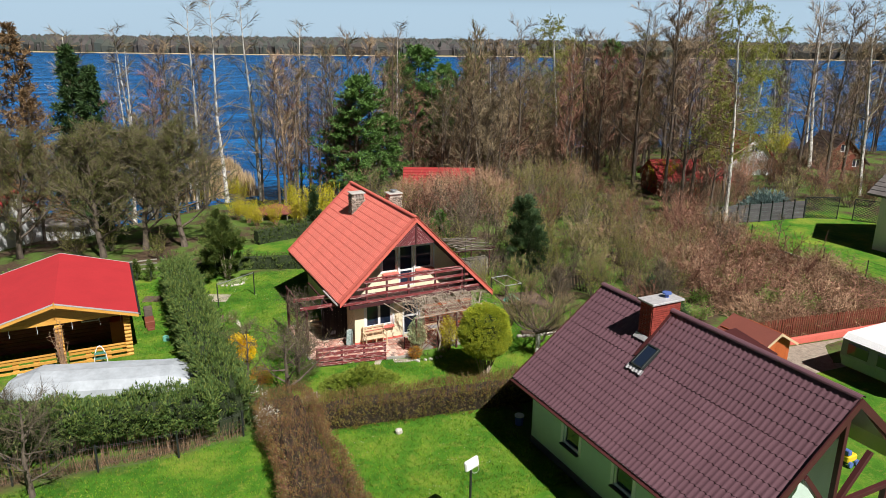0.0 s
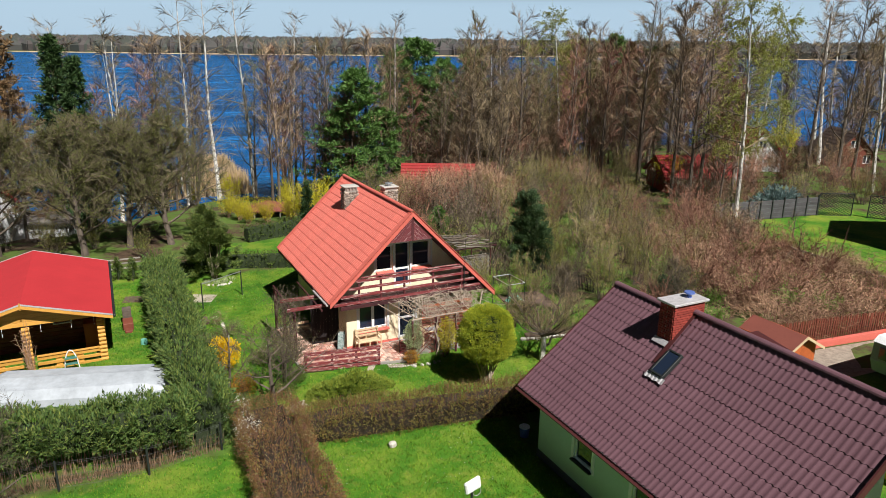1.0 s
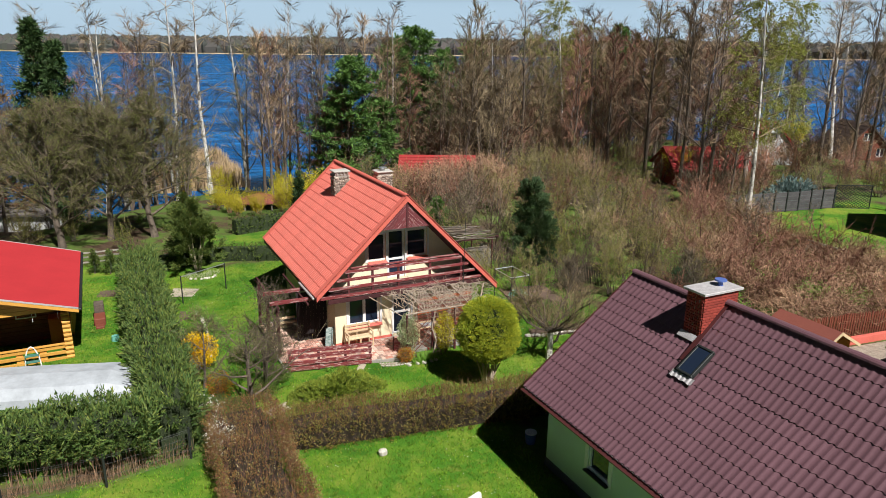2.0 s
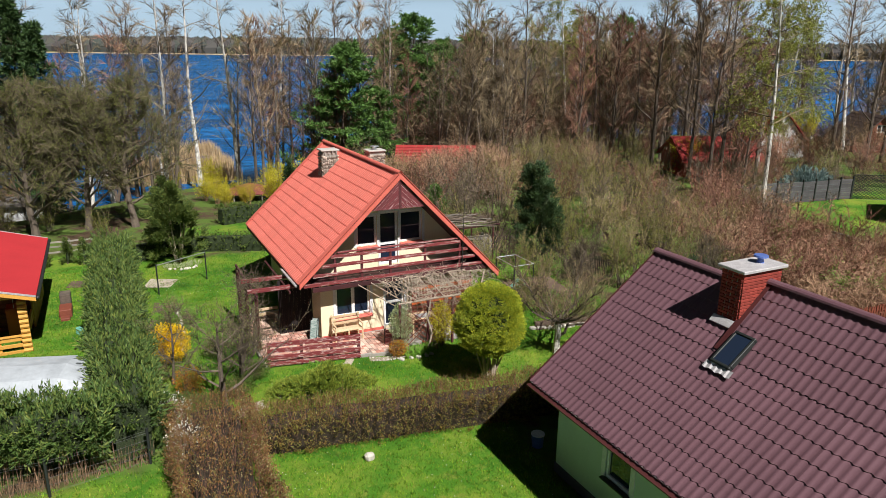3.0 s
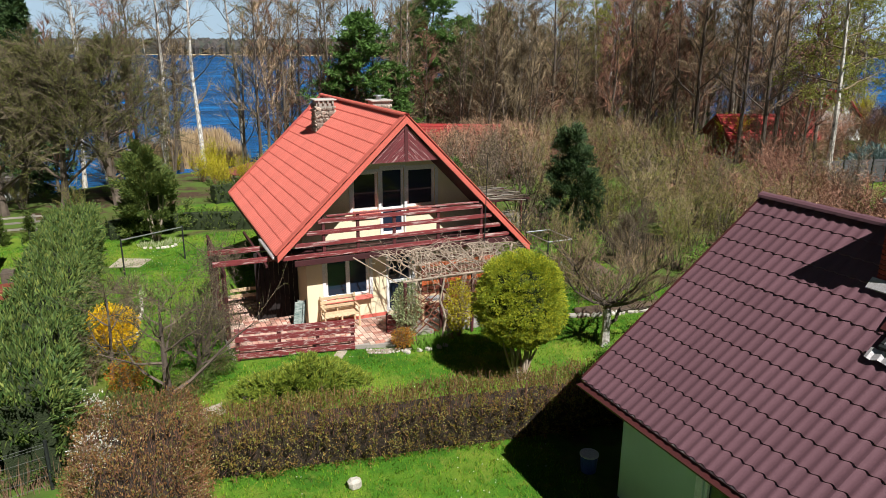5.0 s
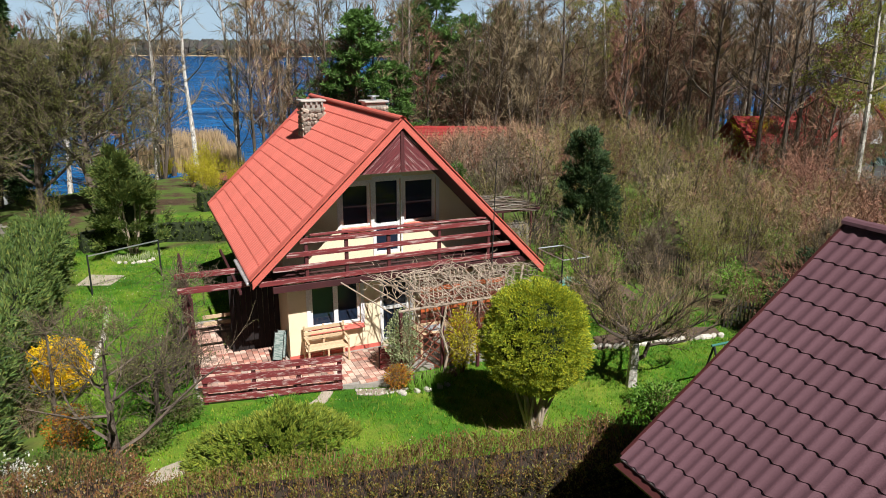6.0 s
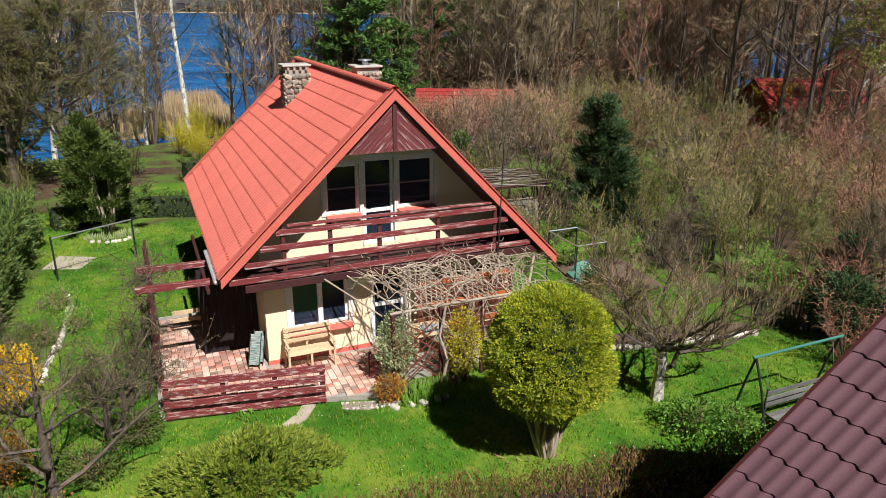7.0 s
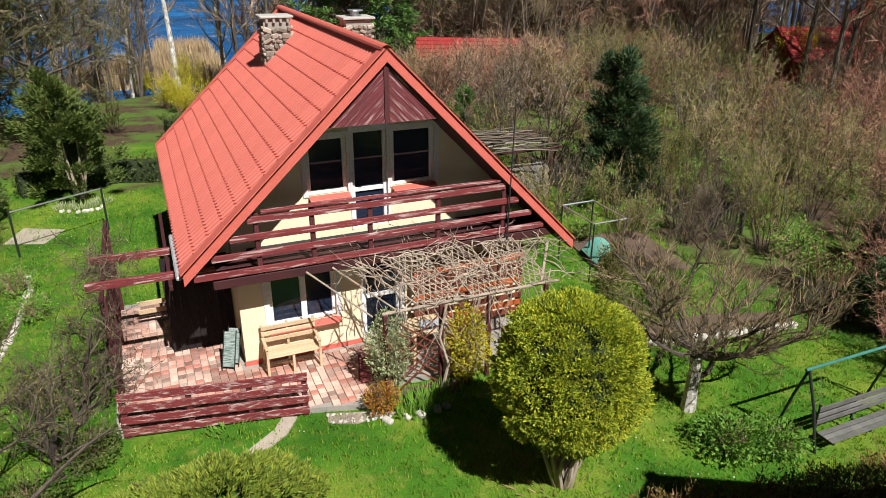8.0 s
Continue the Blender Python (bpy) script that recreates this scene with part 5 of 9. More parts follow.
def woods():
    rng = random.Random(21)
    spots, tries = [], 0
    while len(spots) < 215 and tries < 20000:
        tries += 1
        u = rng.uniform(-60, 95)
        v = rng.uniform(58, 122)
        s = shore_v(u) - v
        if s < 1.5 or s > 52 or (u < -16 and s > 9):
            continue
        if u < -17 and rng.random() < 0.9:
            continue
        if u > 24 and (v < 96 and u > 24 + (v - 70) * 0.3 or rng.random() < 0.8):
            continue
        if rng.random() < (0.66 if u > 9 else 0.2):
            continue
        if -16 < u < 42 and v < 77:
            continue
        if any((u - a) ** 2 + (v - b) ** 2 < 2.0 for a, b in spots):
            continue
        spots.append((u, v))
    kinds = [alder_a, alder_a, alder_b, alder_b, alder_c, alder_c, alder_d, birch_a, alder_a]
    for u, v in spots:
        x, y = xy_of(u, v)
        again(kinds[rng.randrange(len(kinds))], x, y, rng.uniform(0, 6.3), rng.uniform(0.6, 1.08))


woods()
# single trees that stand out
for ob, u, v, size, turn in (
        (larch, -35.4, 61, 1.15, 0.3), (larch, -40.0, 63, 1.05, 2.0), (spruce, -31.6, 62, 1.12, 1.0), (spruce, -29.6, 61, 0.98, 2.6), (larch, -33.2, 58, 0.8, 1.0), (spruce, -41.5, 66, 1.0, 2.2), (birch_a, -17.5, 80, 1.1, 5.0), (birch_a, -25.5, 72, 1.15, 4.1), (birch_a, -29.5, 70, 1.05, 2.2), (alder_d, -24.0, 70, 0.95, 1.2), (alder_b, -19.5, 74.5, 0.9, 0.3), (alder_d, -28.0, 67.5, 0.85, 2.2), (alder_a, -14.6, 75.5, 0.95, 0.5), (alder_b, -12.6, 76.5, 1.0, 1.5), (alder_a, -10.6, 77.0, 1.05, 2.5), (alder_c, -13.4, 73.8, 0.9, 3.5), (alder_a, -11.8, 74.2, 0.95, 4.5), (alder_b, -16.0, 77.2, 0.9, 5.5), (birch_a, -12.9, 78.0, 0.95, 0.9), (alder_a, -8.4, 76.2, 1.0, 1.9), (alder_a, -15.6, 73.6, 0.9, 2.9), (alder_c, -9.6, 73.6, 0.85, 3.9), (alder_a, -27.6, 71.8, 1.05, 0.6), (alder_a, -28.4, 72.4, 1.0, 1.6), (birch_a, -37.0, 70, 1.05, 0.0), (birch_a, -33.0, 76, 0.98, 1.5), (birch_a, -28.5, 79, 0.9, 2.9), (birch_a, -23.6, 75.5, 1.2, 0.7), (birch_a, -20.6, 78, 1.2, 3.1),
        (alder_a, -27.0, 76, 0.9, 1.0), (alder_a, -26.2, 76.8, 1.0, 2.0),
        (pine_b, -6.5, 90, 1.0, 2.5), (pine_a, -0.9, 96, 1.2, 1.0), (pine_a, 3.1, 96, 1.22, 2.0), (birch_a, 44.5, 88, 1.2, 0.6), (alder_d, 1.2, 72.5, 1.0, 0.9), (alder_d, 3.4, 74.0, 0.95, 2.2), (alder_d, 5.2, 75.5, 0.9, 5.0),
        (birch_a, -6.5, 82, 1.1, 4.0), (birch_b, 13.5, 90, 1.12, 1.0), (birch_b, 16.0, 94, 1.0, 2.0), (birch_b, 9.5, 97, 1.0, 3.0),
        (alder_d, -0.9, 76.0, 1.05, 0.4), (alder_d, 2.2, 77.5, 0.9, 1.9), (alder_d, 6.0, 78.5, 0.8, 3.0),
        (alder_a, 25.5, 82, 1.15, 0.4), (alder_a, 28.5, 84, 1.15, 2.1), (alder_a, 23.5, 86, 1.1, 3.3), (alder_a, 31.0, 88, 1.1, 5.0),
        (birch_b, 22.7, 58.8, 1.12, 1.2), (birch_b, 30.5, 74, 1.05, 2.6), (birch_b, 27.0, 70, 0.9, 4.6), (birch_a, 52.0, 100, 1.15, 0.3), (birch_a, 41.4, 72, 1.1, 1.9), (birch_a, 60.0, 104, 1.1, 4.0),
        (alder_a, 40.5, 83, 1.12, 2.4), (alder_c, 17.0, 84, 1.0, 0.5), (alder_c, 20.0, 88, 1.0, 1.5),
        (alder_a, 20.6, 68.5, 1.0, 4.2), (alder_b, 25.6, 67, 0.95, 0.9), (alder_a, 23.0, 68, 1.05, 2.9), (alder_a, 21.6, 66.5, 1.0, 0.2), (alder_c, 24.0, 65.5, 0.85, 1.2), (alder_a, 19.0, 74, 1.1, 0.2), (alder_a, 22.5, 76, 1.15, 1.2), (alder_c, 26.0, 72.5, 0.9, 2.2), (alder_a, 40.0, 76, 1.1, 0.8), (alder_a, 44.0, 80, 1.1, 2.8), (alder_b, 20.5, 79, 1.0, 3.8), (alder_d, 24.5, 69.5, 0.7, 1.0), (alder_c, 16.0, 78, 1.0, 1.1)):
    put(ob, u, v, size, turn)
# broad pines in front of the woods
for ob, u, v, size, turn, wide in ((pine_a, -9.3, 74.5, 1.02, 0.0, 1.3), (pine_a, -6.9, 76.5, 0.72, 1.7, 1.5), (pine_b, -3.9, 85, 1.02, 0.5, 1.35), (pine_a, -2.6, 82, 0.95, 4.0, 1.2), (pine_a, -11.6, 79, 0.75, 2.4, 1.3)):
    put(ob, u, v, size, turn, wide)
# the first of each kind stands in the woods too
for k, ob in enumerate(ORIGINALS):
    x, y = xy_of(4 + 2.7 * k, 104 + (k % 3))
    ob.location = (x, y, ground_z(x, y))


def shrub_geo(seed, height, spread, stems, subs=5, twigs=4, stem_r=0.018, twig_r=0.009, arch=0.0, leaf=0, leaf_size=0.06, twig_len=0.4, near=False):
    """Many stems fanning out from one foot."""
    rng = random.Random(seed)
    wood, fine, green = Geo(), Geo(), Geo()
    for i in range(stems):
        a = rng.uniform(0, 6.283)
        out = rng.random() ** 0.6
        d = Vector((math.cos(a) * out * spread / height, math.sin(a) * out * spread / height, 1))
        ln = height * rng.uniform(0.65, 1.1)
        foot = Vector((math.cos(a), math.sin(a), 0)) * (0.18 * spread * rng.random()) + Vector((0, 0, -0.1))
        pts = bough(wood, rng, foot, d, ln, stem_r * rng.uniform(0.6, 1.2), 6, 0.14, 0.06 - arch, 4)
        for s in range(subs):
            q, dd = along(pts, 0.25 + 0.74 * (s + rng.random()) / subs)
            o = (dd * 0.9 + unit(rng) * 0.8 + Vector((0, 0, 0.2 - arch * 1.5))).normalized()
            sp = bough(fine, rng, q, o, ln * rng.uniform(0.18, 0.36), twig_r * 1.25, 2 if near else 1, 0.25, 0.03 - arch, 3)
            for w in range(twigs):
                q2, d2 = along(sp, (w + rng.random()) / twigs)
                e = q2 + (d2 + unit(rng) * 1.3 + Vector((0, 0, 0.1 - arch))).normalized() * (twig_len * rng.uniform(0.5, 1.3))
                (fine.spike if near else fine.sliver)(q2, e, twig_r)
                for _ in range(leaf):
                    green.leaf(q2.lerp(e, rng.random()), unit(rng), unit(rng), leaf_size * 0.75, leaf_size * rng.uniform(0.7, 1.4))
    return wood, fine, green


def shrub(name, seed, label, group, mats, **kw):
    w, f, g = shrub_geo(seed, **kw)
    return plant(name, (0, 0, 0), [("branchwork", w, mats[0]), ("crown", f, mats[1]), ("leafage", g, mats[2])], label, "shrub", group)


thick_a = shrub("bare_shrub", 31, "tall grey-brown leafless garden shrub", "thicket shrubs", (MAT_BARK, MAT_TWIG_SMOKE, MAT_LEAF_OLIVE), height=3.6, spread=2.0, stems=14, subs=8, twigs=11, twig_r=0.009, stem_r=0.028, leaf=1, leaf_size=0.05, twig_len=0.24)
thick_b = shrub("bare_shrub", 32, "budding olive-green thicket shrub", "thicket shrubs", (MAT_BARK, MAT_TWIG_GREY, MAT_LEAF_BUD), height=3.2, spread=2.1, stems=14, subs=8, twigs=9, twig_r=0.009, stem_r=0.026, leaf=2, leaf_size=0.06, twig_len=0.24)
thick_c = shrub("bare_shrub", 33, "reddish-brown leafless thicket shrub", "thicket shrubs", (MAT_TWIG_RED, MAT_TWIG_RED, MAT_LEAF_OLIVE), height=2.8, spread=1.9, stems=18, subs=7, twigs=9, twig_r=0.009, stem_r=0.022, twig_len=0.24)
thick_d = shrub("dry_cane_shrub", 34, "tan dry canes of an overgrown shrub", "thicket shrubs", (MAT_TWIG_TAN, MAT_TWIG_TAN, MAT_LEAF_OLIVE), height=2.9, spread=1.6, stems=40, subs=6, twigs=5, twig_r=0.010, stem_r=0.016)
bramble = shrub("bramble", 35, "arching red-brown bramble tangle", "brambles", (MAT_TWIG_RED, MAT_TWIG_TAN, MAT_LEAF_OLIVE), height=1.7, spread=2.4, stems=28, subs=6, twigs=5, twig_r=0.009, stem_r=0.018, arch=0.16)
bramble_b = shrub("bramble", 36, "low dark bramble tangle with a few leaves", "brambles", (MAT_TWIG_RED, MAT_TWIG_RED, MAT_LEAF_OLIVE), height=1.2, spread=2.2, stems=28, subs=6, twigs=5, twig_r=0.009, stem_r=0.016, arch=0.16, leaf=1, leaf_size=0.06)
low_green = shrub("young_shrub", 37, "low shrub with fresh green leaves", "green shrubs", (MAT_TWIG, MAT_TWIG, MAT_LEAF_GREEN), height=0.9, spread=0.8, stems=16, subs=5, twigs=4, twig_r=0.006, stem_r=0.009, leaf=3, leaf_size=0.06, twig_len=0.2)
gold_shrub = shrub("golden_willow", 38, "yellow-green budding willow bush", "yellow bushes", (MAT_TWIG_TAN, MAT_LEAF_GOLD, MAT_LEAF_GOLD), height=3.2, spread=1.8, stems=30, subs=7, twigs=5, twig_r=0.011, stem_r=0.02, leaf=2, leaf_size=0.09)
wet_shrub = shrub("bare_shrub", 39, "dark leafless undergrowth shrub in the woods", "undergrowth", (MAT_BARK, MAT_TWIG, MAT_LEAF_OLIVE), height=4.6, spread=2.4, stems=14, subs=8, twigs=7, twig_r=0.013, stem_r=0.035, twig_len=0.7)
wet_shrub_b = shrub("bare_shrub", 40, "rusty leafless undergrowth shrub in the woods", "undergrowth", (MAT_BARK, MAT_TWIG_RED, MAT_LEAF_OLIVE), height=4.0, spread=2.4, stems=16, subs=8, twigs=7, twig_r=0.013, stem_r=0.03, twig_len=0.7)
SHRUBS = [thick_a, thick_b, thick_c, thick_d, bramble, bramble_b, low_green, gold_shrub, wet_shrub, wet_shrub_b]


def scatter(n, region, kinds, sizes, gap, seed):
    rng = random.Random(seed)
    u0, u1, v0, v1 = region[:4]
    spots, tries = [], 0
    while len(spots) < n and tries < n * 60:
        tries += 1
        u, v = rng.uniform(u0, u1), rng.uniform(v0, v1)
        if len(region) > 4 and not region[4](u, v):
            continue
        if any((u - a) ** 2 + (v - b) ** 2 < gap * gap for a, b in spots):
            continue
        spots.append((u, v))
        put(kinds[rng.randrange(len(kinds))], u, v, rng.uniform(*sizes), rng.uniform(0, 6.28))


# undergrowth along the shore, the thicket behind the cottage, the bramble patch
scatter(95, (-16, 12, 78, 110, lambda u, v: 2 < shore_v(u) - v < 40), (wet_shrub, wet_shrub, wet_shrub_b), (1.0, 1.7), 2.0, 41)
scatter(34, (10, 60, 78, 120, lambda u, v: 2 < shore_v(u) - v < 34 and not (u > 24 and v < 95)), (wet_shrub, wet_shrub_b), (0.45, 0.75), 2.4, 40)
scatter(9, (-45, -14, 60, 76, lambda u, v: 1 < shore_v(u) - v < 5), (wet_shrub, thick_b, gold_shrub), (0.4, 0.7), 1.6, 42)
scatter(82, (-9, 20.5, 47, 77, lambda u, v: not (-5 < u < 3.2 and v > 67) and (u - 5.0) ** 2 + (v - 47.4) ** 2 > 7 and u > -9 + (70 - v) * 0.35), (thick_a, thick_b, thick_b, thick_a, thick_b, thick_c), (0.6, 1.2), 1.95, 43)
scatter(24, (-4.5, 4.5, 60, 69.3), (thick_d, thick_d, thick_c), (0.95, 1.2), 1.1, 44)
scatter(60, (8, 23, 40, 58, lambda u, v: u > 15 - (v - 40) * 0.2), (bramble, bramble, bramble_b, thick_c), (0.8, 1.2), 1.15, 45)
scatter(64, (13, 29, 33, 47, lambda u, v: u > 15.5 and xy_of(u, v)[1] > 24.8 and xy_of(u, v)[0] < 43.5), (bramble_b, bramble, bramble_b), (0.8, 1.15), 1.15, 46)
scatter(30, (6, 15, 40, 51, lambda u, v: xy_of(u, v)[0] > 24.3 and not (25 < xy_of(u, v)[0] < 27.5 and 39.5 < xy_of(u, v)[1] < 42.5)), (thick_b, thick_a, low_green, thick_b), (0.5, 0.8), 1.3, 47)
scatter(26, (7, 21, 38, 53, lambda u, v: xy_of(u, v)[0] > 24.5 and xy_of(u, v)[1] > 26), (low_green,), (0.9, 1.6), 1.4, 52)
for x, y, size, ob in ((20.6, 36.9, 0.6, thick_b), (21.8, 37.9, 0.62, thick_a), (23.2, 37.3, 0.58, thick_b), (22.6, 35.6, 0.5, thick_b), (21.0, 38.9, 0.5, thick_b), (24.0, 34.6, 0.55, thick_a), (19.6, 36.0, 0.42, thick_b), (22.9, 38.7, 1.3, low_green), (21.4, 36.2, 1.2, low_green), (20.2, 38.0, 1.2, low_green), (23.6, 36.0, 1.3, low_green)):
    again(ob, x, y, x * 5, size)
scatter(40, (25, 52, 64, 84, lambda u, v: not (44 < u < 48 and v > 84)), (wet_shrub, wet_shrub_b, thick_a, thick_b), (0.6, 0.95), 2.0, 49)
scatter(12, (-34, -17, 45, 58, lambda u, v: v > 47 and xy_of(u, v)[1] > 50), (thick_a, thick_b, thick_b, low_green), (0.45, 0.8), 2.0, 50)
scatter(16, (21, 30, 63, 71), (thick_a, thick_b, thick_c), (0.55, 0.8), 1.7, 48)
for u, v, s in ((22.0, 68.5, 1.0), (24.0, 68.0, 0.9), (26.0, 68.5, 0.95), (25.0, 66.5, 0.8), (27.5, 69.5, 0.9)):
    put(thick_a if u < 25 else thick_c, u, v, s, u * 5)
for u, v, s in ((20.2, 56.6, 1.45), (21.0, 55.4, 1.3), (19.4, 55.2, 1.2), (20.6, 54.0, 1.0)):
    put(bramble, u, v, s, u * 7)
for u, v, s in ((-13.0, 60.5, 0.7), (-14.6, 59.5, 0.6), (-17.2, 60.6, 0.6), (-16.0, 59.0, 0.5), (-18.6, 62.0, 0.6), (-10.5, 58.5, 1.05), (-12.0, 60.0, 0.9), (-21.6, 73.0, 0.8), (-16.0, 72.5, 0.7), (44.0, 96, 1.3)):
    put(gold_shrub, u, v, s, u)
for k, ob in enumerate(SHRUBS):
    x, y = xy_of(6 + 2.2 * k, 73 - (k % 2))
    ob.location = (x, y, ground_z(x, y))
x, y = xy_of(9.5, 44.5)
low_green.location = (x, y, ground_z(x, y))


# ---- garden plants ----
def fruit_tree(at, seed, height, spread, label, whitewash=False, stems=1, leaf=0, r=0.09, twig=MAT_TWIG_DARK, first=0.22, rise=0.45, limbs=13, subs=10, twigs=11):
    b = Geo()
    w, f, g = tree_geo(seed, height, r, first, limbs, spread, rise, subs, twigs, 0.42, 0.0055, 0.10, stems, leaf=leaf, leaf_size=0.05, boughs=b, near=True)
    return plant("fruit_tree", (at[0], at[1], ground_z(*at)), [("trunk", w, MAT_WHITEWASH if whitewash else MAT_BARK), ("limb_work", b, MAT_BARK), ("crown", f, twig), ("leafage", g, MAT_LEAF_OLIVE)], label, "tree", "fruit trees")


def apple_with_white_foot():
    """An old apple tree: short limewashed trunk, one side limb, a wide flat crown of twigs."""
    x, y = 18.0, 27.75
    z0 = ground_z(x, y)
    rng = random.Random(57)
    w, lower, b, f, buds = Geo(), Geo(), Geo(), Geo(), Geo()
    lower.tube([(0, 0, -0.1), (0.02, 0.02, 0.4), (0.05, 0.03, 0.8), (0.04, 0.06, 1.1)], [0.15, 0.12, 0.115, 0.11], 9, False)
    w.tube([(0.04, 0.06, 1.1), (0.03, 0.08, 1.3)], [0.11, 0.095], 9, False)
    w.tube([(0.08, 0.0, 0.66), (0.28, -0.05, 0.76), (0.42, -0.02, 1.05)], [0.06, 0.05, 0.045], 7, False)
    starts = [((0.03, 0.08, 1.2), k * 0.628 + rng.uniform(-0.25, 0.25), 0.055) for k in range(10)] + [((0.42, -0.02, 1.0), -0.3, 0.045), ((0.42, -0.02, 1.0), 0.7, 0.04)]
    for at, a, r in starts:
        lp = bough(b, rng, at, (math.cos(a), math.sin(a), rng.uniform(0.0, 0.6)), rng.uniform(1.8, 2.5), r, 8, 0.26, 0.045, 5)
        for s in range(15):
            q, d = along(lp, 0.15 + 0.84 * (s + rng.random()) / 15)
            sp = bough(b, rng, q, (d * 0.7 + unit(rng) * 0.8 + Vector((0, 0, 0.45))).normalized(), rng.uniform(0.5, 1.1), 0.013, 4, 0.3, 0.08, 3)
            for k in range(18):
                q2, d2 = along(sp, 0.1 + 0.9 * (k + rng.random()) / 17)
                e2 = q2 + (d2 + unit(rng) * 0.9 + Vector((0, 0, 0.35))).normalized() * rng.uniform(0.14, 0.42)
                f.spike(q2, e2, 0.006)
                for _ in range(2):
                    buds.leaf(q2.lerp(e2, rng.random()), unit(rng), unit(rng), 0.022, 0.035)
    plant("apple_tree", (x, y, z0), [("trunk", lower, MAT_WHITEWASH), ("upper_trunk", w, MAT_BARK), ("limb_work", b, MAT_BARK), ("crown", f, MAT_TWIG), ("leafage", buds, MAT_LEAF_OLIVE)], "spreading apple tree in bud with limewashed trunk", "tree", "fruit trees")


def old_tree(u, v, seed, height, label):
    w, f, g = tree_geo(seed, height, 0.22, 0.18, 26, 0.52, 0.5, 15, 14, 0.6, 0.011, 0.12, leaf=4, leaf_size=0.075)
    x, y = xy_of(u, v)
    return plant("apple_tree", (x, y, ground_z(x, y)), [("trunk", w, MAT_BARK), ("crown", f, MAT_TWIG_DARK), ("leafage", g, MAT_LEAF_OLIVE)], label, "tree", "old apple trees")


old_tree(-19.3, 51.5, 51, 8.0, "old spreading apple tree just breaking bud")
old_tree(-23.8, 48.5, 64, 7.6, "old dense apple tree by the cabin yard")
old_tree(-26.0, 53.5, 52, 8.4, "old gnarled apple tree with dense twigs")
old_tree(-21.8, 50.6, 65, 7.4, "old twiggy apple tree in the middle of the orchard")
old_tree(-30.5, 50.0, 53, 8.0, "wide old apple tree beside the cabin hedge")
fruit_tree((6.65, 28.71), 55, 2.7, 0.78, "pruned leafless apple tree with a leaning trunk", r=0.11, rise=0.3, limbs=13, subs=9, twigs=8, leaf=1)
fruit_tree((5.3, 31.0), 62, 2.4, 0.55, "leafless fruit tree between hedge and path", r=0.06, limbs=9, subs=7, twigs=6, leaf=1)
fruit_tree((7.4, 30.3), 63, 1.9, 0.55, "twiggy budding currant bush", stems=3, limbs=5, subs=6, twigs=5, leaf=1)
fruit_tree((7.6, 31.6), 56, 2.1, 0.5, "twiggy leafless fruit bush beside the terrace", stems=3, limbs=5, subs=6, twigs=5, leaf=1)
apple_with_white_foot()
fruit_tree((-2.4, 25.8), 58, 3.3, 0.55, "dark leafless fruit tree in front of the wire fence", r=0.10, twig=MAT_TWIG_DARK, limbs=16, subs=10, twigs=11)
fruit_tree((21.5, 31.8), 59, 2.6, 0.5, "small leafless fruit tree by the bed", r=0.06)
fruit_tree((27.5, 29.5), 60, 2.6, 0.5, "leafless fruit tree behind the paling", r=0.06)
fruit_tree((46.8, 37.8), 61, 1.9, 0.4, "young leafless tree on the neighbour's lawn", r=0.05, limbs=8, subs=5, twigs=4)


def clump_point(c, rx, rz, seed, clumps):
    """Places in many small upright sprays that cover a ball, with gaps between them."""
    rng0 = random.Random(seed + 500)
    heads = []
    for _ in range(clumps):
        o = unit(rng0)
        p = Vector((c[0] + o.x * rx, c[1] + o.y * rx, c[2] + o.z * rz))
        heads.append((bumpy(p, o, 0.13, 1.5, seed) - o * (0.24 * rng0.random() ** 1.4), o, rng0.uniform(0.06, 0.13)))

    def point(rng):
        p, o, r = heads[rng.randrange(len(heads))]
        side = unit(rng)
        k = rng.random() ** 0.5
        q = p + Vector((side.x * 1.25, side.y * 1.25, side.z * 0.75)) * (r * k) - o * (k * k * 0.05)
        return q, (o + side * 0.7 + Vector((0, 0, 0.25)))
    return point


def lump_core(c, rx, rz, amp, seed):
    g = Geo()
    n, m = 16, 9
    for j in range(m + 1):
        for i in range(n):
            th, ph = math.pi * j / m, 2 * math.pi * i / n
            o = Vector((math.sin(th) * math.cos(ph), math.sin(th) * math.sin(ph), math.cos(th)))
            g.v.append(tuple(bumpy((c[0] + o.x * rx, c[1] + o.y * rx, c[2] + o.z * rz), o, amp, 1.5, seed)))
    for j in range(m):
        for i in range(n):
            g.f.append((j * n + i, j * n + (i + 1) % n, (j + 1) * n + (i + 1) % n, (j + 1) * n + i))
    return g


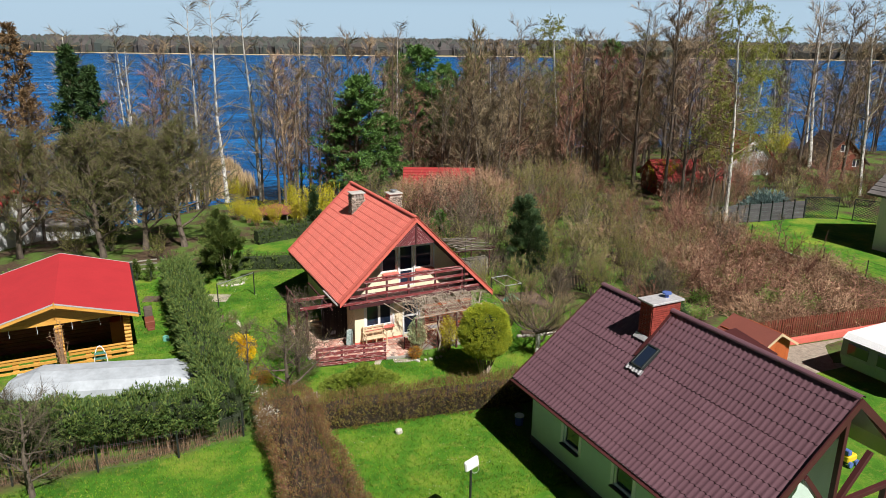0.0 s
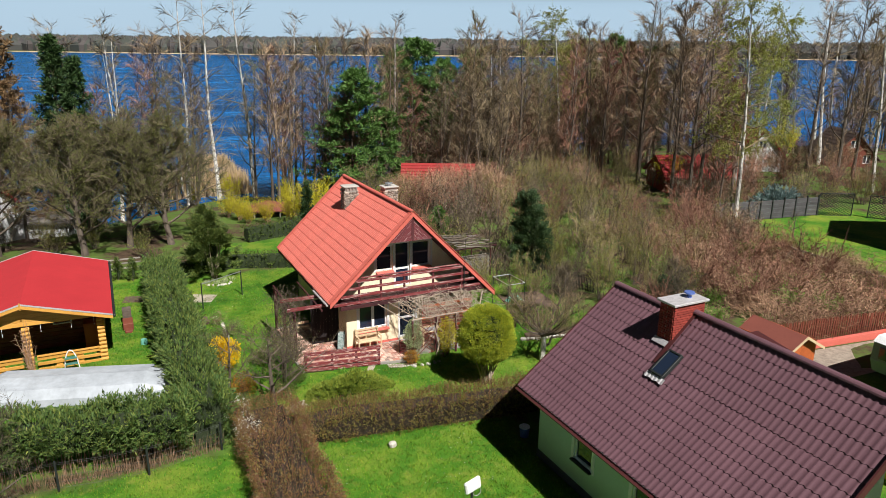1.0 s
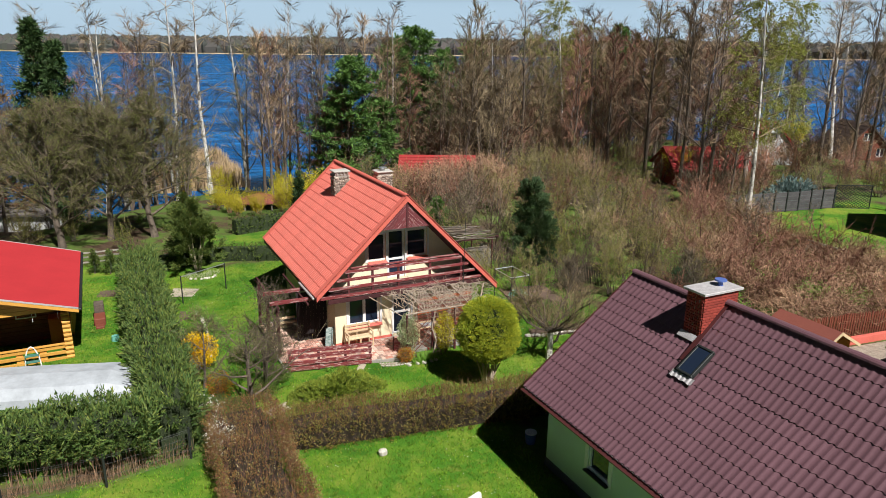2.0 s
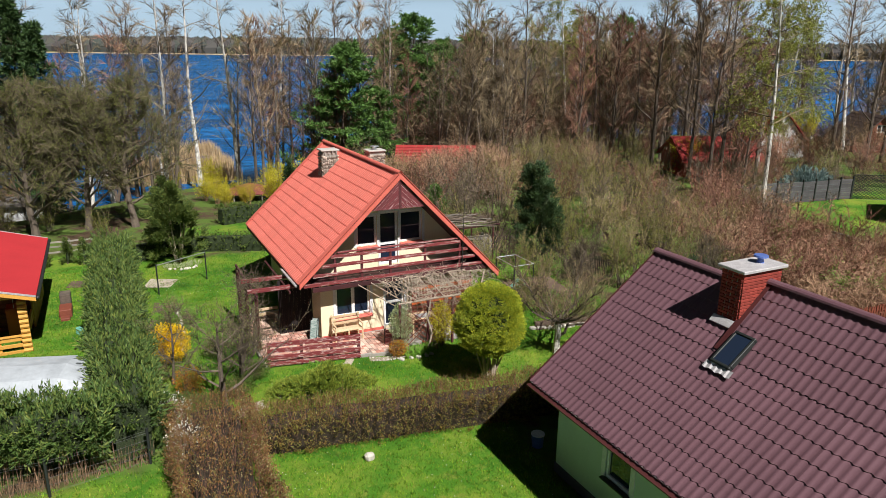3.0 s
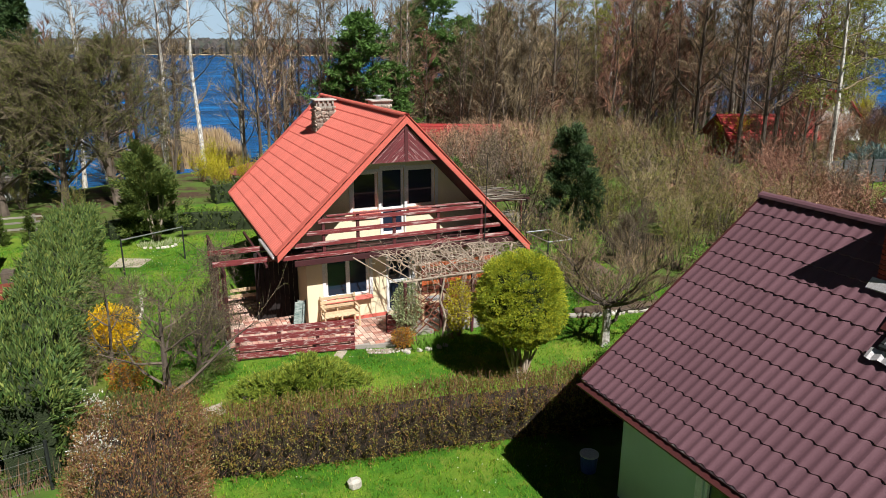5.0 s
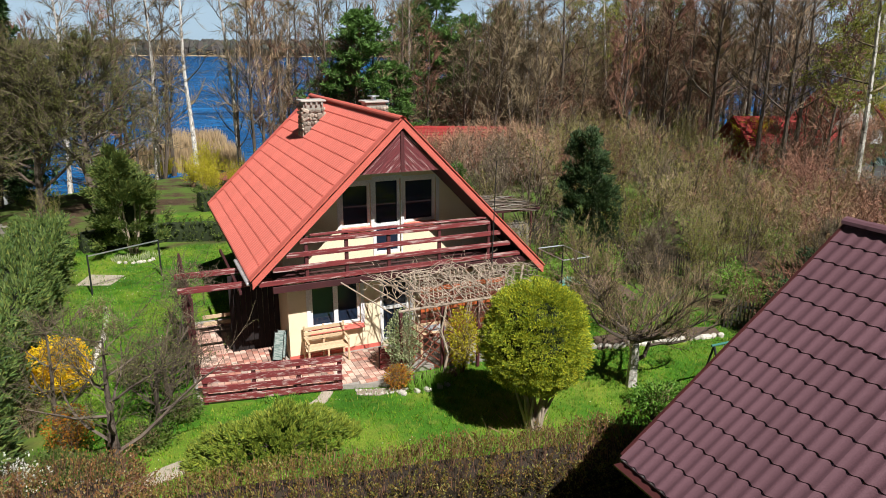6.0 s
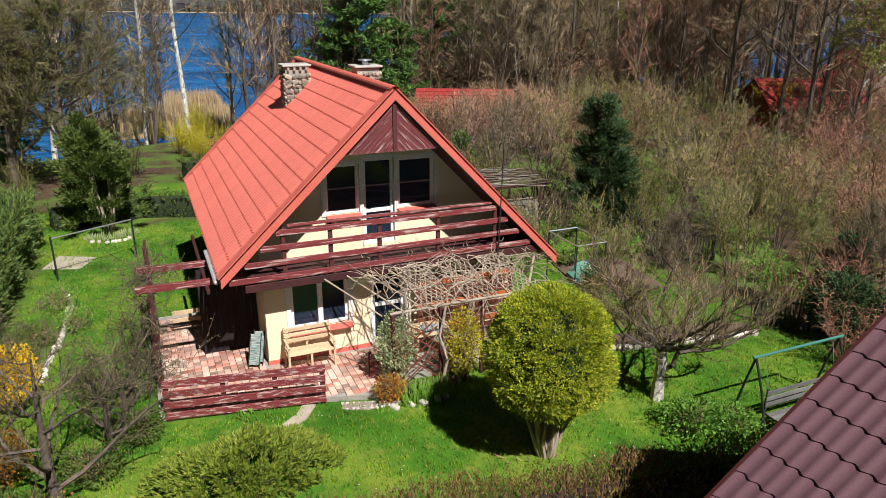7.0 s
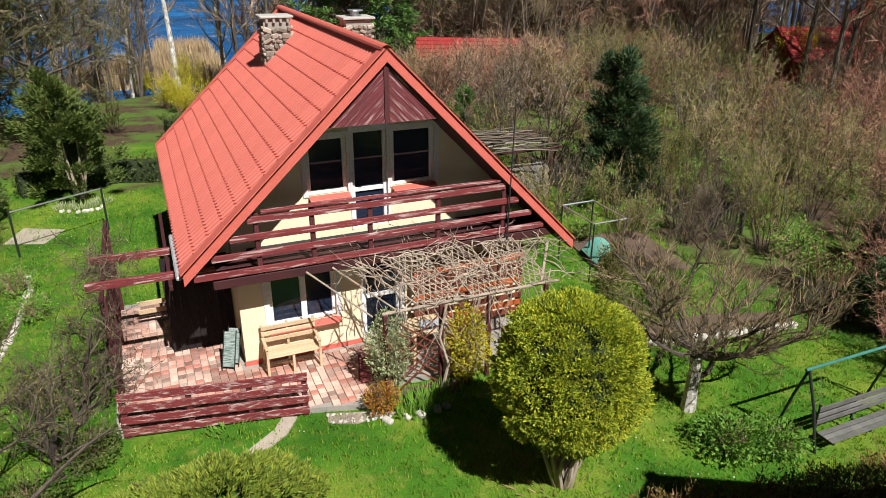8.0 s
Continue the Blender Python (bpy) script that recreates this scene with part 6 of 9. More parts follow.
def globe_thuja():
    x, y = 14.8, 27.0
    z0 = ground_z(x, y)
    c = (14.72, 27.0, 2.04)
    ob = thing("globe_thuja", (x, y, z0), "clipped golden-green globe thuja on bare stems", "shrub")
    rng = random.Random(70)
    for k in range(18):
        a, far = k * 0.63 + rng.uniform(-0.25, 0.25), rng.uniform(0.25, 0.75)
        stems = Geo()
        bend = rng.uniform(-0.12, 0.12)
        stems.tube([(x + 0.1 * math.cos(a), y + 0.1 * math.sin(a), z0 - 0.1), (x + (0.2 + bend) * math.cos(a), y + 0.22 * math.sin(a), z0 + rng.uniform(0.3, 0.5)), (x + far * math.cos(a + bend), y + far * math.sin(a + bend), 1.25)], [rng.uniform(0.035, 0.065), 0.035, 0.018], 6)
        part("stem", stems, MAT_VINE, ob)
    # dark lump inside the globe gives the shaded gaps by its colour
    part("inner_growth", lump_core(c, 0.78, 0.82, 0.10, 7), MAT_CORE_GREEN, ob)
    part("foliage", shell_geo(71, 70000, 0.052, clump_point(c, 1.14, 1.24, 7, 1600), None, 0.75, 0.1, 0.5), MAT_THUJA, ob)
    g = Geo()
    for k in range(40):
        a, r = rng.uniform(0, 6.28), rng.uniform(0.1, 0.8)
        g.spike((x + r * math.cos(a), y + r * math.sin(a), z0), (x + r * 1.3 * math.cos(a), y + r * 1.3 * math.sin(a), z0 + 0.15), 0.012)
    part("dry_growth", g, MAT_TWIG_TAN, ob)["kind"] = "stuff"


globe_thuja()


def spreading_juniper(at, rx, ry, h, n, mat, label, seed, spray=0.16):
    z0 = ground_z(*at)
    rng0 = random.Random(seed)

    heads = []
    for _ in range(300):
        a, r = rng0.uniform(0, 6.283), rng0.random() ** 0.68
        z = h * (1 - r ** 2.2) * (0.7 + 0.4 * noise.noise((math.cos(a) * r * 2.2 + seed, math.sin(a) * r * 2.2, 0)))
        o = Vector((math.cos(a) * (0.2 + r), math.sin(a) * (0.2 + r), 0.8)).normalized()
        heads.append((Vector((at[0] + rx * r * math.cos(a), at[1] + ry * r * math.sin(a), z0 + max(0.06, z * rng0.uniform(0.75, 1.1)))), o))

    def point(rng):
        p, o = heads[rng.randrange(len(heads))]
        k = rng.random()
        q = p + o * ((k - 0.5) * 2.4 * spray) + unit(rng) * (spray * 1.1 * (1.1 - k))
        q.z = max(q.z, z0 + 0.03)
        return q, o
    ob = thing("spreading_juniper", (*at, z0), label, "shrub")
    core = Geo()
    n_r = 20
    ring = [Vector((at[0] + rx * 0.7 * math.cos(k * 6.283 / n_r), at[1] + ry * 0.7 * math.sin(k * 6.283 / n_r), z0 - 0.02)) for k in range(n_r)]
    ring2 = [Vector((at[0] + rx * 0.4 * math.cos(k * 6.283 / n_r), at[1] + ry * 0.4 * math.sin(k * 6.283 / n_r), z0 + h * 0.12)) for k in range(n_r)]
    core.add(ring + ring2 + [Vector((at[0], at[1], z0 + h * 0.16))], [(k, (k + 1) % n_r, n_r + (k + 1) % n_r, n_r + k) for k in range(n_r)] + [(n_r + k, n_r + (k + 1) % n_r, 2 * n_r) for k in range(n_r)])
    for k in range(9):
        g = Geo()
        a = k * 0.7
        bough(g, rng0, (at[0], at[1], z0 - 0.03), (rx * math.cos(a), ry * math.sin(a), 0.35 * h), 0.75 * rx, 0.025, 5, 0.15, 0.02, 5)
        part("branch", g, MAT_BARK, ob)
    # dark mound painted as the shade under the sprays
    if h > 1:
        part("inner_growth", core, MAT_CORE_GREEN, ob)
    part("foliage", shell_geo(seed, n, spray, point, None, 0.7, 0.15, 0.3), mat, ob)
    return ob


spreading_juniper((9.5, 28.5), 1.7, 0.95, 0.85, 26000, MAT_JUNIPER_LIGHT, "low spreading light green juniper by the path", 81, 0.11)
spreading_juniper((53.5, 44.6), 3.6, 1.6, 1.9, 3000, MAT_JUNIPER_BLUE, "broad blue-green conifer behind the fence", 82, 0.35)


def upright_conifer(name, at, height, rx, n, mat, label, seed, spray=0.2, stems=True, tips=1):
    """A loose upright conifer with several leaders."""
    z0 = ground_z(*at)
    rng0 = random.Random(seed)
    leaders = [(rng0.uniform(-0.35, 0.35) * rx * (tips > 1), rng0.uniform(-0.35, 0.35) * rx * (tips > 1), rng0.uniform(0.8, 1.0)) for _ in range(tips)]
    base = 0.12 * height if stems else 0.0

    clumps = []
    for i in range(int(26 * height)):
        lx, ly, k = leaders[rng0.randrange(tips)]
        f = rng0.random() ** 0.85
        a = rng0.uniform(0, 6.283)
        prof = (math.sin(math.pi * min(1, 0.30 + f * 0.70)) ** 0.9 * (1 - f * 0.3) + 0.04 if stems else (1 - f) ** 0.95 * min(1, 0.5 + 3 * f) + 0.03) * rx * rng0.uniform(0.55, 1.15)
        clumps.append((Vector((at[0] + lx * (0.4 + f) + prof * math.cos(a), at[1] + ly * (0.4 + f) + prof * math.sin(a), z0 + base + f * (height * k - base))), Vector((math.cos(a), math.sin(a), 0.45)), 0.10 * rx + 0.09))

    def point(rng):
        c, o, r = clumps[rng.randrange(len(clumps))]
        off = unit(rng) * (r * rng.random() ** 0.5)
        return c + off + o * rng.uniform(-0.3, 0.15) * r * 3, (o + off / r * 0.6)
    ob = thing(name, (*at, z0), label, "tree" if height > 2 else "shrub")
    g = Geo()
    for k in range(6 if stems else 1):
        a = k * 1.05
        d = 0.3 * rx if stems else 0
        g.tube([(at[0] + 0.1 * math.cos(a), at[1] + 0.1 * math.sin(a), z0 - 0.1), (at[0] + d * math.cos(a), at[1] + d * math.sin(a), z0 + height * 0.4), (at[0] + d * math.cos(a), at[1] + d * math.sin(a), z0 + height * 0.8)], [0.05, 0.035, 0.01], 5)
    part("branchwork", g, MAT_VINE if stems else MAT_BARK, ob)
    # dark inner cone, its colour standing for shade within the crown
    core = Geo()
    k = 10
    prof = [(0.12, 0.10), (0.3, 0.18), (0.5, 0.13), (0.65, 0.07), (0.8, 0.015)]
    for f, r in prof:
        for i in range(k):
            core.v.append((at[0] + rx * r * math.cos(i * 6.283 / k), at[1] + rx * r * math.sin(i * 6.283 / k), z0 + base + f * (height - base) * 0.95))
    for j in range(len(prof) - 1):
        for i in range(k):
            core.f.append((j * k + i, j * k + (i + 1) % k, (j + 1) * k + (i + 1) % k, (j + 1) * k + i))
    core.f.append(tuple(range(k))[::-1])
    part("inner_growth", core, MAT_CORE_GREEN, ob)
    part("foliage", shell_geo(seed, n, spray, point, None, 0.6, 0.35, 0.36), mat, ob)
    return ob


upright_conifer("juniper_tree", (7.04, 46.02), 4.5, 1.45, 24000, MAT_JUNIPER, "dark green multi-stemmed juniper on the lawn", 83, 0.15, True, 4)
upright_conifer("cypress_tree", (25.05, 39.12), 5.6, 1.45, 26000, MAT_CYPRESS, "dark green columnar cypress with several tips", 84, 0.15, False, 3)
upright_conifer("young_spruce", (22.6, 47.5), 3.0, 1.2, 8000, MAT_NEEDLE, "young green spruce among the shrubs", 85, 0.16, False, 1)
upright_conifer("cypress_tree", (15.3, 55.2), 3.8, 0.65, 3000, MAT_CYPRESS, "slender dark columnar cypress", 86, 0.2, False, 1)
upright_conifer("dark_yew", (28.2, 31.2), 1.9, 1.0, 4000, MAT_CYPRESS, "dark clipped yew behind the paling", 87, 0.16, False, 2)
first_small = upright_conifer("small_thuja", (-0.3, 48.0), 1.3, 0.38, 900, MAT_HEDGE_GREEN, "small green thuja in a row", 88, 0.14, False, 1)
for x, y in ((0.8, 47.6), (1.9, 47.8), (2.7, 47.4), (-1.6, 48.3)):
    again(first_small, x, y, x, 1.0)


def leafy_bush(name, at, rx, h, n, leaf, mat, label, seed, wood=MAT_TWIG, wide=0.7, z_off=0.0):
    z0 = ground_z(*at) + z_off
    c = (at[0], at[1], z0 + h * 0.56)
    ob = thing(name, (*at, z0), label, "shrub")
    w, f, _ = shrub_geo(seed, h * 0.95, rx * 0.9, 16, 5, 4, 0.012, 0.005, twig_len=0.2, near=True)
    shift = Matrix.Translation((at[0], at[1], z0))
    part("branchwork", turned(w, shift), wood, ob)
    part("twig_mass", turned(f, shift), wood, ob)

    def point(rng):
        o = unit(rng)
        k = rng.random() ** 0.4
        p = Vector((c[0] + o.x * rx * k, c[1] + o.y * rx * k, c[2] + o.z * h * 0.48 * k))
        return bumpy(p, o, 0.3 * rx, 3.0, seed), o
    part("foliage", shell_geo(seed, n, leaf, point, None, 0.9, 0.2, wide), mat, ob)
    return ob


leafy_bush("forsythia", (5.4, 32.6), 0.68, 1.4, 4600, 0.07, MAT_BLOOM_YELLOW, "forsythia in full yellow bloom", 91)
leafy_bush("bronze_shrub", (5.75, 29.9), 0.5, 1.0, 1500, 0.05, MAT_LEAF_ORANGE, "small shrub with orange-bronze leaves", 92)
leafy_bush("variegated_shrub", (13.05, 30.35), 0.42, 1.75, 2800, 0.06, MAT_LEAF_VARIEG, "pale variegated upright shrub at the terrace", 93)
leafy_bush("golden_shrub", (14.55, 30.1), 0.46, 1.65, 2400, 0.06, MAT_LEAF_GOLD, "yellow-leaved shrub on the trellis", 94)
leafy_bush("orange_shrub", (12.72, 29.85), 0.32, 0.62, 900, 0.05, MAT_LEAF_ORANGE, "orange and yellow spring shrub", 95)
leafy_bush("forsythia", (4.9, 30.9), 0.4, 1.1, 500, 0.05, MAT_LEAF_OLIVE, "half-bare budding shrub beside the hedge", 96)
leafy_bush("green_shrub", (17.82, 26.54), 0.62, 0.62, 1500, 0.075, MAT_LEAF_MID, "low fresh green shrub on the lawn", 97)
leafy_bush("green_shrub", (18.54, 26.23), 0.5, 0.5, 900, 0.075, MAT_LEAF_MID, "low fresh green shrub near the swing", 98)
leafy_bush("olive_shrub", (18.99, 31.64), 0.42, 1.75, 3000, 0.06, MAT_LEAF_OLIVE, "narrow olive-green shrub beside the cottage beds", 151)
leafy_bush("green_shrub", (6.5, 36.4), 0.5, 0.6, 700, 0.06, MAT_LEAF_GREEN, "small green shrub in the edged bed", 99)
leafy_bush("green_shrub", (6.0, 38.0), 0.5, 0.7, 700, 0.06, MAT_LEAF_GREEN, "small green shrub in the long bed", 100)
leafy_bush("green_shrub", (20.2, 31.2), 0.9, 1.0, 1500, 0.07, MAT_HEDGE_GREEN, "bushy green shrub behind the apple tree", 101)
leafy_bush("green_shrub", (25.22, 42.32), 0.9, 0.8, 2200, 0.08, MAT_LEAF_GREEN, "bright green bush beside the wood store", 102)
for k, (x, y, rx, h) in enumerate(((6.1, 28.5, 0.6, 0.5), (7.1, 29.5, 0.6, 0.55), (7.9, 30.5, 0.5, 0.5), (5.5, 28.9, 0.5, 0.6), (6.9, 32.6, 0.45, 0.6), (5.3, 34.6, 0.5, 0.7), (5.6, 35.6, 0.5, 0.6))):
    leafy_bush("low_shrub", (x, y), rx, h, 1500, 0.055, MAT_HEDGE_GREEN, "low dark green garden plant beside the path", 140 + k)
leafy_bush("blossom_shrub", (4.95, 27.9), 0.6, 1.2, 1100, 0.05, MAT_BLOOM_WHITE, "white-blossomed shrub in the hedge corner", 103)
leafy_bush("hazel_shrub", (5.2, 26.0), 0.5, 1.35, 500, 0.05, MAT_BLOOM_WHITE, "white-blossomed spray through the hedge", 104)


for k, (x, y, rx, h, n) in enumerate(((24.2, 28.3, 0.8, 1.8, 8000), (25.2, 27.0, 1.0, 2.0, 8000), (24.0, 26.2, 0.8, 1.6, 6000))):
    leafy_bush("evergreen_shrub", (x, y), rx, h, n, 0.075, MAT_CYPRESS, "dense dark evergreen bush at the garden edge", 105 + k)


for x, y, s in ((23.2, 27.3, 0.62), (23.0, 26.2, 0.55), (24.2, 29.6, 0.6), (25.6, 29.2, 0.7), (26.8, 30.0, 0.75)):
    again(thick_c, x, y, x * 3, s)


def flower_clump(at, n, h, mat, label, seed, name="leafy_perennial", blooms=None):
    rng = random.Random(seed)
    z0 = ground_z(*at)
    g = Geo()
    for _ in range(n):
        a, r = rng.uniform(0, 6.283), 0.35 * math.sqrt(rng.random())
        p = Vector((at[0] + r * math.cos(a), at[1] + r * math.sin(a), z0))
        d = Vector((math.cos(a) * rng.uniform(0, 0.7), math.sin(a) * rng.uniform(0, 0.7), 1)).normalized()
        g.leaf(p, d, d.orthogonal().normalized(), 0.035, h * rng.uniform(0.6, 1.2))
    ob = thing(name, (*at, z0), label, "plant")
    part("foliage", g, mat, ob)
    if blooms:
        g = Geo()
        for _ in range(blooms[1]):
            p = Vector((at[0] + rng.uniform(-0.3, 0.3), at[1] + rng.uniform(-0.2, 0.2), z0 + h * 1.05))
            for k in range(4):
                g.leaf(p, (math.cos(k * 1.57) * 0.4, math.sin(k * 1.57) * 0.4, 0.9), (-math.sin(k * 1.57), math.cos(k * 1.57), 0), 0.04, 0.06)
        part("flower_head", g, blooms[0], ob, "red tulip heads")
    return ob


flower_clump((13.25, 29.75), 130, 0.33, MAT_LEAF_GREEN, "clump of green iris leaves", 111)
flower_clump((13.65, 29.8), 110, 0.32, MAT_LEAF_GREEN, "green tulip leaves with red blooms", 112, "tulip_clump", (MAT_FELT_RED, 2))
flower_clump((14.0, 29.85), 90, 0.30, MAT_LEAF_GREEN, "clump of fresh green leaves", 113)
flower_clump((10.05, 30.45), 70, 0.16, MAT_LEAF_GREEN, "low green plant at the terrace edge", 114)
for k, (x, y) in enumerate(((6.6, 45.0), (7.2, 44.8), (7.7, 45.1))):
    flower_clump((x, y), 70, 0.25, MAT_LEAF_VARIEG, "pale hosta clump under the juniper", 120 + k)


def grass_cover():
    rng = random.Random(130)
    g = Geo()
    count = 0
    while count < 260000:
        x, y = rng.uniform(-7, 24), 19 + 28 * rng.random() ** 1.3
        if wild_at(x, y) > 0.4 or (10.6 < x < 16.8 and 32 < y < 40.2) or (8.3 < x < 13.1 and 30.6 < y < 36):
            continue
        tuft = noise.noise((x * 5.5, y * 5.5, 4))
        if rng.random() > 0.62 + tuft * 1.1:
            continue
        count += 1
        z = ground_z(x, y)
        a = rng.uniform(0, 6.283)
        h = rng.uniform(0.025, 0.07) * (1.1 + 0.7 * tuft)
        w = 0.011
        n = len(g.v)
        g.v.extend(((x - w * math.cos(a), y - w * math.sin(a), z), (x + w * math.cos(a), y + w * math.sin(a), z), (x + h * 0.6 * math.sin(a), y - h * 0.6 * math.cos(a), z + h)))
        g.f.append((n, n + 1, n + 2))
    d = Geo()
    for _ in range(1600):
        x, y = rng.uniform(4.5, 20), rng.uniform(19.5, 45)
        if wild_at(x, y) > 0.3 or noise.noise((x * 0.4, y * 0.4, 9)) < 0.05 or (10.6 < x < 16.8 and 32 < y < 40.2) or (8.3 < x < 13.1 and 30 < y < 36):
            continue
        z = ground_z(x, y) + 0.05
        d.quad((x - 0.014, y, z), (x, y - 0.014, z), (x + 0.014, y, z + 0.006), (x, y + 0.014, z + 0.006))
    single("daisies", d, MAT_BLOOM_WHITE, "tiny white daisies scattered over the lawn", "flowers", kind="stuff")
    single("grass", g, MAT_GRASS_BLADE, "short spring lawn grass", "grass", kind="stuff")
    g = Geo()
    rng = random.Random(131)
    for k in range(20000):
        u, v = uv_of(*(rng.uniform(4, 17), rng.uniform(82, 106)))
        x, y = xy_of(u, v)
        if rng.random() > smooth01(0.4 + noise.noise((x * 0.25, y * 0.25, 2)) * 2.2) or not (-36 < u < -19):
            continue
        z = LAKE_Z
        a = rng.uniform(0, 6.283)
        h = rng.uniform(1.0, 1.9)
        n = len(g.v)
        g.v.extend(((x - 0.05 * math.cos(a), y - 0.05 * math.sin(a), z), (x + 0.05 * math.cos(a), y + 0.05 * math.sin(a), z), (x + 0.3 * math.sin(a), y - 0.3 * math.cos(a), z + h)))
        g.f.append((n, n + 1, n + 2))
    single("reeds", g, MAT_REED, "pale dry reed bed in the shallows", "reeds", kind="stuff")


grass_cover()

# ---- terrace and the things round the cottage ----
def skewed(x):
    """The terrace's front edge."""
    return 30.92 - (x - 8.3) * 0.185 if x < 11.6 else 30.31 - (x - 11.6) * 0.28


def build_terrace():
    ob = thing("terrace", (10.5, 31.5, -0.12), "terrace of pink and cream square pavers", "terrace", kind="structure")
    g = Geo()
    edge = [(8.25, 35.9), (8.25, skewed(8.25)), (11.6, skewed(11.6)), (12.55, skewed(12.55)), (13.0, 30.55), (16.9, 30.4), (16.9, 32.19), (10.64, 32.19), (10.64, 35.9)]
    g.prism([(x, y, -0.25) for x, y in edge], (0, 0, 0.27))
    part("slab", g, MAT_MORTAR, ob, "concrete terrace edge")
    s = 0.15
    gp = Geo()
    gp.frame_box((0, 0, 0), (1, 0, 0), (0, 1, 0), (0, 0, 1), s / 2 - 0.003, s / 2 - 0.003, 0.025, 0.005)
    me = mesh_of("paver", gp, MAT_PAVER)
    gq = Geo()
    gq.frame_box((0, 0, 0), (1, 0, 0), (0, 1, 0), (0, 0, 1), s / 2 - 0.003, s / 2 - 0.003, 0.025, 0.005)
    me_pale = mesh_of("paver", gq, MAT_PAVER_PALE)
    rng = random.Random(140)
    count, rest = 0, Geo()
    for i in range(35):
        for j in range(40):
            x, y = 8.38 + i * s, 30.0 + j * s
            if y - s / 2 < skewed(x) + 0.02 or x > 13.3 or (x > 10.5 and y > 32.05) or y > 35.6 or (x > 12.6 and y < 30.65):
                continue
            count += 1
            if count % 4 or y > 33.6:
                rest.box(x - s / 2 + 0.006, x + s / 2 - 0.006, y - s / 2 + 0.006, y + s / 2 - 0.006, 0.005, 0.055, 0.006)
                continue
            shared("paver", me_pale if rng.random() < 0.35 else me, ob, (x, y, 0.03 + rng.uniform(-0.003, 0.003)))
    r = part("paving", rest, MAT_PAVER_REST, ob)
    r["kind"] = "stuff"
    return ob


def front_fence():
    a, b = Vector((8.36, 30.86, 0)), Vector((11.48, 30.28, 0))
    ob = thing("terrace_fence", (*((a + b) / 2).xy, -0.12), "low wine-red board fence along the terrace edge", "fence")
    for z, h in ((0.04, 0.155), (0.28, 0.155), (0.52, 0.155), (0.75, 0.17)):
        g = Geo()
        g.beam(a + Vector((0, 0, z)), b + Vector((0, 0, z)), 0.03, h)
        part("board", g, MAT_WOOD_WINE, ob)
    for t in (0.02, 0.36, 0.68, 0.98):
        p = a.lerp(b, t) + Vector((0.005, 0.034, 0))
        g = Geo()
        g.box(p.x - 0.05, p.x + 0.05, p.y - 0.018, p.y + 0.018, -0.16, 0.80, 0.006)
        part("post", g, MAT_WOOD_WINE_POST, ob)
    c = thing("terrace_fence", (12.75, 30.75, 0.02), "short wine-red board screen beside the step", "fence")
    for z in (0.12, 0.27, 0.42, 0.57):
        g = Geo()
        g.beam((12.58, 30.72, z), (13.0, 30.5, z), 0.03, 0.12)
        part("board", g, MAT_WOOD_WINE, c)
    for x, y in ((12.6, 30.76), (12.98, 30.56)):
        g = Geo()
        g.box(x - 0.03, x + 0.03, y - 0.0, y + 0.06, 0.0, 0.64, 0.005)
        part("post", g, MAT_WOOD_WINE_DARK, c)


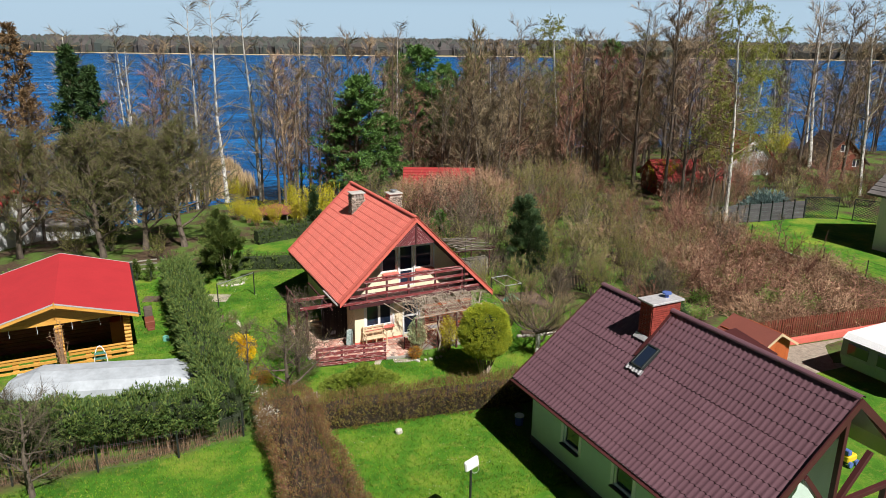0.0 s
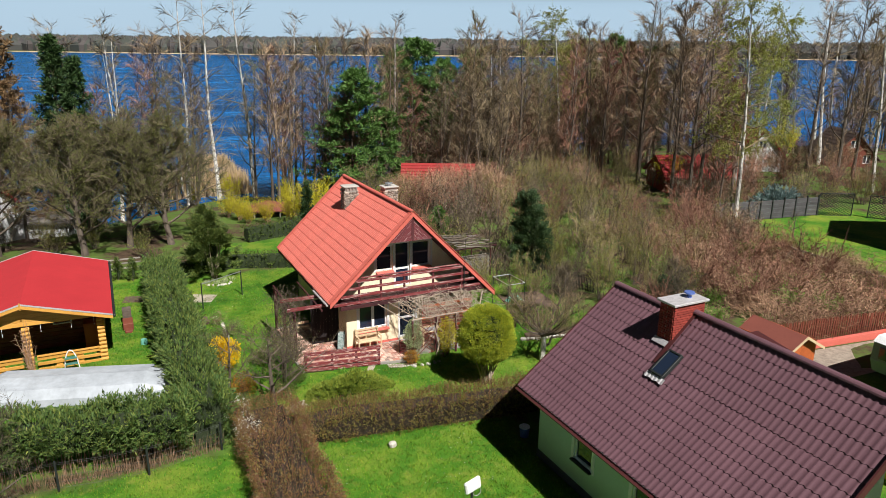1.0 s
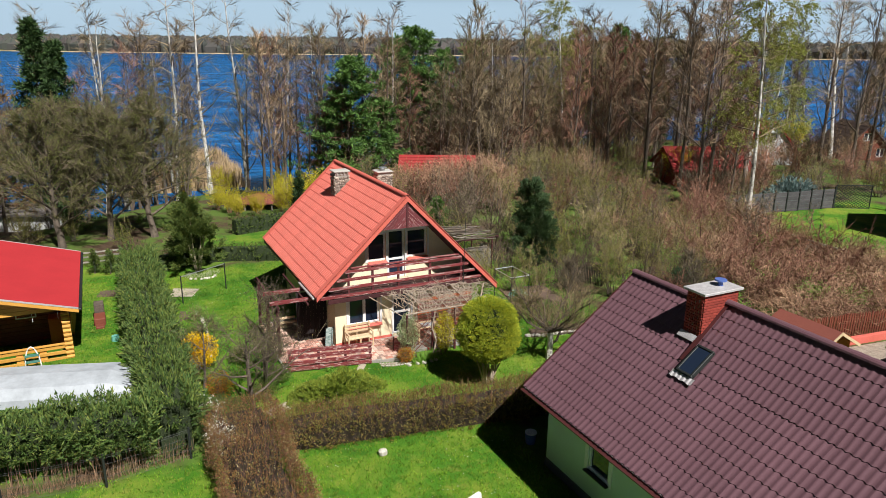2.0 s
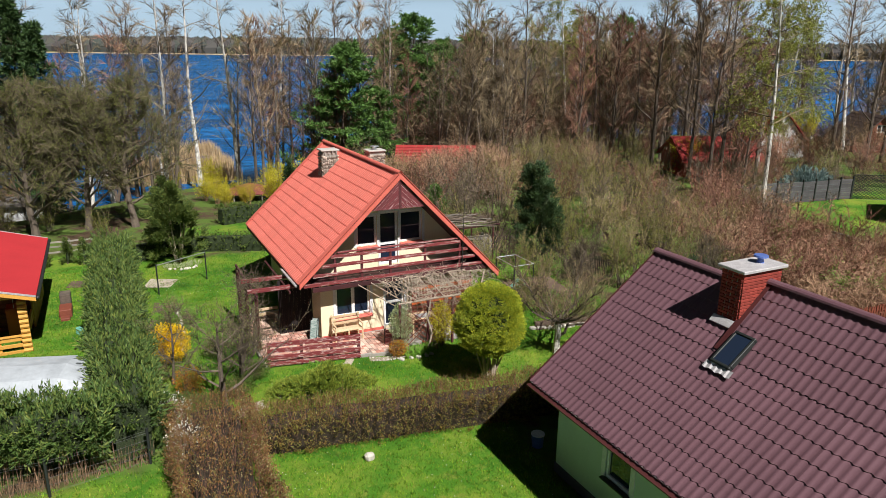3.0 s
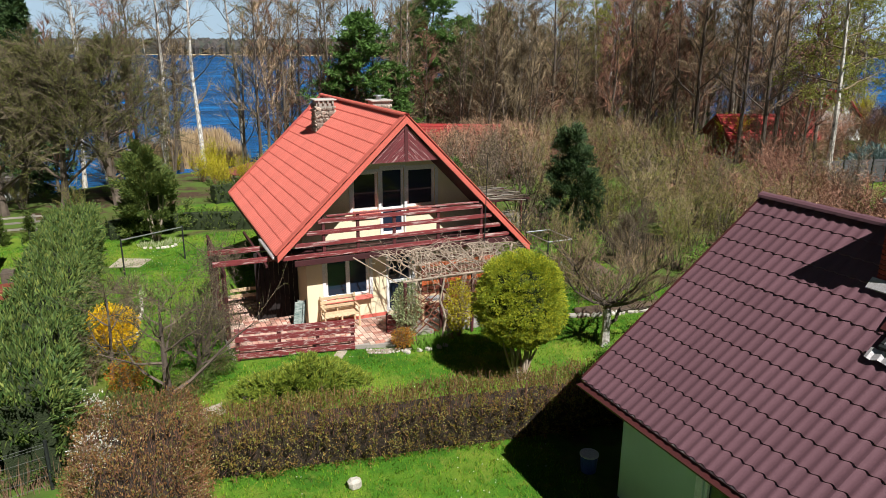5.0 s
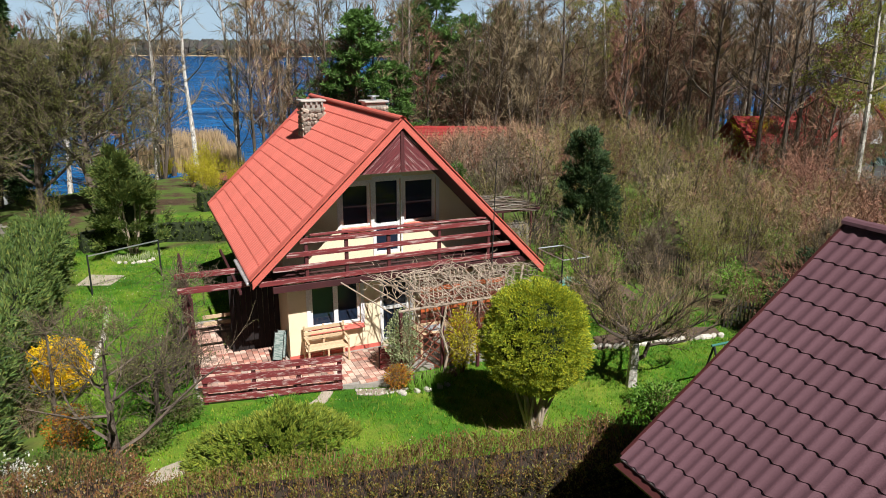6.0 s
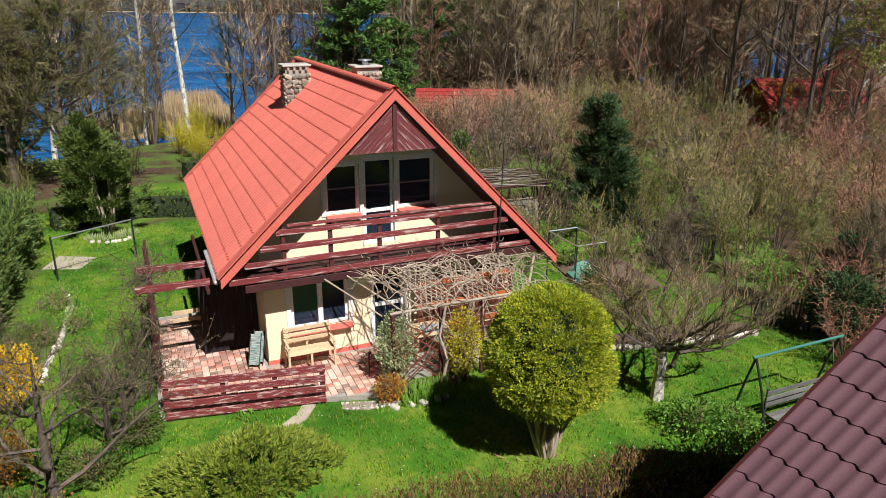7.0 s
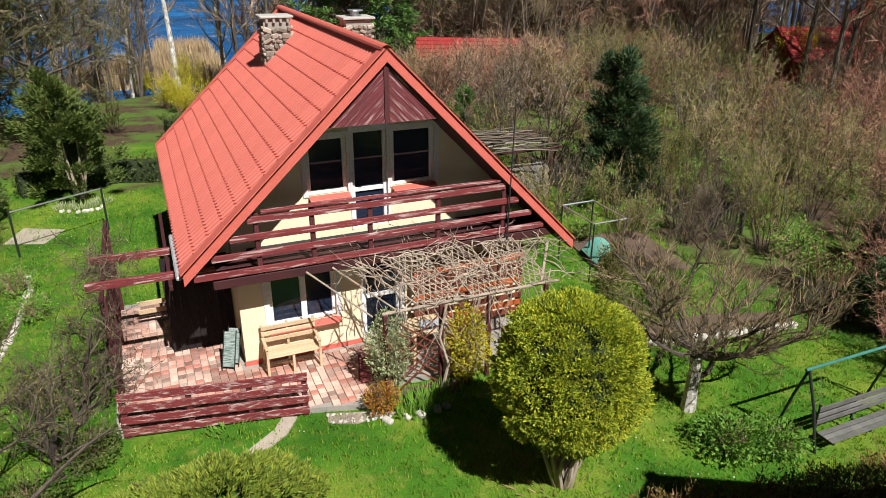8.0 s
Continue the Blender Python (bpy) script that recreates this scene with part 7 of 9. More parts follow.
def side_pergola():
    ob = thing("pergola", (9.2, 33.6, 0.02), "wine-red timber pergola with trellis beside the cottage", "pergola")
    for x, y in ((8.35, 32.15), (8.35, 34.0), (8.35, 35.7)):
        g = Geo()
        g.box(x - 0.06, x + 0.06, y - 0.06, y + 0.06, 0.0, 2.06, 0.01)
        part("post", g, MAT_WOOD_WINE_POST, ob)
    for y, x1 in ((32.25, 10.63), (33.45, 10.2)):
        g = Geo()
        g.beam((8.1, y + 0.05, 2.22), (x1, y, 2.22), 0.07, 0.15)
        part("cross_beam", g, MAT_WOOD_WINE, ob)
    for x in (8.35, 9.5):
        g = Geo()
        g.beam((x, 31.95, 2.10), (x, 36.0, 2.10), 0.07, 0.09)
        part("long_beam", g, MAT_WOOD_WINE_DARK, ob)
    for y0, y1 in ((32.3, 33.2), (34.1, 35.6)):
        for k in range(8):
            z = 0.3 + k * 0.2
            g = Geo()
            g.beam((8.36, y0, z), (8.36, y1, z), 0.014, 0.03, ch=0)
            part("slat", g, MAT_WOOD_WINE_DARK, ob)
        n = int((y1 - y0) / 0.2)
        for k in range(n + 1):
            y = y0 + k * (y1 - y0) / n
            g = Geo()
            g.beam((8.373, y, 0.25), (8.373, y, 1.85), 0.014, 0.03, ch=0)
            part("slat", g, MAT_WOOD_WINE_DARK, ob)
    for z in (0.42, 0.62):
        g = Geo()
        g.beam((8.75, 34.6, z), (9.6, 34.6, z), 0.03, 0.11)
        part("bench_board", g, MAT_WOOD_PALE, ob)
    # boarded back added to the covered corner, near-black to carry its deep shade
    for k in range(9):
        g = Geo()
        g.box(9.35 + k * 0.142, 9.485 + k * 0.142, 33.25, 33.28, 0.02, 2.15, 0.004)
        part("back_board", g, MAT_DARK_BOARD, ob)
    # leafless climber on the beams
    rng = random.Random(150)
    for cx, cy, cz, n in ((8.35, 33.2, 2.15, 380), (8.3, 34.3, 2.0, 160), (8.15, 32.1, 1.9, 160), (8.1, 31.9, 0.9, 260)):
        w, f = Geo(), Geo()
        for _ in range(n // 4):
            p = Vector((cx + rng.gauss(0, 0.25), cy + rng.gauss(0, 0.3), cz + rng.gauss(0, 0.12)))
            pts = bough(w, rng, p, unit(rng), rng.uniform(0.4, 0.9), 0.008, 4, 0.5, 0.0, 3)
            for k in range(6):
                q, d = along(pts, rng.random())
                f.spike(q, q + unit(rng) * 0.2, 0.005)
        w.tube([(cx, cy, 0), (cx + 0.1, cy, 1.0), (cx, cy + 0.1, cz)], [0.02, 0.015, 0.01], 4)
        v = thing("climber", (cx, cy, 0.02), "dark leafless climber on the pergola", "plant", "climbers")
        part("branchwork", w, MAT_TWIG_DARK, v)
        part("twig_mass", f, MAT_TWIG_DARK, v)["kind"] = "stuff"


def vine_pergola():
    """The lattice canopy in front of the balcony with its old vine."""
    ob = thing("lattice_pergola", (14.6, 30.4, 0.0), "weathered lattice pergola leaning from the balcony", "pergola")
    top = lambda x: Vector((x, 31.46, 2.22))
    low = lambda x: Vector((x + 0.12, 30.22, 1.72))
    for x in (12.95, 14.05, 15.05, 16.3):
        g = Geo()
        g.box(x - 0.04, x + 0.04, 30.18, 30.26, -0.1, 1.70, 0.008)
        part("post", g, MAT_WOOD_WINE_POST, ob)
    g = Geo()
    g.tube([(12.9, 30.24, 1.72), (14.3, 30.2, 1.75), (16.6, 30.24, 1.72)], [0.032, 0.03, 0.026], 7)
    part("front_pole", g, MAT_VINE, ob)
    for x in (11.85, 12.35, 12.8, 13.3):
        g = Geo()
        g.tube([top(x), low(x + 0.75)], [0.019, 0.016], 6)
        part("pole", g, MAT_VINE, ob)
    for x0 in (13.45, 14.45, 15.45):
        w = 0.72
        a, b, c, d = top(x0), top(x0 + w), low(x0 + w + 0.15), low(x0 + 0.15)
        for p, q in ((a, b), (b, c), (c, d), (d, a)):
            g = Geo()
            g.beam(p, q, 0.03, 0.035)
            part("lattice_frame", g, MAT_VINE, ob)
        n = 6
        for k in range(1, 2 * n):
            s0, s1 = max(0, k - n) / n, min(n, k) / n
            for flip in (0, 1):
                p = [a.lerp(b, s).lerp(d.lerp(c, s), (k / n) - s) for s in (s0, s1)]
                if flip:
                    p = [b.lerp(a, s).lerp(c.lerp(d, s), (k / n) - s) for s in (s0, s1)]
                off = Vector((0, 0, 0.008 * flip))
                g = Geo()
                g.beam(p[0] + off, p[1] + off, 0.018, 0.008, ch=0)
                part("lath", g, MAT_VINE, ob)
    g = Geo()
    g.tube([(16.95, 31.3, 2.1), (16.2, 30.25, 1.75)], [0.03, 0.03], 6)
    part("pole", g, MAT_VINE, ob)
    # brown trellis panels below
    for x0, x1 in ((13.2, 13.95), (14.15, 14.95)):
        n = 7
        for k in range(n):
            for s in (-1, 1):
                z0 = 0.1 + k * 0.2
                g = Geo()
                pz = (z0, z0 + 0.6) if s > 0 else (z0 + 0.6, z0)
                if max(pz) > 1.65:
                    continue
                g.beam((x0, 30.16 + 0.01 * s, pz[0]), (x1, 30.16 + 0.01 * s, pz[1]), 0.012, 0.025, ch=0)
                part("lath", g, MAT_WOOD_RUST, ob)
    # old vine
    v = thing("grape_vine", (13.9, 30.0, -0.1), "leafless old grape vine over the lattice", "plant", "climbers")
    rng = random.Random(160)
    w, f = Geo(), Geo()
    for _ in range(115):
        x = rng.uniform(12.6, 16.9)
        t = rng.random()
        p = top(x).lerp(low(x), t) + Vector((0, 0, 0.03))
        d = Vector((rng.uniform(-1, 1), rng.uniform(-0.6, 0.6), rng.uniform(-0.1, 0.25)))
        pts, q = [p], Vector(p)
        for _ in range(6):
            d = (d + unit(rng) * 0.55).normalized()
            q = q + d * rng.uniform(0.12, 0.26)
            base = 2.22 - 0.40 * (31.46 - q.y) / 1.24 + 0.03
            q.z = max(base, min(base + 0.22, q.z))
            pts.append(q.copy())
        w.tube(pts, [0.011] * 3 + [0.008] * 2 + [0.005] * 2, 4, False)
        for k in range(3):
            c, dd = along(pts, rng.random())
            f.spike(c, c + (dd + unit(rng)).normalized() * 0.25, 0.006)
    for _ in range(26):
        x = rng.uniform(13.2, 16.2)
        p = Vector((x, 30.12, 1.75))
        bough(w, rng, p, (rng.uniform(-0.5, 0.5), rng.uniform(-0.4, 0.2), -1), rng.uniform(0.6, 1.7), 0.011, 6, 0.35, -0.15, 4)
    w.tube([(14.0, 30.05, -0.1), (14.12, 30.02, 0.5), (13.95, 30.05, 1.1), (14.1, 30.1, 1.75)], [0.04, 0.03, 0.026, 0.02], 6)
    part("branchwork", w, MAT_VINE, v)
    part("shoot_mass", f, MAT_VINE, v)["kind"] = "stuff"


def garden_bench():
    ob = thing("garden_bench", (11.5, 31.85, 0.055), "pale varnished slatted garden bench against the wall", "bench")
    z = 0.055
    for k in range(4):
        g = Geo()
        g.box(10.98, 12.05, 31.56 + k * 0.105, 31.65 + k * 0.105, z + 0.40, z + 0.425, 0.005)
        part("seat_slat", g, MAT_WOOD_PALE, ob)
    for h in (0.56, 0.70, 0.83):
        g = Geo()
        g.box(10.98, 12.05, 32.03, 32.055, z + h - 0.045, z + h + 0.045, 0.005)
        part("back_slat", g, MAT_WOOD_PALE, ob)
    for x in (11.0, 11.5, 12.03):
        g = Geo()
        g.box(x - 0.025, x + 0.025, 31.57, 31.61, z, z + 0.40, 0.005)
        part("leg", g, MAT_WOOD_PALE, ob)
        g = Geo()
        g.box(x - 0.025, x + 0.025, 32.06, 32.10, z, z + 0.90, 0.005)
        part("leg", g, MAT_WOOD_PALE, ob)
    for x in (11.0, 12.03):
        g = Geo()
        g.box(x - 0.03, x + 0.03, 31.55, 32.05, z + 0.60, z + 0.63, 0.006)
        part("arm_rest", g, MAT_WOOD_PALE, ob)
        g = Geo()
        g.box(x - 0.02, x + 0.02, 31.58, 31.62, z + 0.425, z + 0.60, 0.004)
        part("arm_post", g, MAT_WOOD_PALE, ob)


def folded_lounger():
    ob = thing("folded_lounger", (10.42, 32.35, 0.055), "folded lounger with green and white striped cloth", "chair")
    for k, (dx, dy) in enumerate(((0, 0), (0.10, 0.12))):
        g = Geo()
        a, b = Vector((10.28 + dx, 32.1 + dy, 0.06)), Vector((10.44 + dx, 32.42 + dy, 0.78))
        s = Vector((0.11, -0.055, 0))
        for o in (s, -s):
            g.tube([a + o, b + o], [0.012, 0.012], 6)
        part("frame", g, MAT_BLACK_METAL, ob)
        g = Geo()
        p, q = a.lerp(b, 0.1), a.lerp(b, 0.95)
        g.prism([p + s * 0.95, p - s * 0.95, q - s * 0.95, q + s * 0.95], (0.015, 0.015, 0))
        part("cloth", g, MAT_STRIPE, ob, "green and white stripes")


def terrace_table():
    ob = thing("garden_table", (14.2, 31.2, 0.02), "small wooden table under the pergola", "table")
    g = Geo()
    for k in range(6):
        g = Geo()
        g.box(13.7, 14.7, 30.85 + k * 0.12, 30.96 + k * 0.12, 0.72, 0.745, 0.005)
        part("tabletop_board", g, MAT_WOOD_PALE, ob)
    for x in (13.78, 14.62):
        for y in (30.92, 31.45):
            g = Geo()
            g.box(x - 0.03, x + 0.03, y - 0.03, y + 0.03, 0.02, 0.72, 0.005)
            part("leg", g, MAT_WOOD_PALE, ob)
    g = Geo()
    g.prism([(13.95, 30.95, 0.75), (14.5, 30.92, 0.75), (14.52, 31.3, 0.75), (13.98, 31.32, 0.75)], (0, 0, 0.02))
    single("folded_cloth", g, MAT_TARP, "pale blue cloth folded on the table", "cloth")
    c = thing("garden_chair", (13.35, 31.0, 0.02), "orange-brown wooden garden chair", "chair")
    g = Geo()
    g.box(13.15, 13.55, 30.8, 31.2, 0.43, 0.46, 0.008)
    part("seat", g, MAT_WOOD_ORANGE, c)
    for k in range(4):
        g = Geo()
        g.box(13.15, 13.18, 30.82 + k * 0.1, 30.89 + k * 0.1, 0.5, 0.95, 0.005)
        part("back_slat", g, MAT_WOOD_ORANGE, c)
    for x in (13.17, 13.53):
        for y in (30.83, 31.17):
            g = Geo()
            g.box(x - 0.02, x + 0.02, y - 0.02, y + 0.02, 0.02, 0.43, 0.004)
            part("leg", g, MAT_WOOD_ORANGE, c)


def slatted_screen():
    """Rust-coloured boards behind the lattice, beside the balcony door."""
    ob = thing("slatted_screen", (14.8, 31.9, 0.02), "rust-brown slatted wooden screen under the lattice pergola", "screen")
    for k in range(9):
        g = Geo()
        z = 0.22 + k * 0.19
        g.beam((14.15, 31.9, z), (16.74, 31.9, z), 0.02, 0.135)
        part("slat", g, MAT_WOOD_ORANGE if k % 3 == 1 else MAT_WOOD_RUST, ob)
    for x in (14.2, 15.4, 16.68):
        g = Geo()
        g.box(x - 0.035, x + 0.035, 31.915, 31.97, 0.0, 1.95, 0.005)
        part("post", g, MAT_WOOD_RUST, ob)


def clothes_frame():
    p, q = (5.68, 40.85), (7.95, 42.35)
    z0 = ground_z(*p)
    ob = thing("washing_line_frame", (6.8, 41.6, z0), "rusty steel washing-line frame on the lawn", "frame")
    for x, y in (p, q):
        g = Geo()
        zz = ground_z(x, y)
        g.tube([(x, y, zz - 0.1), (x, y, zz + 1.42)], [0.03, 0.03], 8)
        part("post", g, MAT_BLACK_METAL, ob)
    g = Geo()
    g.tube([(p[0], p[1], ground_z(*p) + 1.36), (q[0], q[1], ground_z(*q) + 1.36)], [0.026, 0.026], 8)
    part("crossbar", g, MAT_METAL, ob, "pale galvanised crossbar")


def flat_patch(name, pts, mat, label, cat, h=0.03, kind=""):
    """A low slab that follows the ground."""
    g = Geo()
    lo = [Vector((x, y, ground_z(x, y) - 0.12)) for x, y in pts]
    hi = [Vector((x, y, ground_z(x, y) + h)) for x, y in pts]
    n = len(pts)
    g.add(lo + hi, [tuple(range(n, 2 * n))] + [(i, (i + 1) % n, n + (i + 1) % n, n + i) for i in range(n)])
    return single(name, g, mat, label, cat, kind=kind)


def stone_edge(pts, label, seed, gap=0.2, size=0.13):
    rng = random.Random(seed)
    line = [Vector((x, y, 0)) for x, y in pts]
    ob = thing("stone_edging", (*pts[0], ground_z(*pts[0])), label, "edging")
    kinds = [stone_mesh("stone", size * a, size * b, size * c, MAT_STONE_PALE, 170 + i) for i, (a, b, c) in enumerate(((1.3, 0.9, 0.8), (1.0, 1.0, 0.9), (1.6, 1.1, 0.8)))]
    for a, b in zip(line, line[1:]):
        n = max(1, int((b - a).length / gap))
        for k in range(n):
            p = a.lerp(b, (k + rng.uniform(-0.2, 0.2)) / n)
            o = shared("stone", kinds[rng.randrange(3)], ob, (p.x, p.y, ground_z(p.x, p.y) + size * 0.25))
            o.rotation_euler = (rng.uniform(-0.2, 0.2), rng.uniform(-0.2, 0.2), rng.uniform(0, 6))
    return ob


MAT_PAVER_PALE = surface("cream_paver", (0.60, 0.47, 0.38), (0.52, 0.40, 0.32), 0.85, 2.5, 50, relief=0.4, piece=0.2)
MAT_STONE_PALE = surface("pale_field_stone", (0.58, 0.54, 0.47), (0.42, 0.39, 0.34), 0.9, 4, 40, relief=0.6, piece=0.3)
MAT_PAVER_REST = surface("mixed_pavers", (0.36, 0.15, 0.11), (0.58, 0.42, 0.34), 0.85, 1.1, 50, relief=0.4, island=0.5)
build_terrace()
front_fence()
side_pergola()
vine_pergola()
garden_bench()
folded_lounger()
terrace_table()
slatted_screen()
clothes_frame()
flat_patch("garden_path", [(11.25, 30.3), (11.0, 29.9), (10.35, 29.45), (10.15, 29.62), (10.8, 30.1), (11.0, 30.4)], MAT_SAND_PATH, "pale worn stone path from the terrace", "path", 0.025, "structure")
flat_patch("garden_path", [(6.55, 27.85), (7.6, 28.15), (8.45, 28.5), (8.4, 28.95), (7.4, 28.6), (6.5, 28.2)], MAT_SAND_PATH, "worn path below the apple tree", "path", 0.02, "structure")
flat_patch("sand_patch", [(5.1, 42.2), (6.2, 41.8), (6.7, 42.9), (5.5, 43.5)], MAT_SAND_PATH, "bare sandy patch beside the washing line", "ground patch", 0.015, "structure")
flat_patch("gravel_bed", [(11.8, 30.2), (12.3, 30.02), (12.6, 29.95), (12.95, 29.8), (12.85, 29.68), (12.55, 29.74), (12.2, 29.7), (11.9, 29.82), (11.72, 29.95)], MAT_GRAVEL, "pale gravel in front of the step", "gravel", 0.015, "structure")
flat_patch("flower_bed", [(12.9, 30.0), (14.4, 29.9), (14.5, 30.35), (12.9, 30.45)], MAT_SOIL, "dark soil bed along the trellis", "flower bed", 0.02, "structure")
flat_patch("flower_bed", [(4.9, 33.6), (5.8, 33.6), (6.1, 36.0), (6.15, 39.2), (5.4, 39.6), (4.9, 36.0)], MAT_SOIL, "long stone-edged bed beside the spruce hedge", "flower bed", 0.02, "structure")
flat_patch("flower_bed", [(18.6, 29.9), (20.2, 29.75), (22.6, 29.4), (22.9, 30.0), (21.0, 30.6), (19.0, 30.7)], MAT_SOIL, "raised soil bed with stone edging", "flower bed", 0.05, "structure")
flat_patch("flower_bed", [(20.2, 33.4), (22.8, 33.0), (23.3, 36.0), (20.8, 36.4)], MAT_SOIL, "freshly dug vegetable bed", "flower bed", 0.04, "structure")
stone_edge([(18.5, 30.1), (19.2, 29.85), (20.2, 29.7), (21.5, 29.5), (22.7, 29.35)], "pale boulder edging of the raised bed", 171, 0.2, 0.17)
stone_edge([(5.9, 33.6), (6.15, 36.0), (6.2, 38.2), (6.0, 39.4)], "pale stone edging of the long bed", 172, 0.22, 0.13)
stone_edge([(12.75, 29.55), (13.4, 29.5), (14.2, 29.6)], "pale stones along the flower bed", 173, 0.22, 0.13)
stone_edge([(11.75, 30.15), (12.5, 29.92), (12.9, 29.75), (12.4, 29.7), (11.8, 29.9), (12.3, 29.85), (12.8, 29.68), (12.0, 29.8)], "pale pebbles scattered in front of the step", 178, 0.12, 0.05)
stone_edge([(5.9, 28.3), (6.1, 28.15), (6.3, 28.35), (6.0, 28.5), (5.85, 28.4)], "heap of pale boulders under the apple tree", 174, 0.16, 0.22)
stone_edge([(6.5, 44.7), (7.0, 44.4), (7.6, 44.5), (7.9, 44.9)], "ring of pale stones under the juniper", 175, 0.2, 0.14)

# ---- log cabin, boat and wire fence ----
def build_cabin():
    rx, y0, y1 = -1.75, 35.3, 43.5
    ex, ez, top = 1.5, 2.08, 3.02
    lx = 2 * rx - ex
    ob = thing("log_cabin", (rx, 39.0, -0.3), "yellow pine log cabin with red felt roof and open porch", "cabin")
    for x in (ex, lx):
        g = Geo()
        g.prism([(x, y0, ez - 0.06), (rx, y0, top - 0.06), (rx, y0, top), (x, y0, ez)], (0, y1 - y0, 0))
        part("roof_plane", g, MAT_FELT_RED, ob, "smooth red roofing felt")
        g = Geo()
        g.prism([(x, y0 - 0.04, ez - 0.17), (rx, y0 - 0.04, top - 0.17), (rx, y0 - 0.04, top - 0.03), (x, y0 - 0.04, ez - 0.03)], (0, 0.035, 0))
        part("barge_board", g, MAT_WOOD_YELLOW, ob)
        g = Geo()
        g.prism([(x, y0 - 0.05, ez - 0.028), (rx, y0 - 0.05, top - 0.028), (rx, y0 - 0.05, top + 0.02), (x, y0 - 0.05, ez + 0.02)], (0, 0.07, 0))
        part("drip_trim", g, MAT_LEAD, ob, "pale metal drip trim")
        g = Geo()
        g.beam((x + (0.05 if x > rx else -0.05), y0, ez - 0.08), (x + (0.05 if x > rx else -0.05), y1, ez - 0.08), 0.11, 0.10, ch=0.03)
        part("gutter", g, MAT_BLACK_METAL, ob)
        g = Geo()
        g.prism([(x, y1, ez - 0.05), (rx, y1, top - 0.05), (rx, y1, top + 0.02), (x, y1, ez + 0.02)], (0, 0.03, 0))
        part("drip_trim", g, MAT_LEAD, ob)
    g = Geo()
    g.beam((rx, y0 - 0.07, top - 0.22), (rx, y0 - 0.07, top + 0.08), 0.05, 0.05)
    part("finial", g, MAT_WOOD_YELLOW, ob)
    yf = 35.75
    for k in range(5):
        z = 2.02 + k * 0.17
        half = (top - 0.1 - z) / (top - ez) * (ex - rx)
        if half < 0.2:
            continue
        g = Geo()
        g.beam((rx - half, yf, z), (rx + half, yf, z), 0.05, 0.165)
        part("gable_log", g, MAT_WOOD_YELLOW, ob)
    for x in (0.98, rx, 2 * rx - 0.98):
        for k in range(12):
            g = Geo()
            g.tube([(x - 0.14, yf + 0.02, -0.2 + k * 0.18), (x + 0.14, yf + 0.02, -0.2 + k * 0.18)], [0.09, 0.09], 8)
            part("log_end", g, MAT_WOOD_YELLOW, ob)
    yw = 38.2
    for k in range(13):
        z = -0.2 + k * 0.185
        g = Geo()
        g.beam((2 * rx - 1.0, yw, z), (1.0, yw, z), 0.12, 0.183, ch=0.03)
        part("wall_log", g, MAT_WOOD_RUST, ob)
        for x in (1.0, 2 * rx - 1.0):
            g = Geo()
            g.beam((x, yw + 0.08, z), (x, y1 - 0.4, z), 0.12, 0.183, ch=0.03)
            part("wall_log", g, MAT_WOOD_YELLOW, ob)
    g = Geo()
    g.box(2 * rx - 1.0, 1.0, y1 - 0.39, y1 - 0.27, -0.3, 2.05)
    part("back_wall", g, MAT_WOOD_YELLOW, ob)
    for x in (1.0, 2 * rx - 1.0):
        for z in (0.42, 0.62, 2.06):
            g = Geo()
            g.beam((x, yf + 0.12, z), (x, yw - 0.08, z), 0.08, 0.14)
            part("porch_rail", g, MAT_WOOD_YELLOW, ob)
    for x0, x1 in ((-1.5, 0.84), (-4.35, -2.0)):
        for z in (-0.05, 0.2, 0.43):
            g = Geo()
            g.beam((x0, yf, z), (x1, yf, z), 0.05, 0.13)
            part("porch_rail", g, MAT_WOOD_YELLOW, ob)
        g = Geo()
        g.beam((x0, yf, 0.55), (x1, yf, 0.55), 0.13, 0.05)
        part("porch_hand_rail", g, MAT_WOOD_YELLOW, ob)
        for t in (0.33, 0.67):
            x = x0 + (x1 - x0) * t
            g = Geo()
            g.box(x - 0.12, x + 0.12, yf + 0.03, yf + 0.06, -0.15, 0.52)
            part("rail_stay", g, MAT_WOOD_YELLOW, ob)
    g = Geo()
    for k in range(20):
        g.box(2 * rx - 1.0, 1.0, yf + 0.1 + k * 0.125, yf + 0.22 + k * 0.125, -0.32, -0.2, 0.004)
    part("deck", g, MAT_WOOD_RUST, ob)
    window_parts(ob, Matrix.Translation((-0.95, yw - 0.09, 0.95)), 0.75, 0.6, (), 0.05)
    for x in (-3.6, -2.55, -1.2, -0.1, 0.75):
        g = Geo()
        g.beam((x, yf - 0.03, 1.60), (x, yf - 0.03, 1.95), 0.012, 0.025, ch=0)
        part("hanging_strip", g, MAT_WHITE, ob, "white hanging hook strip")
    c = thing("porch_cabinet", (0.55, 37.7, -0.2), "orange wooden cabinet on the porch", "cabinet")
    g = Geo()
    g.box(0.25, 0.85, 37.4, 38.0, -0.2, 1.05, 0.01)
    part("body", g, MAT_WOOD_ORANGE, c)
    g = Geo()
    g.box(0.27, 0.83, 37.37, 37.395, -0.1, 1.0, 0.006)
    part("door", g, MAT_WOOD_ORANGE, c)
    rng = random.Random(180)
    w, f = Geo(), Geo()
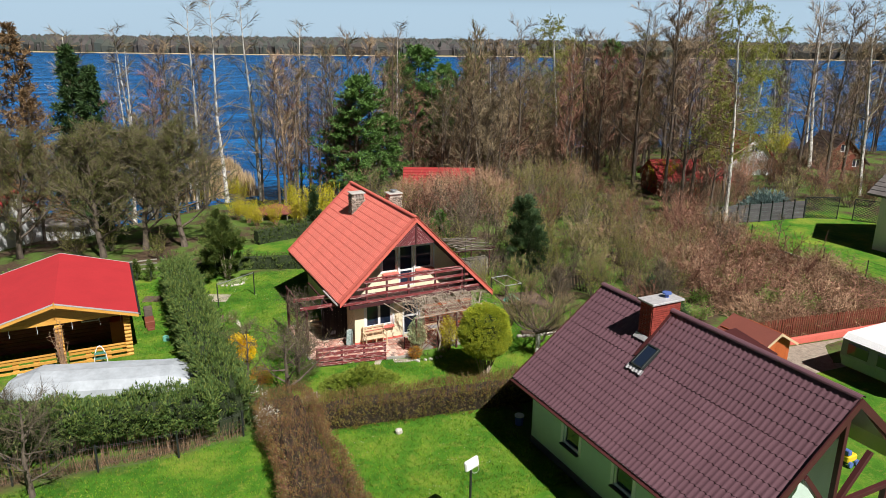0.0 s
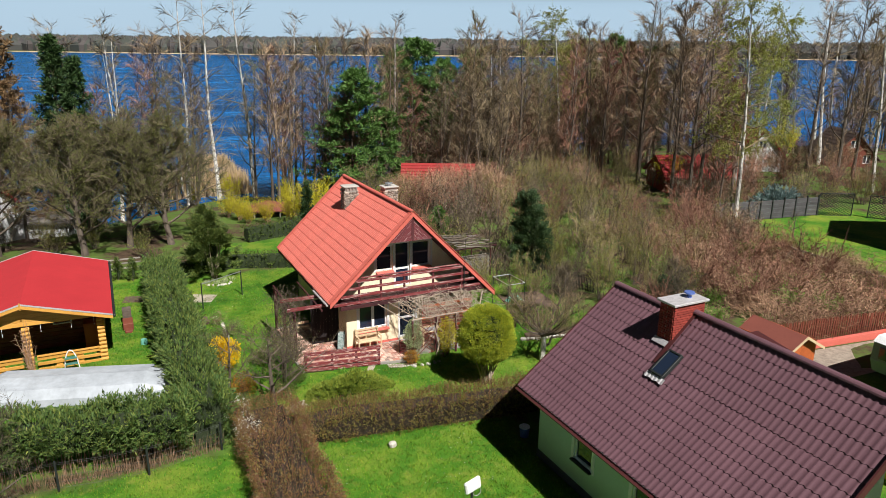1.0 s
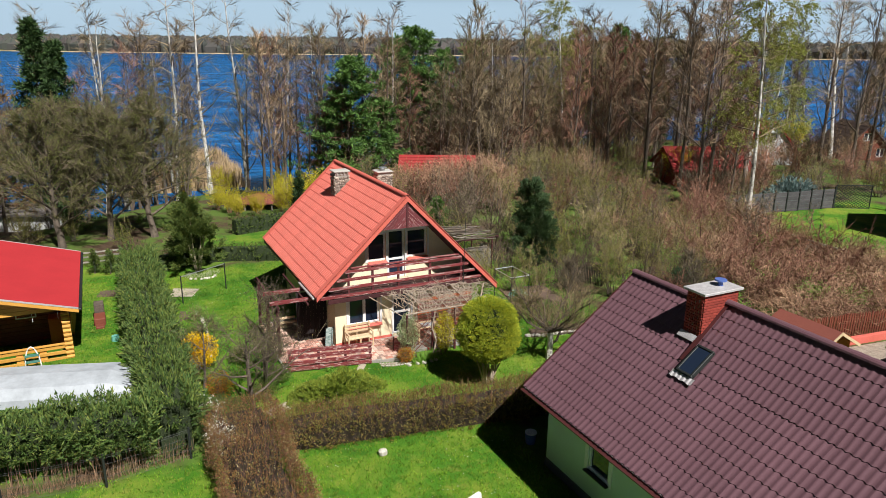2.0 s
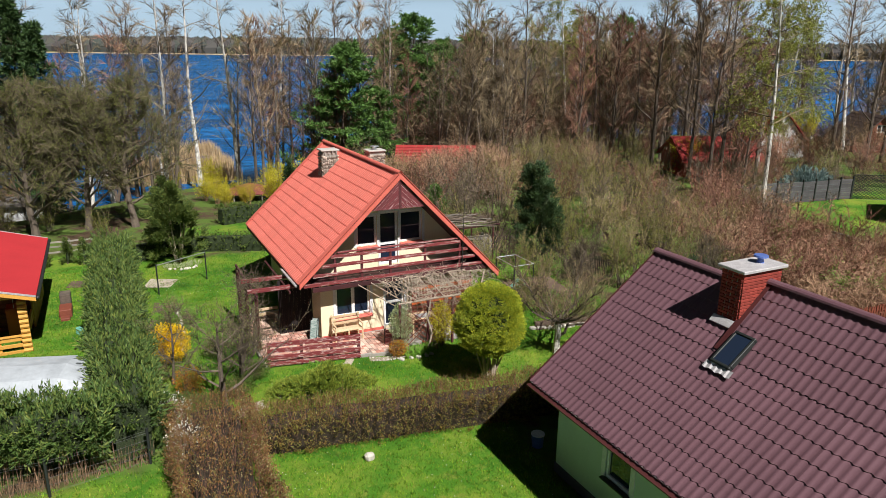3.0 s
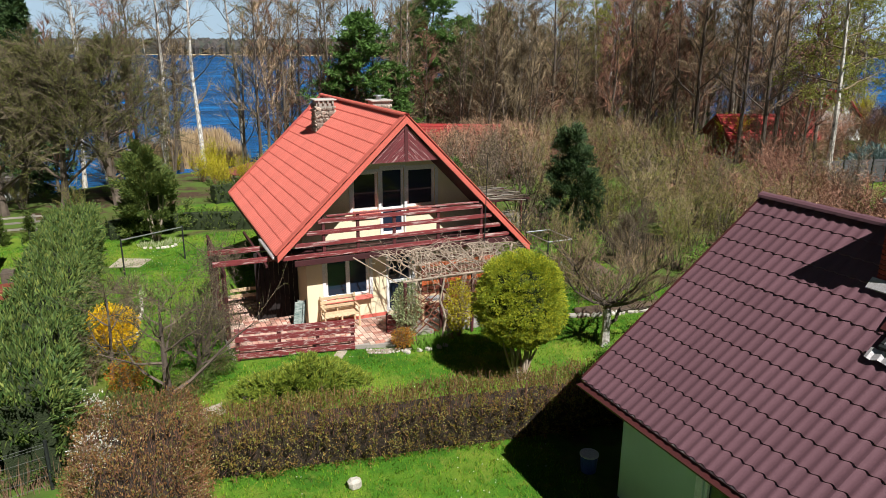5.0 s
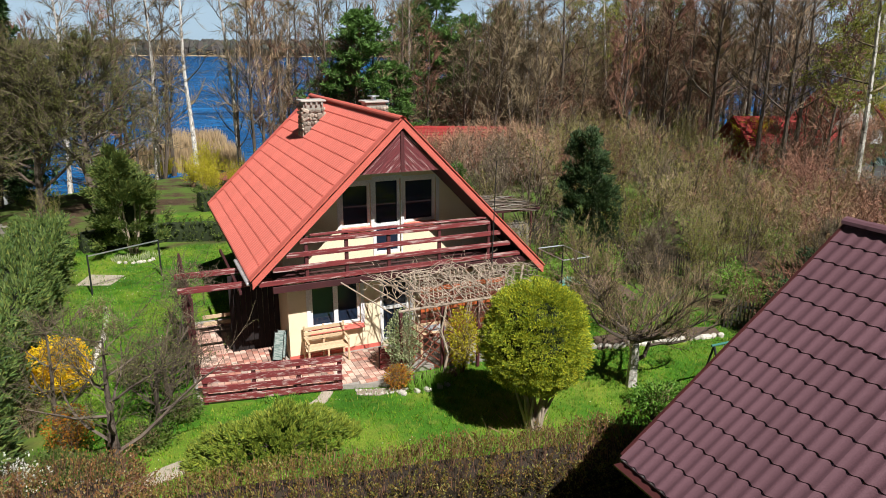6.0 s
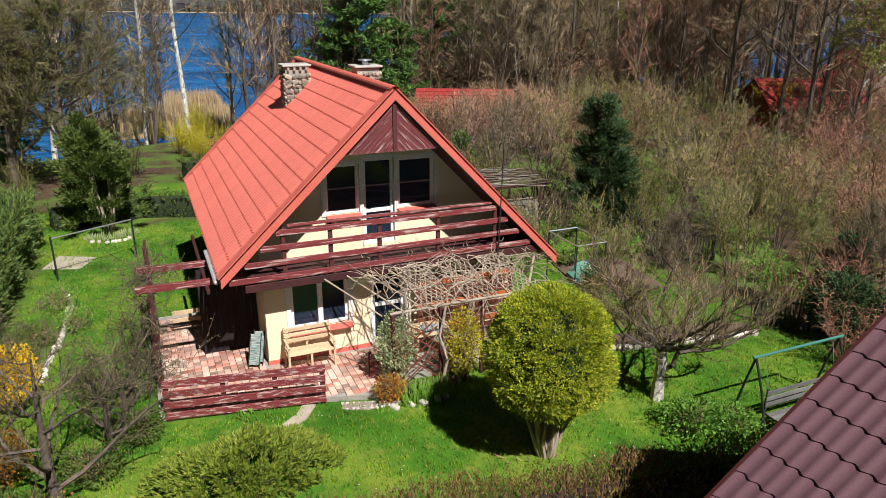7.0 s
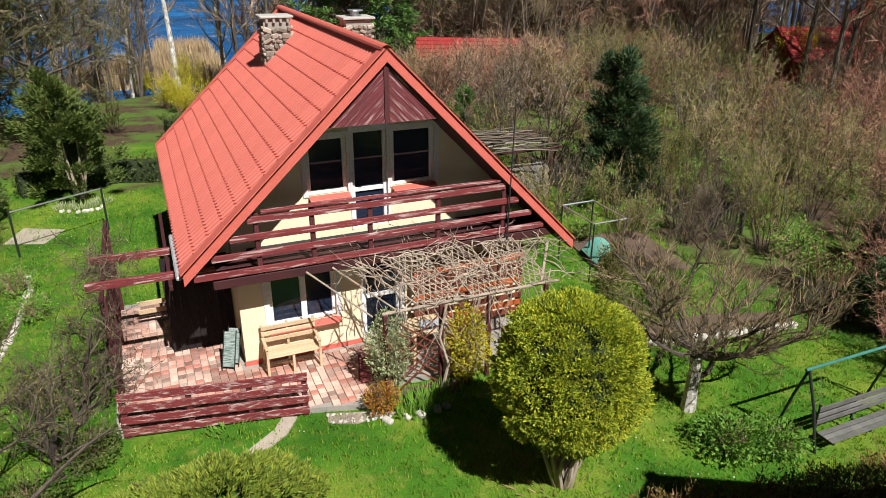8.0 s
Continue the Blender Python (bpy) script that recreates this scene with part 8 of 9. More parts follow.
    for k in range(14):
        pts = bough(w, rng, (rx + rng.uniform(-0.1, 0.1), yf - 0.15, -0.3), (rng.uniform(-0.15, 0.15), 0, 1), rng.uniform(1.5, 2.6), 0.02, 6, 0.15, 0.1, 4)
        for s in range(14):
            q, d = along(pts, 0.2 + 0.8 * rng.random())
            f.spike(q, q + unit(rng) * 0.28, 0.008)
    v = thing("climber", (rx, yf - 0.15, -0.4), "dry brown climber on the porch post", "plant", "climbers")
    part("branchwork", w, MAT_TWIG_TAN, v)
    part("shoot_mass", f, MAT_TWIG_TAN, v)


def build_boat():
    a, b = Vector((-3.5, 32.9, 0.18)), Vector((3.45, 30.7, 0.18))
    d = (b - a).normalized()
    s = Vector((-d.y, d.x, 0))
    ob = thing("covered_boat", (*((a + b) / 2).xy, -0.15), "white boat under a taut grey tarpaulin", "boat")
    L = (b - a).length

    def station(t, side, z):
        half = 1.05 * (1 - 0.35 * smooth01((t - 0.8) / 0.2)) * (1 - 0.25 * smooth01((0.12 - t) / 0.12))
        return a + d * (L * t) + s * (half * side) + Vector((0, 0, z))
    hull, tarp = Geo(), Geo()
    n = 7
    rows_h, rows_t = [], []
    for i in range(n + 1):
        t = i / n
        rows_h.append([station(t, 0.15, -0.05), station(t, 0.75, 0.05), station(t, 0.97, 0.55), station(t, -0.97, 0.55), station(t, -0.75, 0.05), station(t, -0.15, -0.05)])
        sag = 0.012 * math.sin(i * 2.2)
        crest = 1.02 + sag - 0.45 * smooth01((t - 0.86) / 0.14) - 0.35 * smooth01((0.14 - t) / 0.14)
        rows_t.append([station(t, -1.05, 0.36), station(t, -1.02, 0.62 + sag), station(t, -0.80, crest - 0.08), station(t, 0.0, crest + 0.02), station(t, 0.80, crest - 0.08), station(t, 1.02, 0.62 - sag), station(t, 1.05, 0.36)])
    for rows, g in ((rows_h, hull), (rows_t, tarp)):
        m = len(rows[0])
        g.add([p for row in rows for p in row], [(i * m + k, i * m + k + 1, (i + 1) * m + k + 1, (i + 1) * m + k) for i in range(n) for k in range(m - 1)] + [tuple(range(m)), tuple(range(n * m, n * m + m))[::-1]])
    part("hull", hull, MAT_HULL, ob, "white hull")
    part("tarpaulin", tarp, MAT_TARP, ob, "grey tarpaulin cover")
    for t in (0.2, 0.5, 0.8):
        p = a + d * (L * t)
        g = Geo()
        g.beam(p - s * 0.7 + Vector((0, 0, -0.22)), p + s * 0.7 + Vector((0, 0, -0.22)), 0.12, 0.32)
        part("trestle", g, MAT_WOOD_GREY, ob)
    l = thing("folding_ladder", (-0.25, 35.1, -0.3), "small white and green folding step ladder", "ladder")
    g = Geo()
    arc = [(-0.55 + 0.6 * k / 8, 35.15, -0.3 + 1.15 * math.sin(math.pi * k / 8) ** 0.5) for k in range(9)]
    g.tube(arc, [0.025] * 9, 6)
    part("hoop_frame", g, MAT_WHITE, l)
    for z in (0.0, 0.25, 0.5):
        g = Geo()
        g.box(-0.48, -0.02, 35.0, 35.2, z, z + 0.04, 0.006)
        part("tread", g, MAT_GREEN_METAL, l)


def wire_fence():
    line = [(-9.0, 27.1), (-6.0, 26.9), (-3.0, 26.7), (-0.48, 26.35), (2.05, 26.1), (4.35, 26.55)]
    ob = thing("wire_fence", (2.0, 26.3, -0.15), "old wire fence with dark steel posts", "fence")
    for x, y in line:
        g = Geo()
        z = ground_z(x, y)
        g.tube([(x, y, z - 0.2), (x, y, z + 1.05)], [0.035, 0.035], 6)
        part("post", g, MAT_BLACK_METAL, ob)
    for h in (0.12, 0.32, 0.52, 0.72, 0.92, 0.98):
        g = Geo()
        pts = []
        for (x0, y0), (x1, y1) in zip(line, line[1:]):
            for t in (0, 0.5):
                x, y = x0 + (x1 - x0) * t, y0 + (y1 - y0) * t
                pts.append((x, y, ground_z(x, y) + h - 0.04 * (t > 0)))
        pts.append((*line[-1], ground_z(*line[-1]) + h))
        g.tube(pts, [0.004] * len(pts), 4)
        part("wire", g, MAT_BLACK_METAL, ob)
    rng = random.Random(190)
    g = Geo()
    for k in range(700):
        x = rng.uniform(-6, 4.4)
        y = 26.4 + 0.22 * abs(x - 2) / 3 + rng.uniform(-0.05, 0.3)
        z = ground_z(x, y)
        g.spike((x, y, z), (x + rng.uniform(-0.15, 0.15), y + rng.uniform(-0.2, 0.1), z + rng.uniform(0.3, 0.8)), 0.009)
    single("dry_stalks", g, MAT_TWIG_TAN, "dry brown stalks along the wire fence", "dry plants", kind="stuff")


def cabin_garden():
    g = Geo()
    ob = thing("brick_barbecue", (2.05, 39.4, -0.4), "dark brick barbecue with a rust-brown lower shelf", "barbecue")
    g.box(1.85, 2.25, 39.9, 40.5, -0.45, 0.5, 0.02)
    part("oven", g, MAT_BARK, ob)
    g = Geo()
    g.box(1.82, 2.28, 39.0, 39.85, -0.45, 0.15, 0.02)
    part("hearth", g, MAT_WOOD_RUST, ob)
    g = Geo()
    g.box(1.88, 2.22, 38.55, 38.95, -0.45, -0.05, 0.02)
    part("step", g, MAT_WOOD_RUST, ob)
    flat_patch("flower_bed", [(1.9, 43.6), (3.0, 43.3), (3.0, 44.4), (2.1, 44.6)], MAT_SOIL, "small dug bed by the spruce hedge", "flower bed", 0.02, "structure")
    v = thing("watering_barrel", (2.6, 36.9, -0.3), "small teal plastic barrel on the grass", "barrel")
    g = Geo()
    g.tube([(2.6, 36.9, -0.35), (2.6, 36.9, -0.1), (2.6, 36.9, 0.1)], [0.14, 0.16, 0.14], 12)
    part("body", g, MAT_TEAL, v)
    # yard fence behind the cabin
    f = thing("paling_fence", (-1.0, 49.2, -0.4), "weathered rail fence behind the cabin", "fence")
    for x in range(-6, 4, 2):
        g = Geo()
        g.box(x - 0.05, x + 0.05, 49.15, 49.25, -0.6, 0.55)
        part("post", g, MAT_WOOD_GREY, f)
    for z in (-0.1, 0.2, 0.45):
        g = Geo()
        g.beam((-6.2, 49.13, z), (3.2, 49.13, z), 0.03, 0.09)
        part("rail", g, MAT_WOOD_GREY, f)


build_cabin()
build_boat()
wire_fence()
cabin_garden()


# ---- front lawn: floodlight mast, stone, bucket ----
def lawn_things():
    x, y = 9.42, 18.4
    ob = thing("lamp_mast", (x, y, ground_z(x, y)), "grey mast carrying a white satellite panel", "mast")
    g = Geo()
    g.tube([(x, y, -0.3), (x, y, 2.05)], [0.04, 0.035], 8)
    part("pole", g, MAT_BLACK_METAL, ob)
    g = Geo()
    g.beam((x - 0.23, y - 0.05, 2.18), (x + 0.25, y + 0.03, 2.26), 0.12, 0.34, ch=0.05)
    part("panel", g, MAT_WHITE, ob, "white plastic panel")
    g = Geo()
    g.tube([(x + 0.12 + 0.12 * math.cos(k * 0.63), y - 0.05, 2.02 + 0.12 * math.sin(k * 0.63)) for k in range(11)], [0.008] * 11, 4)
    part("cable_loop", g, MAT_LEAD, ob)
    me = stone_mesh("boulder", 0.26, 0.22, 0.24, MAT_STONE_PALE, 201)
    b = new("boulder", me)
    b.location = (9.6, 24.3, ground_z(9.6, 24.3) + 0.09)
    tagged(b, "pale boulder on the lawn beside the hedge", "stone")
    z0 = ground_z(14.02, 22.95)
    k = thing("paint_bucket", (14.02, 22.95, z0), "blue and white plastic bucket in the shade", "bucket")
    g = Geo()
    g.tube([(14.02, 22.95, z0), (14.02, 22.95, z0 + 0.36)], [0.15, 0.18], 16)
    part("body", g, MAT_BLUE, k)
    g = Geo()
    g.tube([(14.02, 22.95, z0 + 0.361), (14.02, 22.95, z0 + 0.39)], [0.19, 0.19], 16)
    part("lid", g, MAT_WHITE, k, "white lid")


lawn_things()


# ---- right of the cottage: swing, wood store, palings ----
MAT_WOOD_SWING = surface("grimy_grey_slats", (0.17, 0.165, 0.155), (0.10, 0.098, 0.092), 0.8, 2.5, 40, relief=0.4, piece=0.25)


def garden_swing():
    z0 = ground_z(20.2, 26.3)
    ob = thing("garden_swing", (20.2, 26.3, z0), "green steel garden swing with a slatted seat", "swing")
    for x in (19.08, 21.4):
        for dy in (-0.42, 0.42):
            g = Geo()
            g.tube([(x, 26.35, 1.35), (x + 0.05, 26.35 + dy * 0.5, 0.7), (x + 0.08, 26.35 + dy, z0 - 0.03)], [0.025] * 3, 8)
            part("leg", g, MAT_BLACK_METAL, ob)
    g = Geo()
    g.tube([(19.0, 26.35, 1.36), (21.5, 26.35, 1.36)], [0.028, 0.028], 8)
    part("top_bar", g, MAT_GREEN_METAL, ob, "green painted top bar")
    for k in range(2, 5):
        g = Geo()
        g.box(19.3, 21.25, 25.56 + k * 0.11, 25.65 + k * 0.11, 0.16, 0.185, 0.004)
        part("seat_slat", g, MAT_WOOD_SWING, ob)
    for k in range(3):
        g = Geo()
        g.box(19.3, 21.25, 26.13, 26.155, 0.3 + k * 0.13, 0.39 + k * 0.13, 0.004)
        part("back_slat", g, MAT_WOOD_SWING, ob)
    for x in (19.35, 20.25, 21.2):
        g = Geo()
        g.box(x - 0.02, x + 0.02, 25.78, 26.16, 0.12, 0.158)
        g.box(x - 0.02, x + 0.02, 26.16, 26.19, 0.14, 0.68)
        part("seat_bearer", g, MAT_BLACK_METAL, ob)
    for x in (19.35, 21.2):
        g = Geo()
        g.tube([(x, 26.35, 1.34), (x, 26.17, 0.66)], [0.008, 0.008], 4)
        part("hanger", g, MAT_METAL, ob)


def wood_store():
    z0 = -0.4
    ob = thing("wood_store", (21.2, 40.8, z0), "open wood store roofed with loose poles", "wood store")
    for x, y in ((20.0, 39.6), (22.2, 39.6), (20.0, 42.0), (22.2, 42.0)):
        g = Geo()
        g.tube([(x, y, z0 - 0.2), (x, y, 1.45)], [0.05, 0.05], 6)
        part("post", g, MAT_WOOD_WINE_DARK, ob)
    for y in (39.6, 42.0):
        g = Geo()
        g.beam((19.7, y, 1.48), (22.6, y, 1.48), 0.08, 0.1)
        part("beam", g, MAT_WOOD_WINE_DARK, ob)
    rng = random.Random(210)
    for k in range(34):
        y = 39.4 + k * 0.08
        g = Geo()
        g.tube([(19.9 + rng.uniform(-0.3, 0.3), y + rng.uniform(-0.2, 0.2), 1.57 + rng.uniform(0, 0.2)), (22.2 + rng.uniform(-0.5, 0.3), y + rng.uniform(-0.7, 0.7), 1.57 + rng.uniform(0, 0.12))], [0.028, 0.018], 5)
        part("roof_pole", g, MAT_BARK if k % 4 else MAT_WOOD_GREY, ob)
    stack = thing("log_stack", (21.6, 40.6, z0), "stack of split firewood", "firewood")
    gl = Geo()
    gl.tube([(0, -0.25, 0), (0, 0.25, 0)], [0.07, 0.065], 7)
    me = mesh_of("log", gl, MAT_WOOD_GREY)
    for j in range(9):
        for i in range(15):
            o = shared("log", me, stack, (20.3 + i * 0.14 + (j % 2) * 0.07, 40.2, z0 + 0.05 + j * 0.13))
            o.rotation_euler = (rng.uniform(-0.1, 0.1), rng.uniform(0, 6), rng.uniform(-0.15, 0.15))


def paling(name, pts, h, gap, mat, label, width=0.05, top_vary=0.05, seed=1):
    rng = random.Random(seed)
    ob = thing(name, (*pts[0], ground_z(*pts[0])), label, "fence")
    gpal = Geo()
    gpal.prism([(-width / 2, -0.01, 0), (width / 2, -0.01, 0), (width / 2, -0.01, h - 0.04), (0, -0.01, h), (-width / 2, -0.01, h - 0.04)], (0, 0.02, 0))
    me = mesh_of("pale", gpal, mat)
    for a, b in zip(pts, pts[1:]):
        a, b = Vector((*a, 0)), Vector((*b, 0))
        d = b - a
        n = int(d.length / gap)
        ang = math.atan2(d.y, d.x)
        for k in range(n):
            p = a.lerp(b, (k + 0.5) / n)
            o = shared("pale", me, ob, (p.x, p.y, ground_z(p.x, p.y) - rng.uniform(0, top_vary)))
            o.rotation_euler = (0, rng.uniform(-0.03, 0.03), ang)
        s = Vector((-d.y, d.x, 0)).normalized() * 0.035
        for z in (0.25 * h, 0.75 * h):
            g = Geo()
            g.beam(a + s + Vector((0, 0, ground_z(a.x, a.y) + z)), b + s + Vector((0, 0, ground_z(b.x, b.y) + z)), 0.03, 0.06)
            part("rail", g, mat, ob)
        m = max(1, int(d.length / 2.2))
        for k in range(m + 1):
            p = a.lerp(b, k / m) + s * 2.2
            g = Geo()
            z = ground_z(p.x, p.y)
            g.box(p.x - 0.045, p.x + 0.045, p.y - 0.045, p.y + 0.045, z - 0.2, z + h * 0.95, 0.006)
            part("post", g, mat, ob)
    return ob


garden_swing()
wood_store()
paling("paling_fence", [(22.6, 41.6), (23.6, 40.2), (25.2, 36.6), (26.0, 34.5)], 1.0, 0.10, MAT_WOOD_MOSSY, "dark weathered paling beside the cypress", seed=2)
paling("paling_fence", [(23.2, 30.0), (24.0, 29.0), (25.2, 27.6)], 0.95, 0.10, MAT_WOOD_MOSSY, "dark weathered paling at the garden edge", seed=3)
g = Geo()
for k in range(9):
    a, b = k / 9 * 1.0, (k + 1) / 9 * 1.0
    za, zb = 0.32 * math.sin(math.pi * k / 9), 0.32 * math.sin(math.pi * (k + 1) / 9)
    g.quad((20.3 + a, 34.0, -0.2 + za), (20.3 + b, 34.0, -0.2 + zb), (20.5 + b, 35.0, -0.2 + zb), (20.5 + a, 35.0, -0.2 + za))
single("crop_cover", g, MAT_TEAL, "teal plastic net tunnel over a bed", "crop cover")
ob = thing("trellis_frame", (20.0, 34.0, -0.2), "rusty steel garden frame beside the cottage", "frame")
for x, y in ((19.6, 33.3), (20.6, 33.3), (19.6, 34.8), (20.6, 34.8)):
    g = Geo()
    g.tube([(x, y, -0.3), (x, y, 1.35)], [0.022, 0.022], 6)
    part("post", g, MAT_BLACK_METAL, ob)
for p, q in (((19.6, 33.3), (20.6, 33.3)), ((19.6, 34.8), (20.6, 34.8)), ((19.6, 33.3), (19.6, 34.8)), ((20.6, 33.3), (20.6, 34.8))):
    g = Geo()
    g.tube([(*p, 1.35), (*q, 1.35)], [0.02, 0.02], 6)
    part("top_rail", g, MAT_METAL, ob)
ob = thing("antenna_mast", (16.35, 31.2, 1.8), "thin steel mast fixed to the balcony corner", "mast")
g = Geo()
g.tube([(16.05, 31.44, 2.2), (16.1, 31.42, 5.0)], [0.02, 0.012], 6)
part("pole", g, MAT_BLACK_METAL, ob)


# ---- neighbour's yard: hut, picket fence, caravan ----
def garden_hut():
    ob = thing("garden_hut", (27.0, 21.6, -0.15), "orange-stained wooden garden hut with brown felt roof", "hut")
    x0, x1, y0, y1 = 25.55, 27.35, 21.75, 24.0
    xm, top, ez = 26.4, 1.92, 1.38
    for s in (-1, 1):
        xe = xm + s * 1.15
        g = Geo()
        g.prism([(xe, y0 - 0.25, ez - 0.12), (xm, y0 - 0.25, top), (xm, y0 - 0.25, top + 0.05), (xe, y0 - 0.25, ez - 0.07)], (0, y1 - y0 + 0.4, 0))
        part("roof_plane", g, MAT_FELT_BROWN, ob, "brown roofing felt")
        g = Geo()
        g.prism([(xe, y0 - 0.28, ez - 0.18), (xm, y0 - 0.28, top - 0.06), (xm, y0 - 0.28, top + 0.06), (xe, y0 - 0.28, ez - 0.06)], (0, 0.028, 0))
        part("barge_board", g, MAT_WOOD_PALE, ob)
        xx = x0 if s < 0 else x1
        for k in range(10):
            z = -0.15 + k * 0.17
            g = Geo()
            g.beam((xx, y0, z + 0.085), (xx, y1, z + 0.085), 0.03, 0.165)
            part("wall_board", g, MAT_WOOD_ORANGE, ob)
    w = (x1 - x0 - 0.04) / 12
    for k in range(12):
        x = x0 + 0.02 + k * w
        h = top - 0.04 - abs(x + w / 2 - xm) * (top - ez + 0.12) / 1.15
        for y in (y0, y1):
            g = Geo()
            g.box(x, x + w - 0.006, y - 0.015, y + 0.015, -0.15, min(top - 0.08, h))
            part("wall_board", g, MAT_WOOD_ORANGE, ob)
    for s in (-1, 1):
        g = Geo()
        g.box(xm + min(0, s * 0.62) + 0.004, xm + max(0, s * 0.62) - 0.004, y0 - 0.04, y0 - 0.016, -0.1, 1.55, 0.005)
        door = part("door", g, MAT_WOOD_ORANGE, ob)
        g = Geo()
        g.box(xm + s * 0.08 - 0.02, xm + s * 0.08 + 0.02, y0 - 0.06, y0 - 0.041, 0.7, 0.85)
        part("handle", g, MAT_BLACK_METAL, door)
    low = thing("lean_to", (23.2, 21.5, -0.15), "dark wooden lean-to with brown roof sheet", "shed")
    g = Geo()
    g.prism([(21.6, 20.4, 1.75), (24.8, 20.4, 1.75), (24.8, 22.6, 2.05), (21.6, 22.6, 2.05)], (0, 0, 0.05))
    part("roof_plane", g, MAT_TRIM_BROWN, low)
    for x in (21.8, 24.6):
        for y in (20.6, 22.4):
            g = Geo()
            g.box(x - 0.05, x + 0.05, y - 0.05, y + 0.05, -0.3, 1.8)
            part("post", g, MAT_WOOD_RUST, low)
    g = Geo()
    g.box(21.7, 24.7, 22.45, 22.5, -0.2, 1.9)
    part("back_wall", g, MAT_WOOD_RUST, low)


def caravan():
    ob = thing("caravan", (31.0, 19.2, -0.15), "old grey-blue caravan with a white roof", "caravan")
    x0, x1, y0, y1 = 28.9, 34.2, 17.6, 20.4
    g = Geo()
    prof = [(x0 + 0.25, 0.45), (x0, 1.0), (x0 + 0.05, 1.75), (x1 - 0.05, 1.75), (x1, 1.0), (x1 - 0.25, 0.45)]
    g.prism([(x, y0, z) for x, z in prof], (0, y1 - y0, 0))
    part("body", g, MAT_CARAVAN, ob)
    g = Geo()
    g.prism([(x, y0 - 0.03, z) for x, z in ((x0 + 0.02, 1.752), (x0 + 0.3, 1.97), (x1 - 0.3, 1.97), (x1 - 0.02, 1.752))], (0, y1 - y0 + 0.06, 0))
    part("roof", g, MAT_WHITE, ob, "white roof")
    for y in (y0 + 0.3, y1 - 1.2):
        g = Geo()
        g.box(x0 - 0.012, x0 + 0.02, y, y + 0.9, 1.12, 1.62, 0.006)
        part("window", g, MAT_GLASS, ob)
    for x in (x0 + 0.6, x0 + 2.6):
        g = Geo()
        g.box(x, x + 1.1, y1 - 0.002, y1 + 0.02, 1.1, 1.6, 0.006)
        part("window", g, MAT_GLASS, ob)
        g = Geo()
        g.box(x, x + 1.1, y0 - 0.02, y0 + 0.002, 1.1, 1.6, 0.006)
        part("window", g, MAT_GLASS, ob)
    for y in (y0 + 0.15, y1 - 0.15):
        g = Geo()
        g.tube([(31.5, y - 0.09, 0.18), (31.5, y + 0.09, 0.18)], [0.33, 0.33], 16)
        part("wheel", g, MAT_BLACK_METAL, ob)


MAT_CARAVAN = surface("caravan_panels", (0.17, 0.21, 0.26), (0.13, 0.17, 0.21), 0.45, 1.0, 20, relief=0.05)
garden_hut()
caravan()
paling("picket_fence", [(27.6, 24.6), (31.0, 24.2), (36.6, 23.4), (41.5, 22.4)], 1.15, 0.14, MAT_WOOD_RUST, "weathered brown picket fence on a low red wall", 0.08, 0.08, 4)
g = Geo()
g.beam((28.2, 23.9, 0.0), (36.6, 22.9, 0.0), 0.2, 0.35)
single("garden_wall", g, MAT_TRIM_RED, "low red-painted wall under the picket fence", "wall")
flat_patch("gravel_yard", [(28.3, 21.0), (36.0, 20.4), (36.6, 22.7), (28.3, 23.6)], MAT_GRAVEL, "gravel yard behind the hut", "gravel", 0.02, "structure")
t = thing("toy_tractor", (23.0, 15.8, -0.1), "yellow and blue plastic ride-on toy", "toy")
g = Geo()
g.box(22.8, 23.3, 15.65, 15.95, 0.05, 0.3, 0.04)
part("body", g, MAT_YELLOW, t)
g = Geo()
g.box(22.82, 23.0, 15.68, 15.92, 0.302, 0.5, 0.03)
part("seat_back", g, MAT_BLUE, t)
for x in (22.88, 23.22):
    for y in (15.6, 16.0):
        g = Geo()
        g.tube([(x, y - 0.04, 0.02), (x, y + 0.04, 0.02)], [0.11, 0.11], 12)
        part("wheel", g, MAT_BLUE, t)


